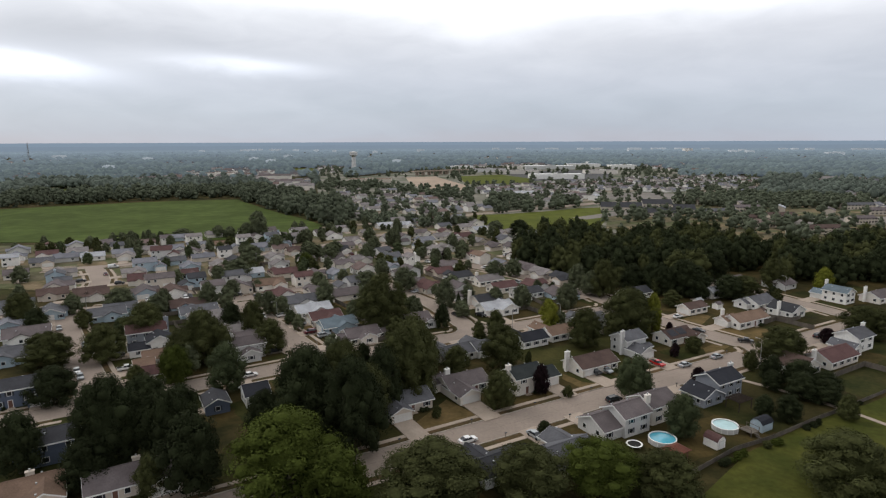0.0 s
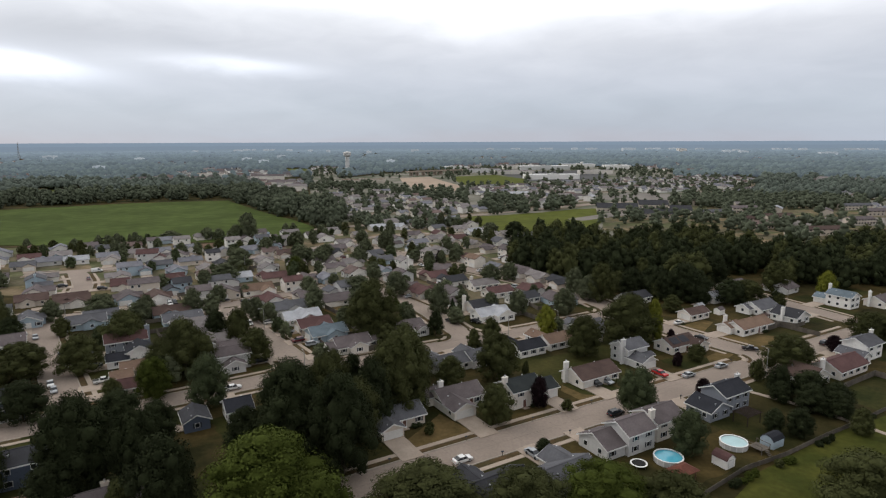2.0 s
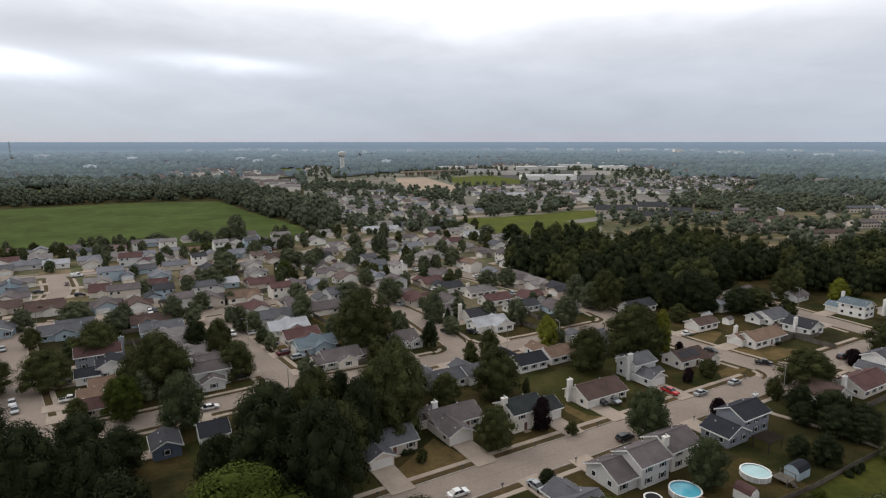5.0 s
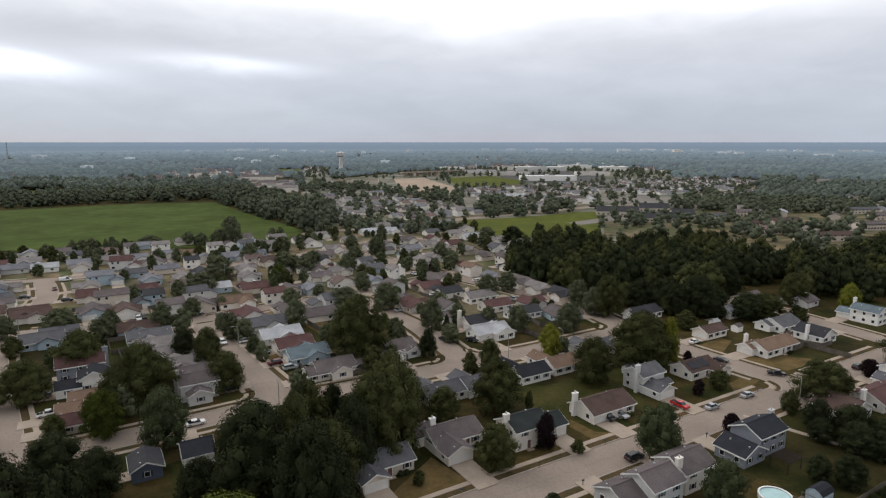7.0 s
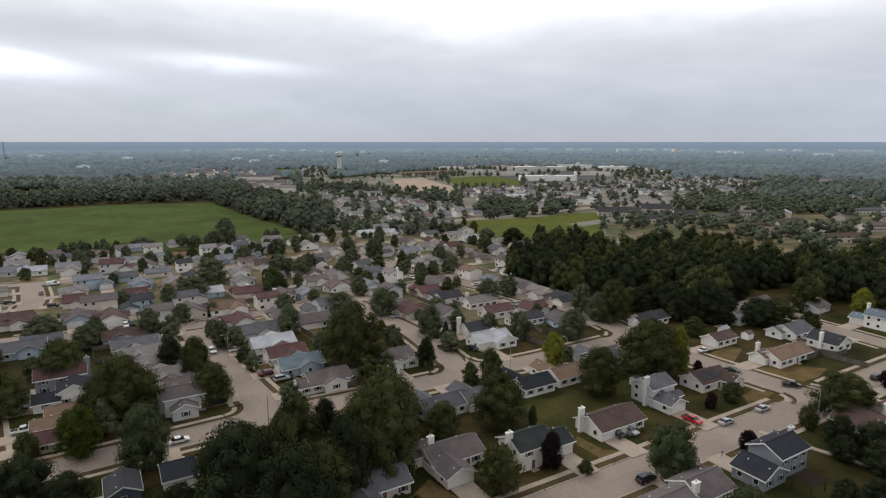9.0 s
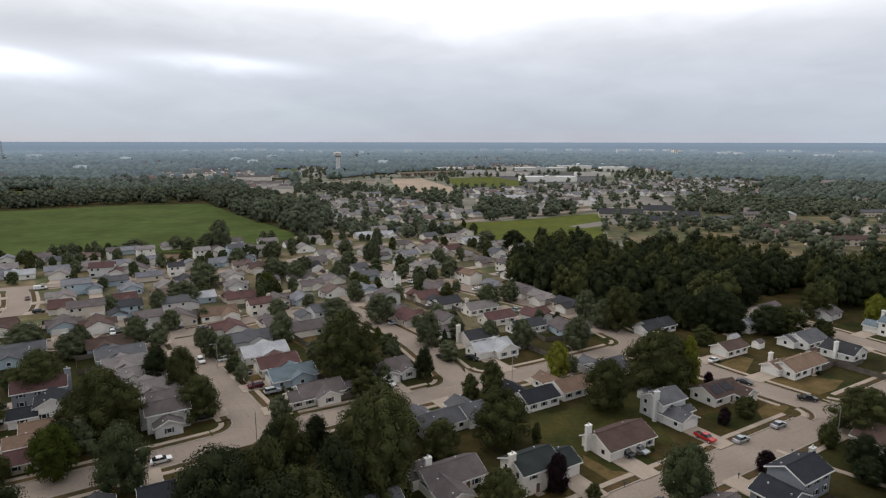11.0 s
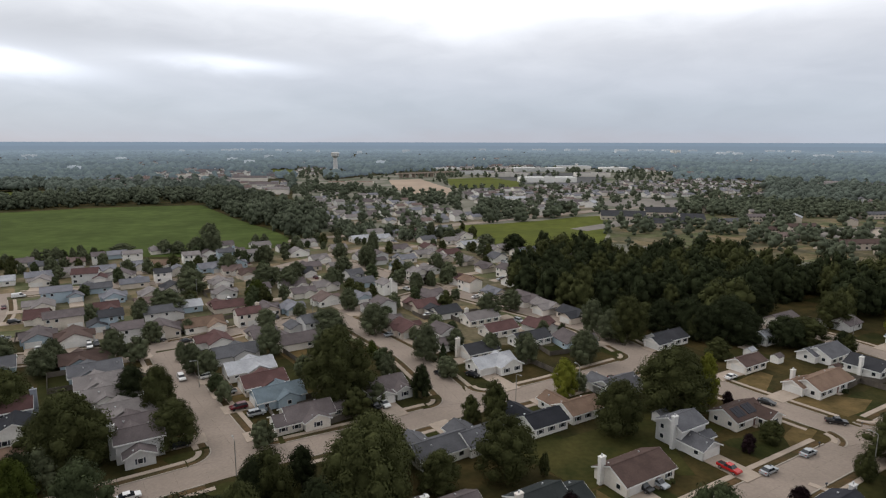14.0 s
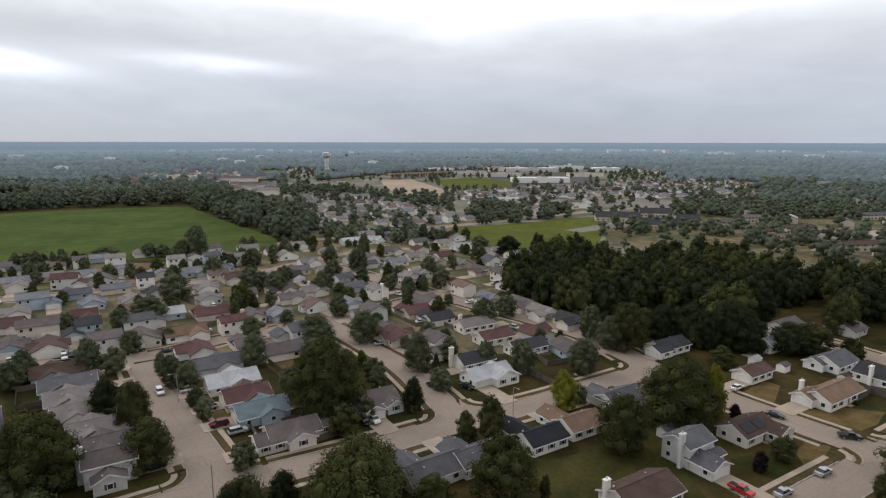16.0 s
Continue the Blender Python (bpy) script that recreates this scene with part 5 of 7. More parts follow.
tree(-168.4, 440.4, 8.3, 10.3, "soft")
tree(-177.2, 440.5, 9.0, 10.3, "soft")
tree(-202.3, 435.1, 7.4, 16.9, "soft")
tree(-222.4, 402.0, 10.6, 9.2, "soft")
tree(-218.7, 411.3, 8.9, 4.4, "soft")
tree(-116.6, 383.8, 10.8, 11.7, "soft")
tree(-104.2, 413.6, 10.1, 9.6, "soft")
tree(-75.7, 370.2, 8.9, 9.6, "soft")
tree(3.9, 357.3, 11.4, 10.8, "soft")
tree(-1.8, 382.8, 11.7, 10.0, "soft")
tree(48.4, 444.6, 12.4, 15.4, "dark")
tree(32.2, 469.6, 8.5, 12.7, "soft")
tree(-69.4, 459.5, 9.4, 5.8, "soft")
tree(-21.3, 505.8, 10.5, 6.5, "soft")
tree(-6.7, 505.7, 12.6, 7.3, "soft")
tree(14.2, 505.6, 7.2, 10.5, "soft")
tree(-5.8, 355.1, 7.1, 5.4, "purple")
tree(-89.7, 185.3, 10.1, 10.8, "mid", "near")
tree(-81.9, 163.0, 12.1, 9.9, "light", "near")
tree(-167.3, 219.1, 13.5, 12.3, "mid", "near")
tree(-155.3, 209.5, 9.5, 9.4, "dark", "near")
tree(-142.6, 217.9, 7.2, 7.2, "mid")
tree(-128.7, 176.8, 11.2, 16.5, "mid", "near")
tree(-114.1, 182.0, 12.4, 13.3, "mid", "near")
tree(-109.6, 150.0, 10.5, 13.4, "dark", "near")
tree(-172.0, 225.0, 11.5, 10.9, "soft", "near")
tree(-159.2, 237.1, 8.5, 8.2, "soft")
tree(-141.4, 241.5, 9.8, 12.8, "soft", "near")
tree(-111.8, 204.7, 13.7, 14.9, "mid", "near")
tree(-92.3, 160.8, 7.0, 5.7, "mid", "near")
tree(-35.7, 142.9, 17.6, 14.3, "dark", "near")
tree(-24.1, 139.0, 16.0, 15.6, "mid", "near")
tree(-12.4, 162.1, 21.4, 14.7, "mid", "near")
tree(-19.3, 146.9, 18.1, 10.2, "dark", "near")
tree(-79.6, 141.0, 12.0, 12.3, "dark", "near")
tree(-68.8, 137.5, 11.0, 9.8, "dark", "near")
tree(-38.3, 131.9, 7.0, 6.0, "light", "near")
tree(-32.4, 163.4, 14.0, 10.3, "mid", "near")
tree(-34.4, 160.8, 13.8, 7.6, "dark", "near")
tree(-83.9, 168.9, 10.2, 8.0, "dark", "near")
tree(-83.7, 184.8, 11.2, 11.8, "mid", "near")
tree(-65.1, 158.2, 14.9, 11.2, "blue", "near")
tree(-122.9, 241.6, 9.6, 8.0, "soft")
tree(83.8, 277.6, 12.8, 12.9, "dark", "near")
tree(92.4, 274.8, 14.0, 13.1, "dark", "near")
tree(95.4, 267.0, 13.5, 10.2, "dark", "near")
tree(79.8, 284.7, 9.8, 11.0, "mid", "near")
tree(93.8, 269.6, 9.6, 8.3, "mid", "near")
tree(131.2, 298.4, 14.4, 12.9, "dark", "near")
tree(122.2, 262.0, 10.8, 14.0, "dark", "near")
tree(97.8, 162.4, 8.6, 10.3, "dark", "near")
tree(102.5, 158.1, 7.0, 8.4, "dark", "near")
tree(91.6, 165.6, 8.7, 7.7, "dark", "near")


# ---- vehicles ----
PAINTS = {"white": (0.75, 0.75, 0.75), "silver": (0.36, 0.38, 0.40), "black": (0.018, 0.019, 0.022), "red": (0.42, 0.02, 0.02), "maroon": (0.10, 0.012, 0.018)}
paint_mat = {k: material("car_paint_" + k, c, 0.25, vary=0.05, spec=0.5) for k, c in PAINTS.items()}
SHAPES = {  # length, width, lower body (x, z), glasshouse (x, z), wheel places
    "sedan": (4.7, 1.82, ((-2.35, 0.35), (2.3, 0.35), (2.35, 0.62), (2.2, 0.78), (1.1, 0.92), (-1.7, 0.98), (-2.3, 0.92)), ((1.15, 0.92), (0.35, 1.42), (-0.95, 1.44), (-1.75, 0.98)), (1.45, -1.4)),
    "suv": (4.75, 1.9, ((-2.35, 0.42), (2.3, 0.42), (2.36, 0.75), (2.2, 0.98), (1.1, 1.08), (-2.2, 1.1), (-2.36, 1.0)), ((1.15, 1.08), (0.5, 1.68), (-1.95, 1.7), (-2.25, 1.1)), (1.45, -1.4)),
    "pickup": (5.2, 1.85, ((-2.6, 0.48), (2.55, 0.48), (2.6, 0.8), (2.45, 1.0), (1.35, 1.08), (-0.75, 1.08), (-2.58, 1.05)), ((1.35, 1.08), (0.75, 1.66), (-0.5, 1.68), (-0.8, 1.08)), (1.65, -1.6)),
    "van": (5.6, 2.05, ((-2.8, 0.45), (2.75, 0.45), (2.8, 0.8), (2.5, 1.1), (1.9, 1.2), (-2.75, 1.3), (-2.8, 1.2)), ((1.9, 1.2), (1.2, 2.05), (-2.65, 2.1), (-2.75, 1.3)), (1.75, -1.7)),
}


def side_loft(profile, w0, w1, z0, z1):
    """A side profile drawn across the width, narrowing upward."""
    n = len(profile)
    wide = [w0 + (w1 - w0) * (z - z0) / max(z1 - z0, 0.01) for _, z in profile]
    v = [(x, -w / 2, z) for (x, z), w in zip(profile, wide)] + [(x, w / 2, z) for (x, z), w in zip(profile, wide)]
    return v, [tuple(range(n)), tuple(reversed(range(n, 2 * n)))] + [(i, i + n, (i + 1) % n + n, (i + 1) % n) for i in range(n)]


def wheel_mesh(r, w, inner=0.0):
    n = 14
    v = [(r * math.cos(2 * math.pi * i / n), s * w / 2, r * math.sin(2 * math.pi * i / n)) for s in (-1, 1) for i in range(n)]
    return v, [tuple(range(n)), tuple(reversed(range(n, 2 * n)))] + [(i, (i + 1) % n, (i + 1) % n + n, i + n) for i in range(n)]


CAR_NAMES = {"sedan": "saloon car", "suv": "sport utility car", "pickup": "pickup truck", "van": "panel van"}
car_models = {}


def vehicle(kind, x, y, heading, colour, far_off=False):
    L, W, low_side, top_side, axles = SHAPES[kind]
    m = pose(x, y, (0.13 if kind == "van" and y > 320 else 0.24) if not near_road(x, y, -0.5) else 0.08, 0, 0, heading)
    if (kind, colour, far_off) in car_models:
        return copy_thing(car_models[kind, colour, far_off], m)
    car = new({"sedan": "car", "suv": "car", "pickup": "pickup_truck", "van": "van"}[kind])
    car.matrix_basis = m
    tagged(car, f"{colour} {CAR_NAMES[kind]} parked on pale concrete", "car" if kind in ("sedan", "suv") else kind, "parked vehicles")
    z1 = max(z for _, z in low_side)
    part("body", mesh_of(("car_body", kind), lambda: side_loft(low_side, W, W - 0.06, 0.3, z1)), paint_mat[colour], car)
    zt = max(z for _, z in top_side)
    part("glass", mesh_of(("car_glass", kind), lambda: side_loft(top_side, W - 0.1, W - 0.5, z1, zt)), glass_mat, car, "dark car windows")
    (ax, az), (bx, bz) = top_side[1], top_side[2]
    part("roof", mesh_of(("car_roof", kind), lambda: merge(box(bx - 0.03, ax + 0.03, -W / 2 + 0.24, W / 2 - 0.24, zt - 0.06, zt + 0.03), *[box((ax + bx) / 2 - 0.05, (ax + bx) / 2 + 0.05, s * (W / 2 - 0.2) - 0.09, s * (W / 2 - 0.2) + 0.06, z1, zt) for s in (-1, 1)])), paint_mat[colour], car)
    if kind == "van":
        part("cargo_side", mesh_of(("car_cargo",), lambda: side_loft([(0.4, 1.2), (0.4, 2.07), (-2.64, 2.12), (-2.74, 1.3)], W - 0.06, W - 0.44, 1.2, 2.1)), paint_mat[colour], car)
    if kind == "pickup":
        part("bed", mesh_of(("truck_bed",), lambda: box(-2.48, -0.95, -0.72, 0.72, 0.95, 1.095)), tyre_mat, car, "dark load bed")
    for ax in axles:
        for s in (-1, 1):
            wh = part("wheel", mesh_of(("wheel", kind), lambda: wheel_mesh(0.36, 0.24)), tyre_mat, car, "", Matrix.Translation((ax, s * (W / 2 - 0.1), 0.34)))
            if not far_off:
                part("rim", mesh_of(("rim",), lambda: wheel_mesh(0.22, 0.26)), metal_mat, wh)
    for s in () if far_off else (-1, 1):
        part("headlight", mesh_of(("headlight",), lambda: box(-0.06, 0.04, -0.18, 0.18, -0.07, 0.07)), metal_mat, car, "", Matrix.Translation((L / 2 - 0.08, s * (W / 2 - 0.32), 0.7)))
        part("tail_light", mesh_of(("tail_light",), lambda: box(-0.03, 0.05, -0.14, 0.14, -0.1, 0.1)), red_mat, car, "", Matrix.Translation((-L / 2 + 0.01, s * (W / 2 - 0.25), 0.85)))
    car_models[kind, colour, far_off] = car
    return car


vehicle("sedan", 2.6, 130.1, 31, "white")
vehicle("sedan", 71.8, 179.3, 31, "silver")
vehicle("sedan", 85.0, 186.9, 31, "silver")
vehicle("pickup", 63.4, 179.9, -59, "red")
vehicle("suv", 42.1, 172.8, -57, "black")
vehicle("sedan", 45.9, 174.3, -57, "silver")
vehicle("suv", 42.8, 153.1, 31, "black")
vehicle("pickup", 101.7, 202.6, -18, "black")
vehicle("sedan", 90.1, 214.4, -42, "black")
vehicle("sedan", 88.8, 232.2, 33, "white")
vehicle("pickup", 52.9, 229.9, -57, "maroon")
vehicle("suv", -78.1, 231.5, -55, "white")
vehicle("suv", -70.5, 232.6, 33, "white")
vehicle("sedan", -62.4, 223.4, 33, "black")
vehicle("suv", -48.0, 207.1, 33, "silver")
vehicle("suv", -122.0, 259.8, -57, "white")
vehicle("suv", -120.9, 261.9, -57, "black")
vehicle("sedan", -100.7, 266.0, 35, "black")
vehicle("sedan", -91.0, 265.9, 35, "black")
vehicle("suv", -61.0, 190.4, 33, "black")
vehicle("suv", -15.1, 212.7, -57, "white")
vehicle("sedan", -17.5, 212.1, -57, "black")
vehicle("sedan", 0.1, 234.9, -55, "black")
vehicle("sedan", 10.1, 234.0, -40, "black")
vehicle("sedan", -18.6, 272.7, 33, "silver")
vehicle("suv", 31.6, 290.4, -55, "silver")
vehicle("van", -86.0, 286.9, 40, "white")
vehicle("suv", -77.2, 292.4, -57, "black")
vehicle("sedan", -77.2, 285.4, -57, "silver")
vehicle("sedan", -101.2, 275.4, -57, "white")
vehicle("sedan", -97.8, 277.2, -57, "black")
vehicle("sedan", -150.7, 215.0, -54, "silver")
vehicle("sedan", -129.6, 196.6, -54, "silver")
vehicle("van", -121.9, 187.1, -54, "white")
vehicle("sedan", -117.1, 172.2, -54, "white")
vehicle("sedan", -113.3, 167.8, -54, "silver")
vehicle("pickup", -102.7, 174.2, 33, "white")
vehicle("suv", -112.2, 186.1, 33, "black")
vehicle("sedan", -62.5, 169.6, 33, "white")
vehicle("sedan", -16.2, 343.1, -50, "white")
vehicle("sedan", 16.7, 328.6, 33, "white")
vehicle("sedan", 19.8, 332.5, 33, "white")
vehicle("pickup", 7.9, 505.7, 20, "black")
vehicle("suv", 12.6, 454.8, 20, "black")
vehicle("sedan", 21.0, 296.4, -50, "black")
vehicle("sedan", -4.7, 298.9, 33, "white")
vehicle("suv", 130.4, 208.2, 31, "black")
vehicle("sedan", -187.7, 310.0, -57, "maroon")
vehicle("van", -194.1, 328.6, 33, "white")
vehicle("sedan", 93.8, 180.0, 31, "black")


# ---- street lamps, letter boxes ----
def tube(points, r, n=6):
    verts, faces = [], []
    for a, b in zip(points, points[1:]):
        a, b = Vector(a), Vector(b)
        q = (b - a).to_track_quat("Z", "Y")
        n0 = len(verts)
        for p in (a, b):
            verts += [tuple(p + q @ Vector((r * math.cos(i * 2 * math.pi / n), r * math.sin(i * 2 * math.pi / n), 0))) for i in range(n)]
        faces += [(n0 + i, n0 + (i + 1) % n, n0 + n + (i + 1) % n, n0 + n + i) for i in range(n)]
    return verts, faces


def street_lamp(x, y, turn, h=8.0):
    lamp = new("street_lamp")
    lamp.matrix_basis = pose(x, y, 0, 0, 0, turn)
    tagged(lamp, "grey metal street lamp with a curved arm", "street lamp", "street lamps")
    part("pole", mesh_of(("lamp_pole", h), lambda: tube([(0, 0, 0), (0, 0, h)], 0.1)), lamp_mat, lamp)
    part("arm", mesh_of(("lamp_arm", h), lambda: tube([(0, 0, h), (0.5, 0, h + 0.35), (1.6, 0, h + 0.45)], 0.06)), lamp_mat, lamp)
    part("head", mesh_of(("lamp_head", h), lambda: box(1.4, 2.2, -0.16, 0.16, h + 0.35, h + 0.5)), lamp_mat, lamp)
    return lamp


for x, y, turn in ((-43.7, 178.2, 120), (21.1, 215.5, -57), (-70.4, 225.7, 215), (-52.1, 297.2, -50), (-103.7, 265.5, -60), (-113.0, 331, -60), (-150.8, 233.0, 30), (151.9, 270.6, 120), (96, 181, 120), (40, 222, 120)):
    street_lamp(x, y, turn)


def letter_box(x, y, turn):
    thing = new("letter_box")
    thing.matrix_basis = pose(x, y, 0.08, 0, 0, turn)
    tagged(thing, "dark kerbside letter box on a post", "letter box", "letter boxes")
    part("post", mesh_of(("mail_post",), lambda: box(-0.06, 0.06, -0.06, 0.06, 0, 1.05)), fence_mat, thing)
    part("box", mesh_of(("mail_box",), lambda: merge(box(-0.28, 0.28, -0.13, 0.13, 1.05, 1.22), box(-0.28, 0.28, -0.1, 0.1, 1.22, 1.3))), shutter_mat, thing)


for i in range(9):
    letter_box(-13.5 + 17.2 * i, 129.2 + 10.2 * i, 31)
    letter_box(-5.5 + 17.2 * i, 122.2 + 10.2 * i, 31)


# ---- gardens behind the near street ----
def ring(r0, r1, h, n=40):
    return lathe_open([(r0, 0.0), (r1, 0.0), (r1, h), (r0, h), (r0, 0.0)], n)


def lathe_open(profile, n):
    v, f = [], []
    for r, z in profile:
        v += [(r * math.cos(2 * math.pi * i / n), r * math.sin(2 * math.pi * i / n), z) for i in range(n)]
    for k in range(len(profile) - 1):
        f += [(k * n + i, k * n + (i + 1) % n, (k + 1) * n + (i + 1) % n, (k + 1) * n + i) for i in range(n)]
    return v, f


def pool(x, y, r, fill, words):
    thing = new("swimming_pool")
    thing.matrix_basis = pose(x, y, 0)
    tagged(thing, words, "swimming pool")
    part("pool_wall", mesh_of(("pool_wall", r), lambda: ring(r - 0.12, r, 1.25)), wall_mat["pale"], thing)
    part("rim", mesh_of(("pool_rim", r), lambda: moved(ring(r - 0.2, r + 0.1, 0.06), 0, 0, 1.25)), trim_mat, thing)
    part("water", mesh_of(("pool_water", r), lambda: lathe_flat(r - 0.15, 1.05)), fill, thing)
    for i in range(14):
        a = i * 2 * math.pi / 14
        part("upright", mesh_of(("pool_upright",), lambda: box(-0.03, 0.05, -0.08, 0.08, 0, 1.28)), trim_mat, thing, "", Matrix.Rotation(a, 4, "Z") @ Matrix.Translation((r + 0.03, 0, 0)))


def lathe_flat(r, z, n=40):
    return [(r * math.cos(2 * math.pi * i / n), r * math.sin(2 * math.pi * i / n), z) for i in range(n)], [tuple(range(n))]


pool(48.3, 130.6, 3.15, water_mat, "round above-ground pool with clear blue water")
pool(65.9, 137.4, 3.05, cover_mat, "round above-ground pool with pale turquoise water")
trampoline = new("trampoline")
trampoline.matrix_basis = pose(41.1, 128.4, 0)
tagged(trampoline, "round trampoline with a pale padded rim", "trampoline")
part("pad", mesh_of(("tramp_pad",), lambda: moved(ring(1.5, 1.88, 0.08), 0, 0, 0.75)), trim_mat, trampoline)
part("mat", mesh_of(("tramp_mat",), lambda: lathe_flat(1.5, 0.78)), tyre_mat, trampoline)
for i in range(6):
    part("leg", mesh_of(("tramp_leg",), lambda: tube([(1.75, 0, 0), (1.75, 0, 0.76)], 0.04)), metal_mat, trampoline, "", Matrix.Rotation(i * math.pi / 3, 4, "Z"))


def deck(x, y, turn, w, d, h, words):
    thing = new("wooden_deck")
    thing.matrix_basis = pose(x, y, 0, 0, 0, turn)
    tagged(thing, words, "deck")
    n = int(d / 0.3)
    for i in range(n):
        part("board", mesh_of(("deck_board", w), lambda: box(-w / 2, w / 2, -0.14, 0.14, 0, 0.05)), fence_mat, thing, "", Matrix.Translation((0, -d / 2 + 0.15 + i * 0.3, h - 0.05)))
    for sx in (-1, 1):
        for sy in (-1, 1):
            part("post", mesh_of(("deck_post", h), lambda: box(-0.07, 0.07, -0.07, 0.07, 0, h + 0.95)), fence_mat, thing, "", Matrix.Translation((sx * (w / 2 - 0.08), sy * (d / 2 - 0.08), 0)))
        part("rail", mesh_of(("deck_rail", d, h), lambda: box(-0.04, 0.04, -d / 2, d / 2, h + 0.85, h + 0.95)), fence_mat, thing, "", Matrix.Translation((sx * (w / 2 - 0.08), 0, 0)))
    for i in range(4):
        part("step", mesh_of(("deck_step",), lambda: box(-0.6, 0.6, -0.15, 0.15, 0, 0.06)), fence_mat, thing, "", Matrix.Translation((0, -d / 2 - 0.15 - 0.28 * i, h - 0.25 * (i + 1))))


deck(70.6, 135.2, 31, 3.2, 3.4, 1.1, "small weathered wooden deck beside a pool")


def shed(x, y, turn, L, W, h, roof, wall, gambrel=False):
    thing = new("garden_shed")
    thing.matrix_basis = pose(x, y, 0, 0, 0, turn)
    tagged(thing, f"small {WALL_WORDS[wall]} garden shed with a {ROOF_WORDS[roof]}", "shed", "garden sheds")
    FOOTPRINTS.append((x, y, L * 0.6))
    if gambrel:
        b = W / 2
        outline = [(-b, 0), (b, 0), (b, h), (b * 0.62, h + 0.75), (0, h + 1.15), (-b * 0.62, h + 0.75), (-b, h)]
        n = len(outline)
        part("wall", mesh_of(("shed_wall", L, W, h), lambda: ([(s * L / 2, y_, z_) for s in (-1, 1) for y_, z_ in outline], [tuple(reversed(range(n))), tuple(range(n, 2 * n))] + [(i, (i + 1) % n, (i + 1) % n + n, i + n) for i in range(n)])), wall_mat[wall], thing)
        line = [(y_ * 1.08, z_ + 0.04) for y_, z_ in outline[2:]]
        k = len(line)

        def skin():
            v = [(s * (L / 2 + 0.15), y_, z_ + up_) for up_ in (0, 0.09) for s in (-1, 1) for y_, z_ in line]
            f = [(i, i + 1, i + 1 + k, i + k) for i in range(k - 1)] + [(2 * k + i, 3 * k + i, 3 * k + i + 1, 2 * k + i + 1) for i in range(k - 1)]
            f += [(i, i + 2 * k, i + 1 + 2 * k, i + 1) for i in range(k - 1)] + [(k + i, k + i + 1, 3 * k + i + 1, 3 * k + i) for i in range(k - 1)]
            return v, f + [(0, k, 3 * k, 2 * k), (k - 1, 3 * k - 1, 4 * k - 1, 2 * k - 1)]
        part("roof", mesh_of(("shed_roof", L, W, h), skin), roof_mat[roof], thing)
    else:
        part("wall", mesh_of(("shed_wall", L, W, h), lambda: gable_wall(L, W, h, W * 0.28)), wall_mat[wall], thing)
        part("roof", mesh_of(("shed_roof", L, W, h), lambda: gable_roof(L, W, h, W * 0.28, 0.2, 0.1)), roof_mat[roof], thing)
    d = part("door", mesh_of(("shed_door",), lambda: merge(box(-0.75, -0.02, -0.05, 0, 0.1, 1.85), box(0.02, 0.75, -0.05, 0, 0.1, 1.85))), trim_mat, thing, "", Matrix.Translation((L / 2, 0, 0)) @ Matrix.Rotation(radians(90), 4, "Z"))
    part("door_trim", mesh_of(("shed_door_trim",), lambda: merge(box(-0.85, -0.75, -0.06, 0, 0.1, 1.95), box(0.75, 0.85, -0.06, 0, 0.1, 1.95), box(-0.75, 0.75, -0.06, 0, 1.85, 1.95))), wall_mat["pale"], d)


shed(74.9, 137.8, 31, 4.2, 3.2, 1.9, "black", "bluegrey", True)
shed(59.8, 129.2, -59, 3.6, 3.0, 1.9, "maroon", "white", True)
for x, y, turn, roof, wall in ((110.6, 246.5, 33, "taupe", "white"), (104.8, 252.5, 33, "silver", "white"), (57.2, 204.5, 33, "slate", "pale"), (123.7, 237.0, 33, "brown", "white"), (52, 212, 33, "slate", "tan")):
    shed(x, y, turn, 3.4, 2.8, 2.1, roof, wall)


# a red-brown roof on posts beside the pool
shelter = new("garden_shelter")
shelter.matrix_basis = pose(48.6, 123.2, 0, 0, 0, 31)
tagged(shelter, "open garden shelter with a rust-red roof beside a pool", "shelter")
for sx in (-1, 1):
    for sy in (-1, 1):
        part("post", mesh_of(("shelter_post",), lambda: box(-0.08, 0.08, -0.08, 0.08, 0, 2.3)), entry_mat, shelter, "", Matrix.Translation((sx * 2.2, sy * 1.5, 0)))
part("roof", mesh_of(("shelter_roof",), lambda: hip_roof(5.0, 3.6, 2.3, 1.0, 0.3, 0.12)), rust_mat, shelter)


def board_panel(w, h, n=9):
    """Close boards with grooves between them."""
    line = []
    for j in range(n):
        x0, x1 = w * j / n, w * (j + 1) / n
        line += [(x0, 0.0), (x0 + 0.01, 0.02), (x1 - 0.01, 0.02), (x1, 0.0)]
    k = len(line)
    v = [(x, y, z) for z in (0.05, h) for x, y in line] + [(x, -y - 0.01, z) for z in (0.05, h) for x, y in line]
    f = [(i, i + 1, i + 1 + k, i + k) for i in range(k - 1)] + [(2 * k + i + 1, 2 * k + i, 3 * k + i, 3 * k + i + 1) for i in range(k - 1)]
    return v, f + [(k + i, k + i + 1, 3 * k + i + 1, 3 * k + i) for i in range(k - 1)]


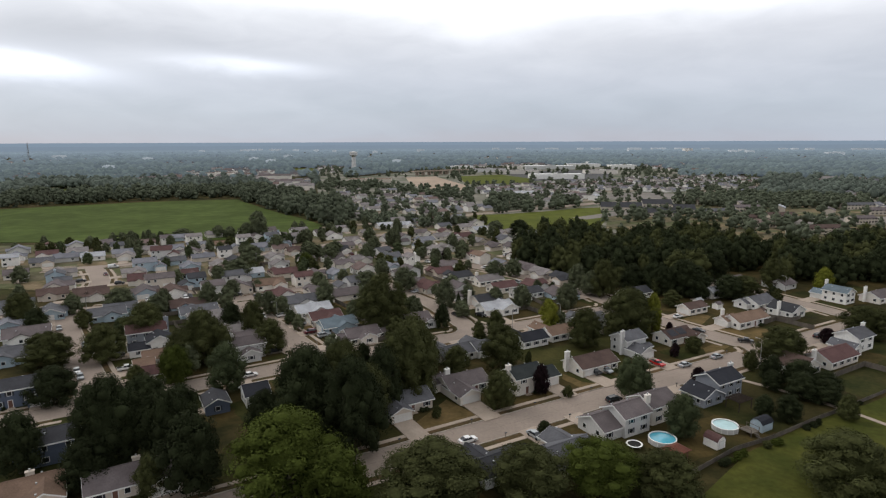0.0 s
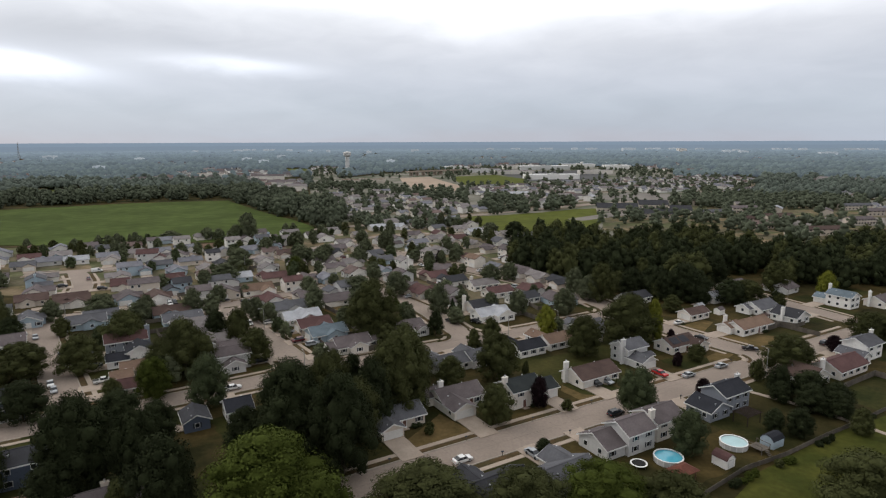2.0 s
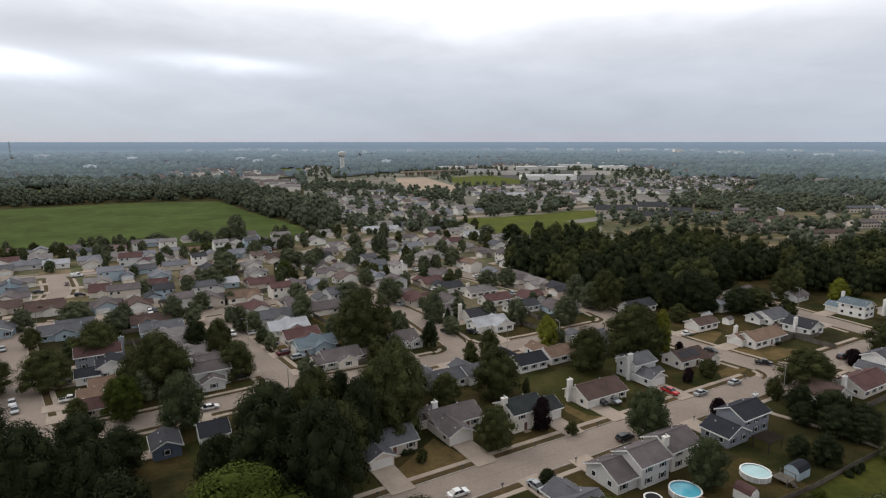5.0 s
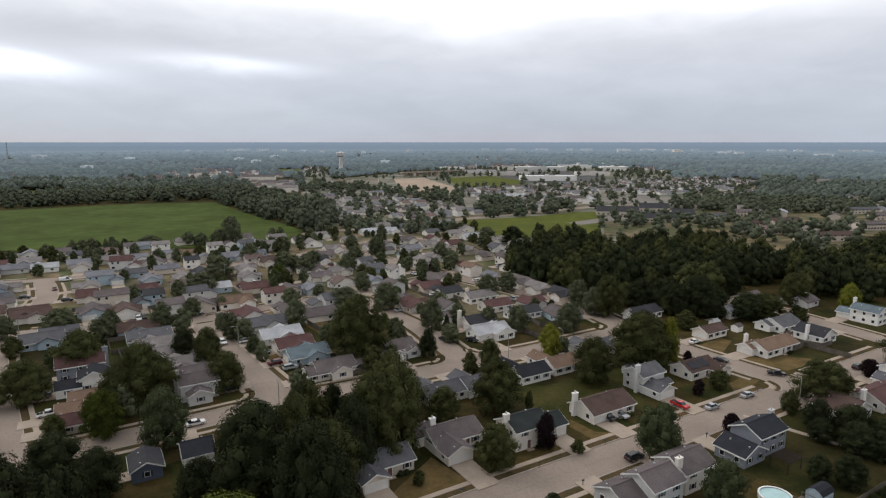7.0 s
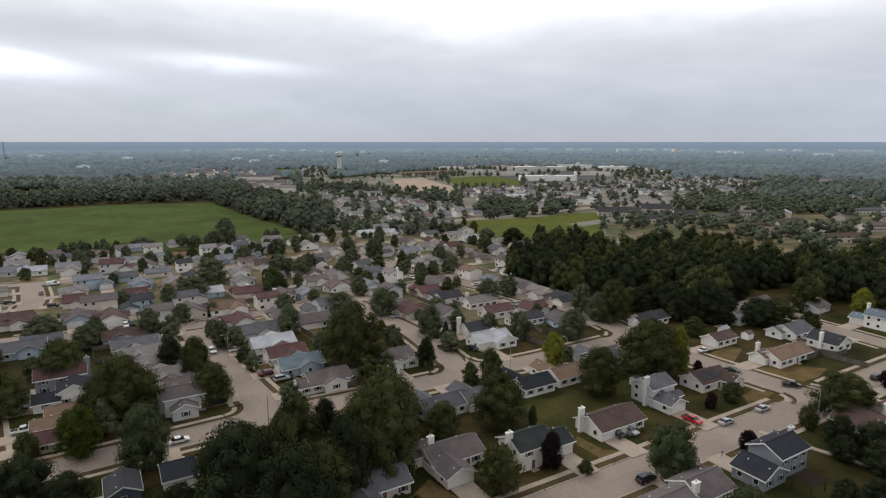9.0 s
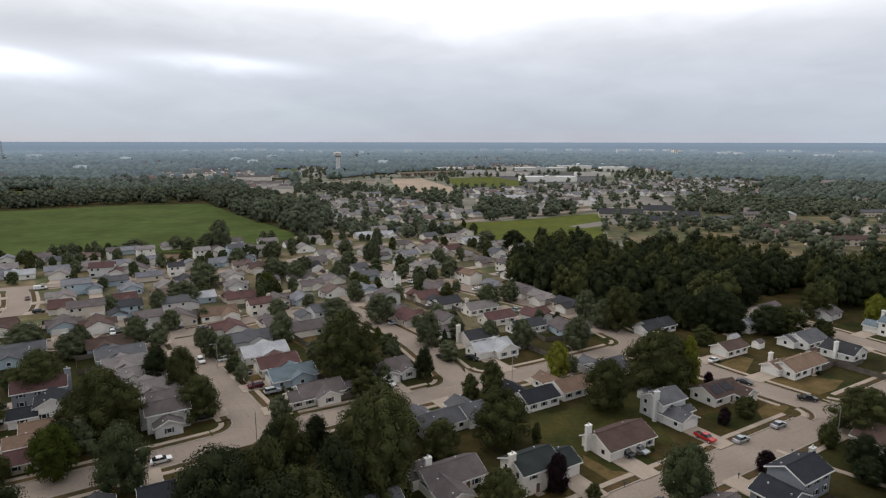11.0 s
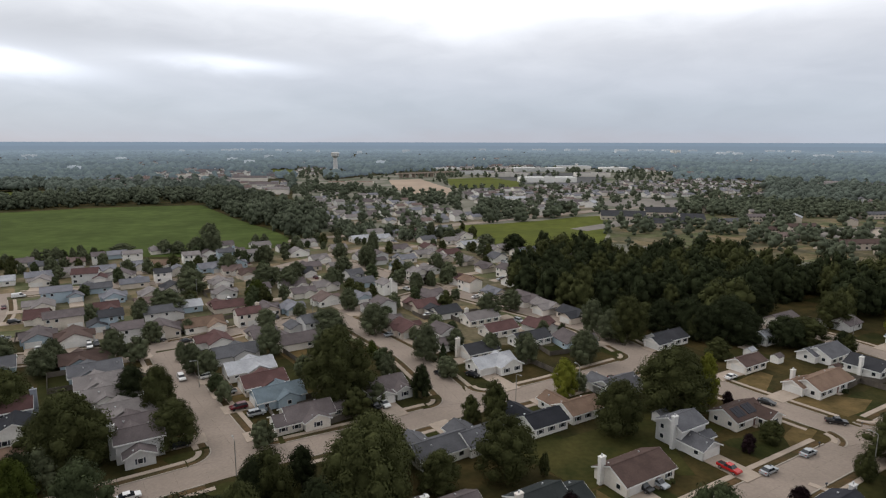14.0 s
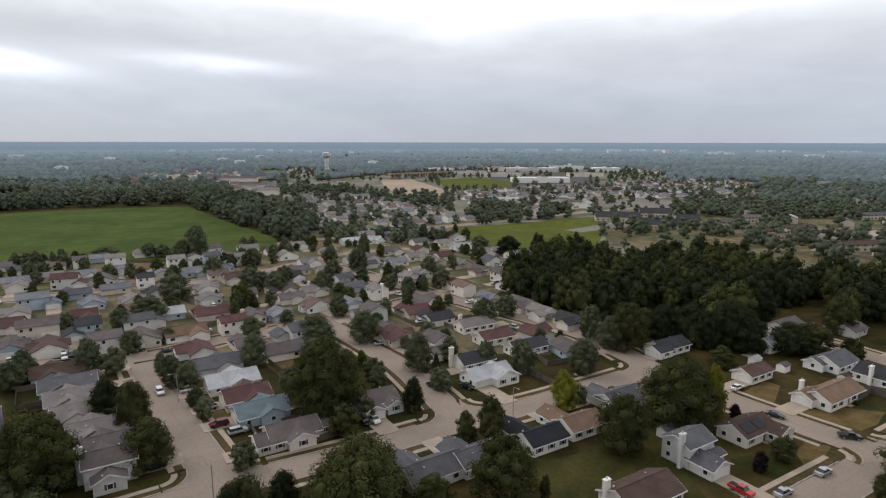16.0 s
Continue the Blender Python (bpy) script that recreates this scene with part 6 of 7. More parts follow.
def fence(words, h, *points, gap=2.4):
    """Upright boards on rails and posts, along a line."""
    thing = new("garden_fence")
    x0, y0 = points[0]
    thing.matrix_basis = pose(x0, y0, 0)
    tagged(thing, words, "fence")
    for (ax, ay), (bx, by) in zip(points, points[1:]):
        n = max(1, round(math.hypot(bx - ax, by - ay) / gap))
        a = math.atan2(by - ay, bx - ax)
        step_ = math.hypot(bx - ax, by - ay) / n
        for i in range(n):
            m = Matrix.Translation((ax - x0 + (bx - ax) * i / n, ay - y0 + (by - ay) * i / n, 0)) @ Matrix.Rotation(a, 4, "Z")
            part("panel", mesh_of(("fence_panel", h, round(step_, 1)), lambda: board_panel(step_, h)), fence_mat, thing, "", m)
            part("post", mesh_of(("fence_post", h), lambda: box(-0.06, 0.06, -0.06, 0.06, 0, h + 0.08)), fence_mat, thing, "", m)


GREY = "weathered grey wooden board fence"
fence(GREY, 1.2, (48.5, 115.5), (63.3, 126.6), (75.3, 132.6), (89.9, 141.6), (98.6, 146.6))
fence("low wire and post garden fence line", 1.1, (98.6, 146.6), (108.2, 152.4), (120.7, 159.9), (140, 171))
fence(GREY, 1.8, (-27.8, 202.2), (-20.5, 207.8), (-24.6, 214.5))
fence(GREY, 1.8, (-34.4, 213.9), (-26.2, 217.1), (-23.5, 222.5), (-18.6, 229.6))
fence(GREY, 1.8, (-54.9, 256.9), (-37.1, 233.8), (-30, 225))
fence(GREY, 1.8, (-43.9, 249.3), (-28.3, 229.7))
fence(GREY, 1.8, (17.6, 237.2), (29.8, 245.1), (36, 236))
fence("dark stained wooden board fence", 1.8, (119, 224), (126, 229), (134, 217))
fence(GREY, 1.8, (112, 170), (128, 180), (137, 166))
fence(GREY, 1.6, (125.5, 232.0), (131.6, 228.0), (137.0, 231.4))
fence(GREY, 1.8, (-110, 222), (-98, 205), (-84, 186))


def pergola(x, y, turn):
    thing = new("pergola")
    thing.matrix_basis = pose(x, y, 0, 0, 0, turn)
    tagged(thing, "dark brown wooden pergola over a patio", "pergola")
    for sx in (-1, 1):
        for sy in (-1, 1):
            part("post", mesh_of(("pergola_post",), lambda: box(-0.09, 0.09, -0.09, 0.09, 0, 2.5)), timber_mat, thing, "", Matrix.Translation((sx * 2.6, sy * 1.9, 0)))
    for sy in (-1, 1):
        part("beam", mesh_of(("pergola_beam",), lambda: box(-3.0, 3.0, -0.07, 0.07, 2.5, 2.72)), timber_mat, thing, "", Matrix.Translation((0, sy * 1.9, 0)))
    for i in range(13):
        part("rafter", mesh_of(("pergola_rafter",), lambda: box(-0.04, 0.04, -2.3, 2.3, 2.72, 2.88)), timber_mat, thing, "", Matrix.Translation((-2.8 + i * 0.467, 0, 0)))


pergola(74.8, 149.6, 31)
tagged(part("footpath", mesh_of(("footpath",), lambda: ribbon(curve_through([(78, 175), (86, 167), (94, 159), (101, 150), (107, 140), (114, 126), (119, 110)]), 1.5, 0.12, 0.3)), walk_mat), "narrow pale concrete footpath through the grass", "footpath", "", "structure")

bush_rng = random.Random(17)
for x, y in BUSHES:
    h = bush_rng.uniform(0.9, 1.7)
    tree(x, y, h, h * bush_rng.uniform(1.1, 1.5), bush_rng.choice(("mid", "dark", "dark")), "far")


# ---- the other lots along the streets ----
def inside(x, y, poly):
    hit = False
    for (ax, ay), (bx, by) in zip(poly, poly[1:] + poly[:1]):
        if (ay > y) != (by > y) and x < (bx - ax) * (y - ay) / (by - ay) + ax:
            hit = not hit
    return hit


fill_rng = random.Random(21)
STYLES = (ranch, ranch, ranch, ranch, deep, deep, deep, two)


def lot_free(x, y, gap):
    return not near_road(x, y, 6.5) and all(math.hypot(x - a, y - b) > gap for a, b, _ in FOOTPRINTS)


def plain_house(x, y, facing):
    fill_rng.choice(STYLES)(x, y, facing, fill_rng.choice(("taupe", "mist", "rose", "taupe", "slate", "ash", "maroon")), fill_rng.choice(("white", "cream", "white", "pale", "cream", "bluegrey")), L=fill_rng.choice((9.0, 10.5, 11.5)), W=fill_rng.choice((8.0, 9.0)), side=fill_rng.choice((1, -1)), detail=False)


for line, width in list(ROADS[:10]):
    for (ax, ay), (bx, by) in zip(line, line[1:]):
        n = max(1, int(math.hypot(bx - ax, by - ay) / 4))
        for i in range(n):
            px_, py_ = ax + (bx - ax) * i / n, ay + (by - ay) * i / n
            a = math.atan2(by - ay, bx - ax)
            for s in (-1, 1):
                d = width / 2 + 13
                x, y = px_ - math.sin(a) * d * s, py_ + math.cos(a) * d * s
                if (y > 262 or x < -135) and x < 60 and y > 150 and lot_free(x, y, 14.0):
                    plain_house(x, y, math.degrees(a) - 90 * s)
MIDDLE = [(-310, 385), (-235, 300), (-130, 268), (-60, 300), (0, 352), (38, 345), (40, 470), (15, 540), (-85, 505), (-150, 466), (-205, 432)]
c33, s33 = math.cos(radians(33)), math.sin(radians(33))
for j in range(12):
    for i in range(24):
        u, v = -80 + 16 * i, 250 + 27 * j
        x, y = u * c33 - v * s33, u * s33 + v * c33
        if inside(x, y, MIDDLE) and lot_free(x, y, 15.5):
            plain_house(x, y, -57 if j % 2 else 123)

# ---- board fences round the back gardens ----
for hx, hy, turn in [(q.matrix_basis.translation.x, q.matrix_basis.translation.y, q.matrix_basis.to_euler().z) for q in list(scene.collection.objects) if q.name.startswith("house") and q.parent is None]:
    if 195 < hy < 330 and -160 < hx < 60 and fill_rng.random() < 0.28:
        c, s = math.cos(turn), math.sin(turn)
        spots = [(hx + a * c - b * s, hy + a * s + b * c) for a, b in ((-7.2, 3), (-7.2, 12.5), (7.2, 12.5), (7.2, 3))]
        if not any(near_road(*q, 1.5) for q in spots):
            fence(GREY, 1.7, *spots, gap=6.4)

# ---- driveways ----
DRIVES = []
for gx, gy, facing, w in GARAGES:
    c, s = math.cos(radians(facing)), math.sin(radians(facing))
    d = 0.0
    while d < 16 and not near_road(gx + c * d, gy + s * d, -0.4):
        d += 0.5
    d = min(d, 9.0) if d >= 16 else d
    if d > 2:
        DRIVES.append((gx, gy, facing, w))
        tagged(part("driveway", mesh_of(("driveway", gx, gy), lambda: ribbon([(gx - c * 0.1, gy - s * 0.1), (gx + c * (d - 2.2), gy + s * (d - 2.2)), (gx + c * d, gy + s * d)], w, 0.19, 0.3)), walk_mat), "pale concrete driveway to a garage", "driveway", "", "structure")


car_rng = random.Random(31)
for gx, gy, facing, w in car_rng.sample(DRIVES[30:], min(66, len(DRIVES) - 30)):
    c, s = math.cos(radians(facing)), math.sin(radians(facing))
    if not near_road(gx + c * 4, gy + s * 4, 2.5):
        vehicle(car_rng.choice(("sedan", "suv", "suv", "pickup")), gx + c * 4 - s * 1.2, gy + s * 4 + c * 1.2, facing + 180 * car_rng.randrange(2), car_rng.choice(("white", "silver", "black", "black", "maroon", "silver")), True)


# ---- the wood, tree rows and scattered garden trees ----
def free(x, y, gap_house, gap_tree):
    if near_road(x, y, 1.0):
        return False
    return all(math.hypot(x - a, y - b) > r + gap_house for a, b, r in FOOTPRINTS) and all(math.hypot(x - a, y - b) > gap_tree * r for a, b, r in TREE_SPOTS)


MASSED = []


def scatter(poly, count, h0, h1, tones, grade, gap_tree=1.0, gap_house=1.0, spread=(0.7, 1.05)):
    xs, ys = [p[0] for p in poly], [p[1] for p in poly]
    done = tries = 0
    while done < count and tries < count * 30:
        tries += 1
        x, y = tree_rng.uniform(min(xs), max(xs)), tree_rng.uniform(min(ys), max(ys))
        if inside(x, y, poly) and free(x, y, gap_house, gap_tree):
            h = tree_rng.uniform(h0, h1)
            w, tone = h * tree_rng.uniform(*spread), tree_rng.choice(tones)
            if grade == "mass":
                MASSED.append((x, y, h, w, tone))
                TREE_SPOTS.append((x, y, w / 2))
            else:
                tree(x, y, h, w, tone, grade)
            done += 1


def massed_trees(name, label, clumps=18, leaves=16, size=0.115, core=(0.6, 0.82), leafage=None):
    """Trees that nobody could count, in one mesh with a material for each tone of leaf."""
    tones = sorted({t[4] for t in MASSED})
    kinds = []
    for i in range(5):
        v, f = crown_mesh(i + 40, clumps, leaves, size, False, (0.24, 0.44), core, (0.86, 1.06))
        kinds.append((np.array(v), f))
    verts, faces, slots = [], [], []
    n0 = 0
    for x, y, h, w, tone in MASSED:
        v, f = kinds[tree_rng.randrange(5)]
        a = tree_rng.uniform(0, 6.28)
        c, s = math.cos(a), math.sin(a)
        q = np.column_stack(((v[:, 0] * c - v[:, 1] * s) * w / 2 + x, (v[:, 0] * s + v[:, 1] * c) * w / 2 + y, v[:, 2] * h / 2))
        verts.append(q)
        faces += [tuple(i + n0 for i in face) for face in f]
        slots += [tones.index(tone)] * len(f)
        n0 += len(q)
    me = bpy.data.meshes.new(name)
    me.from_pydata(np.concatenate(verts).tolist(), [], faces)
    for t in tones:
        me.materials.append(leafage or leaf_mat[t])
    me.polygons.foreach_set("material_index", slots)
    me.polygons.foreach_set("use_smooth", [True] * len(me.polygons))
    tagged(new(name, me), label, "woods", "", "stuff")
    MASSED.clear()


WOOD = [(37, 372), (36, 332), (49, 318), (60, 296), (84, 303), (105, 306), (102, 288), (119, 285), (141, 320), (172, 324), (165, 296), (197, 301), (232, 347), (191, 356), (177, 356), (164, 364), (168, 394), (160, 412), (125, 398), (92, 393), (85, 435), (69, 442), (62, 426), (78, 399), (60, 388)]
scatter(WOOD, 150, 12, 20, ("mid", "dark", "dark", "mid", "dark"), "mass", 1.34, 0.5, (0.62, 0.88))
scatter(WOOD, 110, 8, 11.5, ("mid", "dark", "dark", "dark"), "mass", 0.72, 0.5, (0.62, 0.9))
WOOD_EAST = [(166, 296), (186, 286), (206, 278), (228, 266), (287, 253), (417, 342), (344, 377), (272, 395), (200, 330)]
scatter(WOOD_EAST, 150, 13, 19, ("mid", "dark", "dark", "dark"), "mass", 0.8, 1.0, (0.65, 0.95))
massed_trees("woodland", "dense dark green summer woodland behind the houses", 15, 50, 0.074)
HEDGEROW = [(-274, 751), (-188, 612), (-129, 528), (-105, 484), (-84, 499), (-106, 582), (-152, 674), (-223, 776), (-307, 858)]
scatter(HEDGEROW, 130, 13, 20, ("mid", "dark", "mid"), "mass", 0.7, 1.0, (0.65, 0.9))
FIELD_EDGE = [(-276, 757), (-303, 763), (-379, 727), (-441, 684), (-513, 638), (-592, 727), (-505, 776), (-431, 818), (-344, 857), (-307, 858)]
scatter(FIELD_EDGE, 150, 11, 18, ("mid", "dark", "blue"), "mass", 0.75, 1.0, (0.75, 1.05))
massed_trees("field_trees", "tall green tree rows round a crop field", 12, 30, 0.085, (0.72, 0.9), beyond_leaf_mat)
scatter([(-100, 140), (-20, 185), (60, 235), (60, 300), (0, 380), (-100, 400), (-240, 390), (-230, 300), (-170, 200)], 64, 5, 9, ("soft", "mid", "soft", "blue"), "far", 1.0, 0.5)
scatter([(-120, 400), (-60, 420), (40, 380), (40, 480), (20, 560), (-90, 500), (-130, 460)], 40, 5, 9, ("soft", "blue", "soft", "mid"), "far", 1.0, 0.5)
scatter([(-300, 380), (-200, 330), (-120, 380), (-120, 480), (-200, 440)], 32, 5, 9, ("soft", "blue", "soft", "mid"), "far", 1.0, 0.5)

# ---- houses of the estates further off ----
far_rng = random.Random(9)


def far_wall(L, W, h):
    return merge(gable_wall(L, W, h, W * 0.22), turned(moved(gable_wall(W / 2 + 3, 6, 2.7, 1.3), -(W / 2 + 3) / 2, L / 2 - 4)))


def far_roof(L, W, h):
    return merge(gable_roof(L, W, h, W * 0.22), turned(moved(gable_roof(W / 2 + 3, 6, 2.7, 1.3), -(W / 2 + 3) / 2, L / 2 - 4)))


ROWS_OFF = []
far_streets = []
CROP_LAND = [(-337, 416), (-252, 415), (-234, 418), (-193, 428), (-149, 428), (-124, 446), (-107, 471), (-113, 504), (-137, 543), (-186, 608), (-271, 739), (-370, 710), (-430, 670), (-518, 610)]
SMALL_MEADOW = [(-629, 909), (-566, 928), (-501, 833), (-486, 776), (-522, 763)]
GRASS_LOT = [(16, 575), (51, 585), (94, 608), (132, 636), (161, 645), (151, 581), (119, 492), (98, 438), (67, 426), (58, 439), (40, 470), (14, 506)]
PASTURE = [(4, 1235), (96, 1293), (143, 1169), (127, 1006), (72, 983), (21, 1005)]
EARTH_SITE = [(-190, 1140), (-137, 1180), (-40, 1240), (20, 975), (6, 862), (-31, 866), (-71, 986), (-150, 1040)]
PALE_FIELD = [(-453, 1635), (-381, 1636), (-306, 1328), (-347, 1287)]
STORE_LAND = [(108, 1448), (382, 1504), (296, 1140), (127, 1081)]
TOWN = [(-191, 834), (-388, 1669), (-307, 1671), (-217, 1198), (-98, 1444), (141, 1681), (507, 1689), (521, 1406), (441, 1172), (605, 1174), (383, 764), (504, 727), (693, 704), (332, 367), (244, 367), (42, 397), (-83, 494), (-110, 582)]
WEST_FLATS = [(-428, 1230), (-299, 1232), (-195, 850), (-251, 866)]
NEAR_ESTATE = [(-320, 380), (-100, 500), (44, 470), (84, 478), (200, 280), (200, 100), (-300, 60), (-330, 250)]
TOWER_LAND = [(-300, 1620), (-240, 1620), (-200, 1350), (-260, 1350)]
OPEN_LAND = [CROP_LAND, SMALL_MEADOW, GRASS_LOT, PASTURE, EARTH_SITE, PALE_FIELD, STORE_LAND, TOWN, WEST_FLATS, WOOD, WOOD_EAST, HEDGEROW, FIELD_EDGE, NEAR_ESTATE, TOWER_LAND]


def clearing(x, y):
    """Above about 0.2 in the gaps of the far woods."""
    return noise.noise((x * 0.0030, y * 0.0045, 3.0)) + 0.35 * noise.noise((x * 0.011, y * 0.014, 8.0))



def far_house(x, y, turn, roof, wall, L, W, h, single):
    FOOTPRINTS.append((x, y, L * 0.6))
    c, s = math.cos(radians(turn)), math.sin(radians(turn))
    gx, y0, y1 = -(L / 2 - 4), -(W / 2 + 3), -(W / 2 + 12)
    far_streets.append(ribbon([(x + gx * c - y0 * s, y + gx * s + y0 * c), (x + gx * c - y1 * s, y + gx * s + y1 * c)], 5.4, 0.08))
    if not single:
        ROWS_OFF.append((x, y, turn, roof, wall, L, W, h))
        return
    thing = new("house")
    thing.matrix_basis = pose(x, y, 0, 0, 0, turn)
    tagged(thing, f"distant {WALL_WORDS[wall]} sided house with a {ROOF_WORDS[roof]}", "house", "distant houses")
    part("wall", mesh_of(("far_wall", L, W, h), lambda: far_wall(L, W, h)), wall_mat[wall], thing)
    part("roof", mesh_of(("far_roof", L, W, h), lambda: far_roof(L, W, h)), roof_mat[roof], thing)
    part("garage_door", mesh_of(("far_door",), lambda: box(-2.4, 2.4, -0.06, 0.04, 0, 2.2)), door_mat, thing, "", Matrix.Translation((-(L / 2 - 4), -(W / 2 + 3), 0)))


def houses_beyond():
    """The countless houses further off, in one mesh."""
    names = sorted({("r", q[3]) for q in ROWS_OFF} | {("w", q[4]) for q in ROWS_OFF})
    verts, faces, slots = [], [], []
    for x, y, turn, roof, wall, L, W, h in ROWS_OFF:
        c, s = math.cos(radians(turn)), math.sin(radians(turn))
        for (v, f), name in ((far_wall(L, W, h), ("w", wall)), (far_roof(L, W, h), ("r", roof))):
            n0 = len(verts)
            verts += [(a * c - b * s + x, a * s + b * c + y, z) for a, b, z in v]
            faces += [tuple(i + n0 for i in face) for face in f]
            slots += [names.index(name)] * len(f)
    me = bpy.data.meshes.new("distant_houses")
    me.from_pydata(verts, [], faces)
    for kind, k in names:
        me.materials.append(roof_mat[k] if kind == "r" else wall_mat[k])
    me.polygons.foreach_set("material_index", slots)
    tagged(new("distant_houses", me), "rows of distant pale houses with grey-brown roofs", "houses", "", "stuff")


def estate(poly, ux, row_gap, house_gap, seed_share=1.0, single=False):
    """Rows of houses on both sides of streets, over a piece of land."""
    c, s = math.cos(radians(ux)), math.sin(radians(ux))
    us = [x * c + y * s for x, y in poly]
    vs = [-x * s + y * c for x, y in poly]
    v, k = min(vs), 0
    while v < max(vs):
        u = min(us) + far_rng.uniform(0, house_gap)
        while u < max(us):
            x, y = u * c - v * s, u * s + v * c
            if inside(x, y, poly) and far_rng.random() < seed_share and not near_road(x, y, 8):
                L = far_rng.choice((10, 12, 13))
                far_house(x, y, ux + (180 if k % 2 else 0) + far_rng.uniform(-4, 4), far_rng.choice(("ash", "mist", "taupe", "mist", "rose", "ash", "ash", "taupe")), far_rng.choice(("white", "white", "cream", "pale", "cream")), L, 9, far_rng.choice((2.6, 2.6, 2.6, 5.0)), single)
            u += house_gap * far_rng.uniform(0.9, 1.2)
        gap = row_gap * (0.62 if k % 2 else 1.38)
        if k % 2 == 0:
            line = [(u_ * c - (v + gap / 2) * s, u_ * s + (v + gap / 2) * c) for u_ in np.arange(min(us), max(us), 8.0)]
            line = [q for q in line if inside(*q, poly)]
            if len(line) > 3:
                far_streets.append(ribbon([line[0], line[-1]], 9.0, 0.05))
        v += gap
        k += 1


estate([(-144, 763), (-128, 892), (-177, 834), (-107, 582), (-85, 549), (-63, 597), (-12, 555), (30, 568), (41, 612), (-4, 705), (-46, 804), (-91, 834)], 33, 30, 17, 0.95, True)
estate([(-60, 500), (-95, 540), (-20, 560), (20, 540), (10, 490)], 33, 32, 19, 0.7, True)
estate([(68, 834), (163, 805), (177, 704), (134, 645), (86, 620), (40, 739)], 33, 34, 20, 0.6, True)
estate([(177, 835), (196, 797), (223, 859), (319, 835), (332, 791), (398, 791), (577, 1113), (498, 1206), (337, 1140), (217, 1055), (113, 962), (51, 921), (53, 834)], 30, 29, 16, 0.97)
estate([(26, 893), (51, 921), (75, 834), (160, 790), (171, 704), (83, 727), (43, 777)], 30, 30, 17, 0.8)
estate([(-428, 1230), (-282, 1165), (-207, 883), (-239, 850), (-305, 959)], 20, 34, 22, 0.6)
estate([(-388, 1669), (-307, 1671), (-246, 1350), (-311, 1349)], 20, 40, 24, 0.8)
estate([(560, 1000), (700, 1120), (1000, 1400), (700, 1400)], 30, 40, 26, 0.5)
estate([(420, 640), (520, 720), (640, 760), (560, 640), (440, 560)], 30, 36, 26, 0.5)
for _ in range(3800):
    r, a = 900 * math.exp(far_rng.uniform(0, 1.15)), far_rng.uniform(-0.7, 0.7)
    x, y = r * math.sin(a), r * math.cos(a)
    if clearing(x, y) > 0.12 and not any(inside(x, y, q) for q in OPEN_LAND) and all(abs(x - q[0]) + abs(y - q[1]) > 24 for q in FOOTPRINTS[-60:]):
        k = far_rng.choice((1.0, 1.0, 1.3, 2.2))
        far_house(x, y, far_rng.uniform(0, 360), far_rng.choice(("ash", "taupe", "taupe", "rose", "slate")), far_rng.choice(("white", "cream", "pale")), 12 * k, 9 * k, far_rng.choice((3.0, 5.0)), False)
houses_beyond()
sheet("town_ground", TOWN, 0.003, town_ground_mat, "pale grass and paved yards of the distant town", "ground")
tagged(part("road_beyond", mesh_of(("road_beyond",), lambda: merge(*far_streets)), road_mat), "pale streets of the distant estates", "road", "", "structure")


# ---- flats, shops and other large distant buildings ----
def long_building(name, label, x, y, turn, L, W, h, roof, wall, flat=False, windows=0):
    thing = new(name)
    thing.matrix_basis = pose(x, y, 0, 0, 0, turn)
    tagged(thing, label, "building")
    FOOTPRINTS.append((x, y, L * 0.5))
    if flat:
        part("wall", mesh_of(("flat_wall", L, W, h), lambda: merge(box(-L / 2, L / 2, -W / 2, W / 2, 0, h), box(-L * 0.1, L * 0.1, -W / 2 - 2, -W / 2, 0, h + 2))), wall_mat[wall], thing)
        part("roof", mesh_of(("flat_roof", L, W, h), lambda: merge(box(-L / 2 + 0.5, L / 2 - 0.5, -W / 2 + 0.5, W / 2 - 0.5, h, h + 0.3), box(-4, 2, -3, 3, h + 0.3, h + 2.2))), roof_mat[roof], thing)
    else:
        part("wall", mesh_of(("long_wall", L, W, h), lambda: gable_wall(L, W, h, W * 0.2)), wall_mat[wall], thing)
        part("roof", mesh_of(("long_roof", L, W, h), lambda: gable_roof(L, W, h, W * 0.2)), roof_mat[roof], thing)
    for i in range(windows):
        for z in (1.5, 4.3):
            if z < h:
                wx = -L / 2 + L * (i + 0.5) / windows
                part("window", mesh_of(("far_window",), lambda: box(-0.8, 0.8, -0.05, 0.02, -0.6, 0.6)), glass_mat, thing, "", Matrix.Translation((wx, -W / 2, z)))


FLATS = "two-storey cream block of flats with a brown roof"
for x, y, turn, L, roof in ((278, 673, 12, 22, 'brown'), (293, 607, 5, 26, 'taupe'), (251, 574, 14, 34, 'slate'), (255, 523, 14, 27, 'brown'), (249, 492, 14, 24, 'rose'), (292, 541, 10, 27, 'brown'), (277, 459, 8, 45, 'brown'), (298, 437, 8, 36, 'brown'), (324, 603, 60, 18, 'silver'), (359, 580, 60, 15, 'taupe'), (417, 627, 8, 32, 'slate'), (316, 645, 0, 28, 'ash'), (302, 673, 10, 23, 'taupe'), (410, 580, 8, 34, 'taupe'), (348, 517, 8, 22, 'taupe')):
    long_building("apartment_block", FLATS, x, y, turn, L, 10.5, 4.4, roof, "tan", False, 8)
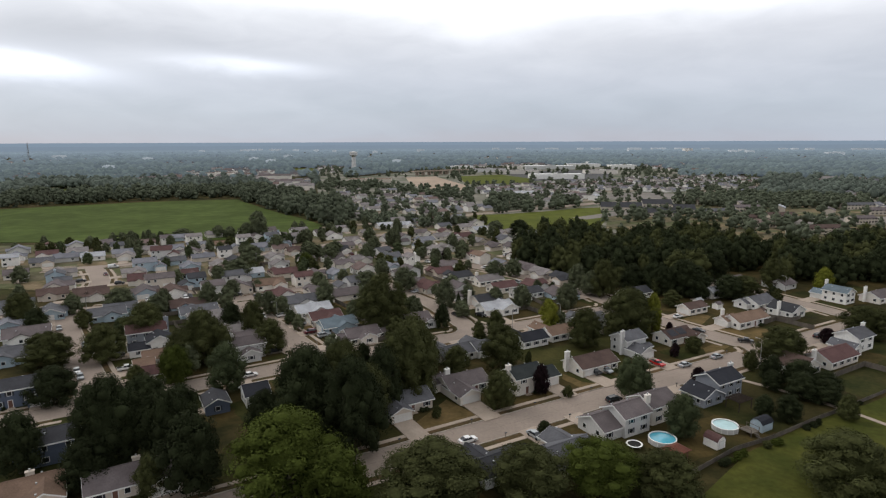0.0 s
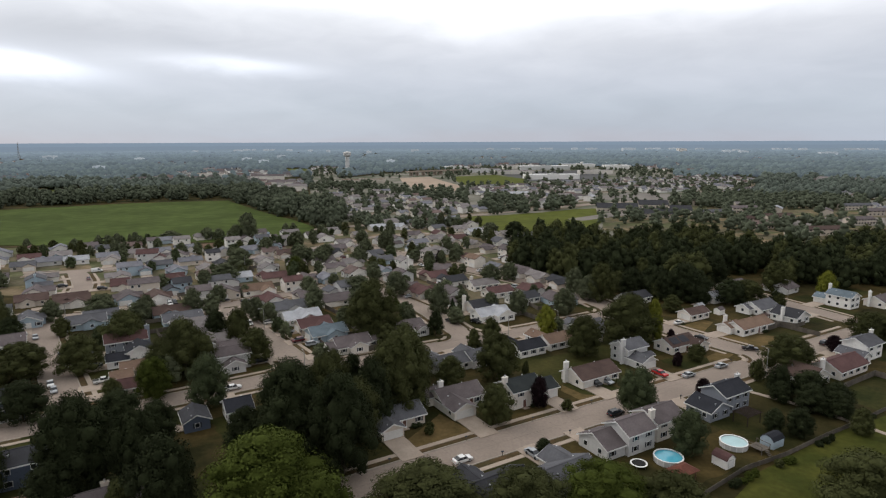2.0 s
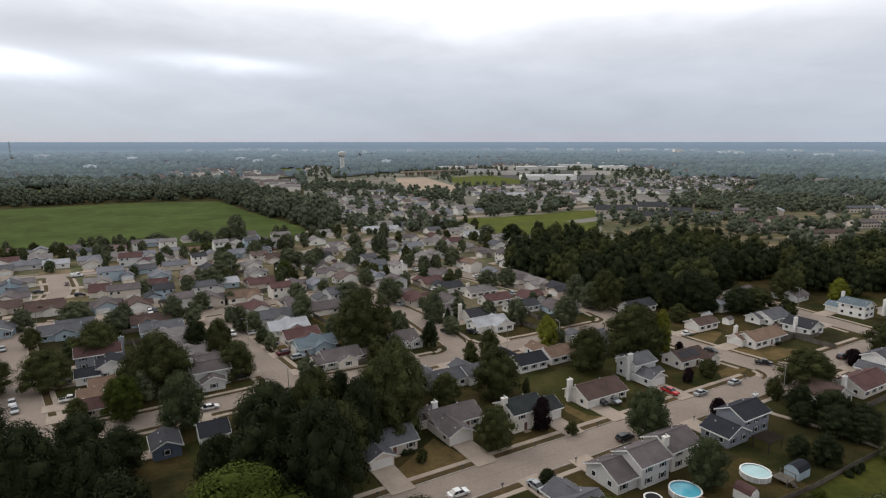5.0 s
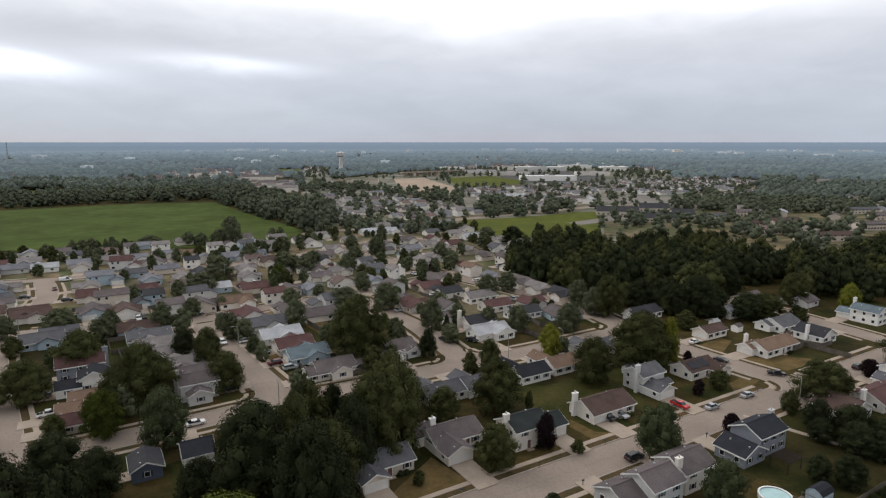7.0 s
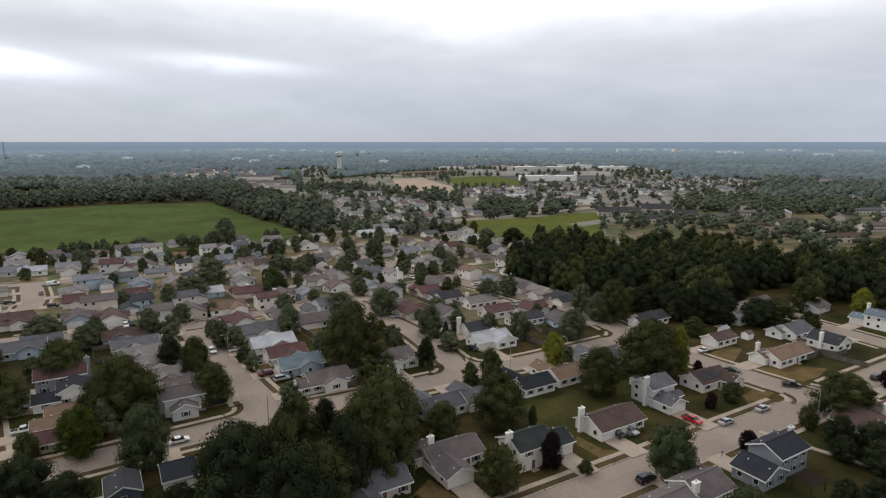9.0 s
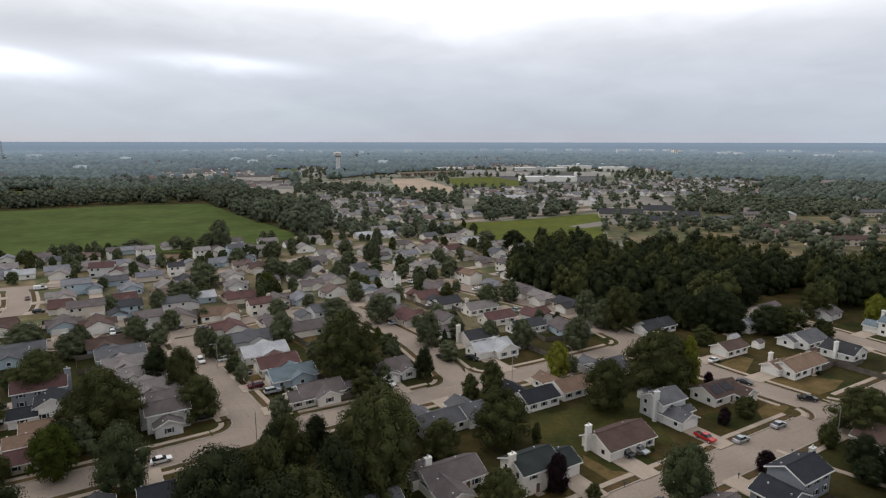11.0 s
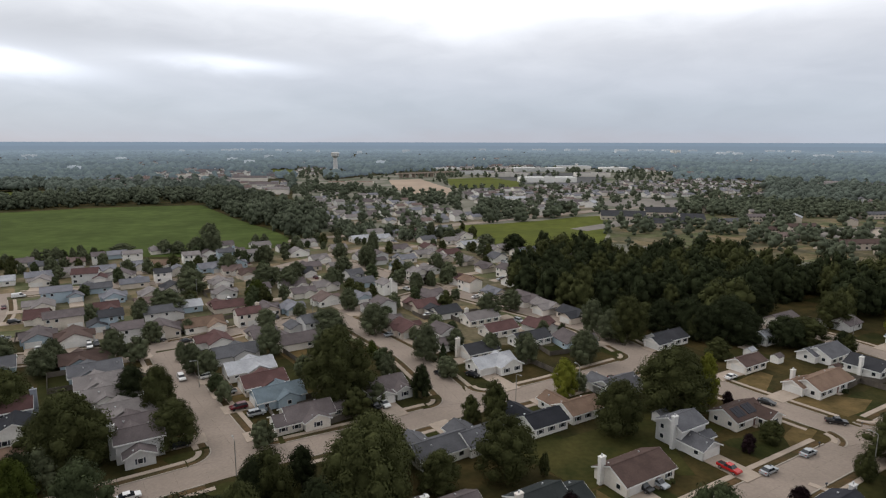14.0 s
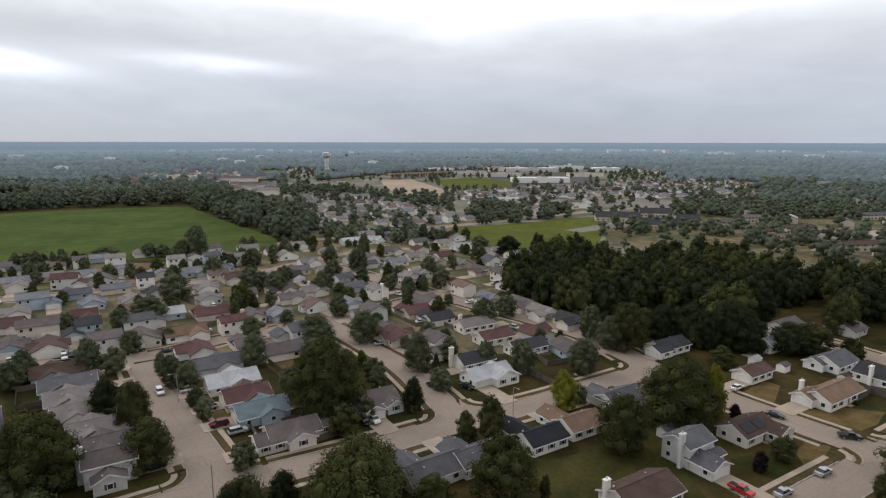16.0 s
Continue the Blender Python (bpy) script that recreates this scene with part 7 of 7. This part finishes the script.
for x, y, turn, L, roof in ((-348, 1164, 6, 61, 'taupe'), (-349, 1051, 12, 37, 'ash'), (-273, 992, 10, 43, 'taupe'), (-287, 920, 14, 32, 'rose'), (-224, 892, 14, 28, 'ash')):
    long_building("apartment_block", "distant pale block of flats with a grey roof", x, y, turn, L, 14, 7, roof, "cream", False, 0)
for x, y, turn, L, roof in ((93, 777, 20, 17, 'silver'), (103, 654, 70, 14, 'silver'), (108, 790, 0, 15, 'ash'), (140, 745, 20, 17, 'ash'), (80, 777, 20, 13, 'silver'), (168, 727, 60, 15, 'silver'), (141, 704, 10, 14, 'taupe')):
    long_building("barn_house", "white gabled house with a pale roof beside a road", x, y, turn, L, 10, 5.2, roof, "white", False, 3)
for x, y, turn, L in ((171, 619, -12, 40), (217, 650, -8, 30), (193, 570, -6, 29), (226, 596, -10, 20)):
    long_building("school_building", "low dark-roofed brick building beside a car park", x, y, turn, L, 20, 4, "dark", "tan", False, 9)
for x, y, turn, L, W, h, wall, roof in ((193, 1154, 4, 102, 30, 9, 'white', 'chalk'), (141, 1334, 4, 83, 30, 8, 'cream', 'ash'), (428, 1561, 2, 64, 40, 10, 'white', 'chalk'), (242, 1558, 2, 125, 40, 9, 'pale', 'chalk'), (354, 1685, 2, 91, 40, 9, 'white', 'silver'), (176, 1586, 2, 71, 40, 8, 'cream', 'ash'), (320, 1337, 2, 71, 30, 8, 'cream', 'ash'), (81, 1423, 2, 76, 30, 8, 'pale', 'taupe'), (-482, 1230, 3, 58, 20, 9, 'cream', 'tan'), (427, 1796, 2, 81, 40, 10, 'white', 'chalk'), (6, 1613, 2, 87, 30, 6, 'white', 'chalk'), (-150, 1066, 3, 75, 20, 6, 'tan', 'tan'), (1401, 3688, 2, 47, 40, 26, 'white', 'chalk')):
    long_building("store", "large flat-roofed pale store building", x, y, turn, L, W, h, roof, wall, True)
sheet("car_park", [(197, 790), (249, 835), (303, 805), (273, 715), (225, 721), (187, 739)], 0.12, worn_asphalt_mat, "pale concrete car park by low buildings", "car park")
sheet("school_drive", [(186, 636), (229, 636), (226, 607), (192, 607), (161, 574), (119, 542), (108, 554), (146, 588)], 0.12, worn_asphalt_mat, "pale concrete drive and parking by a school", "car park")
sheet("flats_car_park", [(310, 563), (384, 566), (408, 553), (370, 506), (284, 507)], 0.12, worn_asphalt_mat, "pale car park between blocks of flats", "car park")
sheet("store_car_park", [(108, 1448), (382, 1504), (296, 1140), (127, 1081)], 0.12, asphalt_mat, "grey car park before the stores", "car park")

MASSED.clear()
scatter([(-218, 960), (-146, 1004), (-59, 893), (17, 834), (21, 727), (-16, 739), (-76, 834), (-164, 920), (-201, 892)], 60, 9, 14, ("mid", "blue"), "mass", 0.7, -2.0, (0.85, 1.2))
scatter([(38, 704), (66, 739), (141, 704), (130, 628), (82, 596), (31, 582)], 60, 9, 14, ("mid", "dark"), "mass", 0.7, -2.0, (0.85, 1.2))
scatter([(280, 764), (373, 764), (433, 704), (472, 683), (423, 619), (301, 627), (240, 663)], 150, 9, 14, ("mid", "blue", "mid"), "mass", 0.7, -8.0, (0.85, 1.2))
scatter([(144, 600), (229, 564), (266, 599), (300, 517), (347, 517), (277, 424), (241, 437), (237, 468), (215, 480), (211, 532), (127, 518)], 60, 8, 13, ("mid", "dark", "mid"), "mass", 0.8, -8.0, (0.85, 1.2))
scatter([(-91, 537), (-57, 543), (-28, 519), (6, 533), (9, 470), (-27, 493), (-65, 479)], 40, 6, 11, ("mid", "light", "mid"), "mass", 0.8, -2.0, (0.75, 1.1))
scatter([(-144, 763), (-128, 892), (-177, 834), (-107, 582), (-85, 549), (-63, 597), (-12, 555), (30, 568), (41, 612), (-4, 705), (-46, 804), (-91, 834)], 90, 5, 9, ("mid", "blue"), "mass", 0.9, -3.0, (0.8, 1.1))
scatter([(143, 851), (213, 835), (275, 942), (339, 894), (352, 835), (427, 851), (542, 1058), (463, 1126), (319, 1083), (209, 1018), (118, 941)], 180, 5, 9, ("mid", "blue"), "mass", 0.9, -3.0, (0.8, 1.1))
scatter([(-191, 834), (-388, 1669), (-307, 1671), (-217, 1198), (-98, 1444), (141, 1681), (507, 1689), (521, 1406), (441, 1172), (605, 1174), (383, 764), (504, 727), (693, 704), (332, 367), (244, 367), (42, 397), (-83, 494), (-110, 582)], 420, 6, 13, ("mid", "blue", "mid"), "mass", 1.0, -3.0, (0.8, 1.1))
MASSED[:] = [q for q in MASSED if not any(inside(q[0], q[1], p) for p in OPEN_LAND[2:5])]
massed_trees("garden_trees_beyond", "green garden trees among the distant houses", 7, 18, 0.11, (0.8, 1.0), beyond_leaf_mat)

FAR_WEST = ((-1573, 5424, 2, 40), (-1064, 4062, 2, 37), (-1396, 4035, 2, 59), (-885, 3877, 2, 28), (-735, 3707, 2, 20), (-692, 2081, 2, 26), (-564, 1851, 2, 23), (-678, 2459, 2, 27), (-1083, 2122, 2, 23), (-173, 1820, 2, 26), (-447, 3409, 2, 25), (-219, 3928, 2, 50), (2098, 5128, 2, 57), (315, 4660, 2, 51), (-1596, 3822, 2, 28), (1684, 2727, 2, 75), (-1643, 2494, 2, 45), (-828, 1432, 2, 15))
FAR_EAST = ((851, 5332, 2, 108), (509, 4678, 2, 69), (1706, 5810, 8, 128), (1564, 4777, 2, 62), (1447, 4269, 2, 47), (1876, 5105, 12, 85), (1103, 4734, 2, 87), (1102, 5359, 2, 49), (1473, 3254, 2, 36), (1661, 3547, 20, 33), (1504, 3132, 2, 40), (2453, 4592, 2, 59), (2458, 3761, -20, 62), (2947, 4392, 2, 41), (3420, 4952, 12, 73), (3011, 5220, 2, 58), (2401, 4347, 2, 40), (-1415, 4253, 2, 46), (-1526, 4762, 2, 26), (-1526, 5074, 2, 46))
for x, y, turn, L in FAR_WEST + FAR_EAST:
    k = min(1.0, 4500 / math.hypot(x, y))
    long_building("distant_warehouse", "pale flat-roofed building far off among the woods, glowing faintly as haze", x * k, y * k, turn, L * k, 30, 12.5 + 0.0026 * y * k, "far", "far", True)

# ---- radio mast ----
mast = new("radio_mast")
mast.matrix_basis = pose(-1740, 2450, 0)
tagged(mast, "thin grey lattice radio mast far off", "mast")
for i in range(3):
    a = i * 2 * math.pi / 3
    part("leg", mesh_of(("mast_leg", i), lambda: tube([(4 * math.cos(a), 4 * math.sin(a), 0), (1.2 * math.cos(a), 1.2 * math.sin(a), 72)], 0.5)), lamp_mat, mast)
for z in range(8, 72, 8):
    part("brace", mesh_of(("mast_brace", z), lambda: tube([((4 - 2.8 * z / 72) * math.cos(i * 2.094), (4 - 2.8 * z / 72) * math.sin(i * 2.094), z) for i in range(4)], 0.35)), lamp_mat, mast)

# ---- water tower ----
tower = new("water_tower")
tower.matrix_basis = pose(-267, 1600, 0)
tagged(tower, "pale water tower with a wide tank on a fluted column", "water tower")


def lathe(profile, n=32):
    v, f = [], []
    for r, z in profile:
        v += [(r * math.cos(2 * math.pi * i / n), r * math.sin(2 * math.pi * i / n), z) for i in range(n)]
    for k in range(len(profile) - 1):
        f += [(k * n + i, k * n + (i + 1) % n, (k + 1) * n + (i + 1) % n, (k + 1) * n + i) for i in range(n)]
    return v, f + [tuple(range((len(profile) - 1) * n, len(profile) * n))]


part("column", mesh_of(("tower_column",), lambda: lathe([(7, 0), (5.4, 7), (5.0, 33)])), wall_mat["pale"], tower)
part("tank", mesh_of(("tower_tank",), lambda: lathe([(5.0, 32), (9.6, 35.5), (10.2, 37), (10.2, 43.4), (9.4, 44.6), (5, 45.4), (1, 46)])), wall_mat["pale"], tower)
part("rail", mesh_of(("tower_rail",), lambda: lathe([(10.5, 42.6), (10.5, 43.5), (10.2, 43.5)])), wall_mat["white"], tower)

# ---- bridge over the valley ----
bridge = new("road_bridge")
bridge.matrix_basis = pose(-30, 1310, 0, 0, 0, 40)
tagged(bridge, "long pale concrete road bridge on piers", "bridge")
part("deck", mesh_of(("bridge_deck",), lambda: merge(box(-75, 75, -6, 6, 7.5, 9), box(-75, 75, -6.4, -6, 8, 10), box(-75, 75, 6, 6.4, 8, 10))), walk_mat, bridge)
for i in range(9):
    part("pier", mesh_of(("bridge_pier",), lambda: box(-1.2, 1.2, -5, 5, 0, 7.5)), walk_mat, bridge, "", Matrix.Translation((-64 + 16 * i, 0, 0)))

# ---- the town's own trees, between its roofs ----
for q in (EARTH_SITE, PASTURE, GRASS_LOT, STORE_LAND):
    FOOTPRINTS += [(x, y, 16) for x in range(-190, 400, 22) for y in range(420, 1520, 22) if inside(x, y, q)]
scatter([q for q in TOWN if q[1] > 700] + [(430, 690), (240, 670), (60, 600), (-110, 582)], 270, 6, 12, ("mid",), "mass", 0.9, 0.62, (0.8, 1.15))
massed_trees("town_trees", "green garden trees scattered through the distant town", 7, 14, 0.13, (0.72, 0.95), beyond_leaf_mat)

# ---- the far woods, one mass to the horizon ----
def far_woods(r, r1, seed):
    """Rounded crowns of a few lumps each, thick as woods, thinner in the clearings."""
    rng = np.random.default_rng(seed)
    verts, faces = [], []
    n0 = 0
    base = np.array(ICO)
    feet = [q for q in FOOTPRINTS if q[1] > 480]
    fx, fy, fr = (np.array([q[i] for q in feet]) for i in range(3))
    while r < r1:
        for a in rng.uniform(-0.80, 0.80, int(250 + 0.012 * r)):
            rr = r * rng.uniform(0.98, 1.02)
            x, y = rr * math.sin(a), rr * math.cos(a)
            if (x < -100 and r < 930) or any(inside(x, y, p) for p in OPEN_LAND) or (np.abs(fx - x) + np.abs(fy - y) < fr * 1.25).any():
                continue
            if clearing(x, y) > 0.15 and rng.random() < 0.8:
                continue
            w = (3.6 + r * 0.0032) * rng.uniform(0.65, 1.3)
            h = rng.uniform(9, 17)
            lumps, sprays = (6, 24) if r < 1000 else (5, 12) if r < 1250 else (4, 5) if r < 1600 else (2, 0) if r < 2600 else (1, 0)
            for k in range(lumps):
                b = k * 2.4 + rng.uniform(-0.4, 0.4)
                out = 0.0 if k == 0 else w * rng.uniform(0.4, 0.62)
                c = np.array([x + out * math.cos(b), y + out * math.sin(b), h * (0.66 if k == 0 else rng.uniform(0.34, 0.58))])
                size = np.array((w, w, h * 0.62)) * ((0.62 if k else 0.7) if lumps > 2 else 0.92) * (1, 1, 0.8)
                verts.append(base * rng.uniform(0.82, 1.16, (12, 1)) * size + c)
                faces += [tuple(i + n0 for i in f) for f in ICO_F]
                n0 += 12
            if sprays:
                o = dome(rng, sprays)
                o[:, 2] = np.abs(o[:, 2])
                p = o * rng.uniform(0.85, 1.12, (sprays, 1)) * (w, w, h * 0.5) + (x, y, h * 0.5)
                q = p[:, None] + rng.normal(size=(sprays, 3, 3)) * (0.11 * w)
                verts.append(q.reshape(-1, 3))
                faces += [(n0 + 3 * i, n0 + 3 * i + 1, n0 + 3 * i + 2) for i in range(sprays)]
                n0 += 3 * sprays
        r *= 1.022
    return np.concatenate(verts).tolist(), faces


def wood_band(name, r0, r1, seed, mat, label, category):
    me = mesh_of((name, r0), lambda: far_woods(r0, r1, seed))
    me.polygons.foreach_set("use_smooth", [True] * len(me.polygons))
    tagged(part(name, me, mat), label, category, "", "stuff")


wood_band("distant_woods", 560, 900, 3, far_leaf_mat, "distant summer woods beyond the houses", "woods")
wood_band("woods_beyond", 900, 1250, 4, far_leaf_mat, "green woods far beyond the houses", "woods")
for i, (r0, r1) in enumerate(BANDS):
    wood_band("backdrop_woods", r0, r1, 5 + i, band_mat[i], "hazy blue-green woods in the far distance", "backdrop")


# ---- the horizon ----
def ridge(r, h, n, seed, low=-5):
    rng = random.Random(seed)
    v, f = [], []
    for i in range(n + 1):
        a = -1.1 + 2.2 * i / n
        z = h + 3.5 * (69.5 - h) / 20 * noise.noise((i * 0.09, seed, 0)) + 0.5 * rng.uniform(-1, 1)
        v += [(r * math.sin(a), r * math.cos(a), low), (r * math.sin(a), r * math.cos(a), z)]
    return v, [(2 * i, 2 * i + 2, 2 * i + 3, 2 * i + 1) for i in range(n)]


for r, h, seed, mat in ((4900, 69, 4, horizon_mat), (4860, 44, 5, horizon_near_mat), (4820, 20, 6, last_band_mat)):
    tagged(part("backdrop", mesh_of(("backdrop", r), lambda: ridge(r, h, 500, seed)), mat), "wooded horizon in the distance, glowing blue-grey as haze", "horizon", "", "structure")


# ---- overgrown foot of the fence along the meadow ----
edge_rng = random.Random(17)
for (ax, ay), (bx, by), n in (((56.5, 120.5), (64.0, 125.6), 5), ((70.5, 129.0), (75.5, 131.6), 3), ((84.5, 138.0), (90.0, 141.0), 3), ((100.0, 148.5), (108.0, 153.0), 4)):
    for i in range(n):
        k = (i + edge_rng.uniform(0.2, 0.8)) / n
        tree(ax + (bx - ax) * k + 0.8, ay + (by - ay) * k - 0.8, edge_rng.uniform(1.0, 1.9), edge_rng.uniform(1.6, 2.6), edge_rng.choice(("mid", "dark", "light")), "mid")


# ---- front and back lawns with a tone of their own ----
for rank, piece in enumerate((
    [(-63.2, 218.6), (-53.5, 221.5), (-49.4, 209.8), (-54.4, 206.0)],
    [(-70.2, 227.9), (-62.6, 230.9), (-61.1, 225.9), (-65.4, 221.7)],
    [(-107.8, 252.5), (-104.2, 251.5), (-99.0, 244.8), (-103.1, 242.6)],
    [(-54.6, 254.3), (-46.6, 260.5), (-43.3, 246.0), (-45.3, 241.9)],
    [(88.6, 229.8), (100.9, 238.4), (103.2, 234.9), (93.8, 221.8)],
    [(97.6, 217.2), (109.0, 220.9), (121.2, 216.9), (114.2, 210.1), (107.4, 206.5)],
    [(84.4, 196.2), (91.5, 202.6), (94.5, 198.7), (87.8, 191.9), (83.0, 190.3)],
    [(32.6, 173.0), (37.4, 166.3), (42.4, 165.6), (36.3, 161.5), (31.5, 168.8)],
    [(-10.7, 139.3), (-2.8, 153.9), (6.1, 143.6), (-7.7, 135.1)],
    [(-38.1, 295.6), (-33.2, 295.6), (-32.2, 287.0), (-35.2, 283.3)],
    [(-18.9, 268.1), (-10.6, 272.1), (-10.2, 261.9), (-15.0, 260.4)],
)):
    sheet("lawn", piece, 0.008 + 0.0007 * rank, tan_lawn_mat, "dried-out tan front lawn", "lawn")
for rank, piece in enumerate((
    [(-46.1, 196.7), (-33.2, 201.5), (-31.7, 195.0), (-40.5, 190.1)],
    [(-63.1, 185.3), (-56.0, 189.8), (-51.9, 184.3), (-56.6, 179.9)],
    [(36.5, 194.6), (55.1, 199.8), (55.5, 178.3), (51.7, 178.4), (50.3, 190.3), (33.8, 184.0)],
    [(28.1, 162.8), (31.1, 160.8), (30.6, 158.2), (27.3, 156.6)],
    [(-48.1, 235.5), (-42.9, 235.5), (-40.5, 227.4), (-44.7, 226.3)],
    [(-98.4, 162.8), (-79.2, 168.3), (-77.0, 165.3), (-93.6, 156.8)],
    [(-104.5, 170.6), (-99.3, 172.7), (-96.4, 170.6), (-101.4, 166.4)],
    [(-113.1, 181.7), (-106.6, 184.8), (-101.0, 176.1), (-107.4, 173.9)],
)):
    sheet("lawn", piece, 0.016 + 0.0007 * rank, dull_lawn_mat, "dull green mown lawn by a house", "lawn")
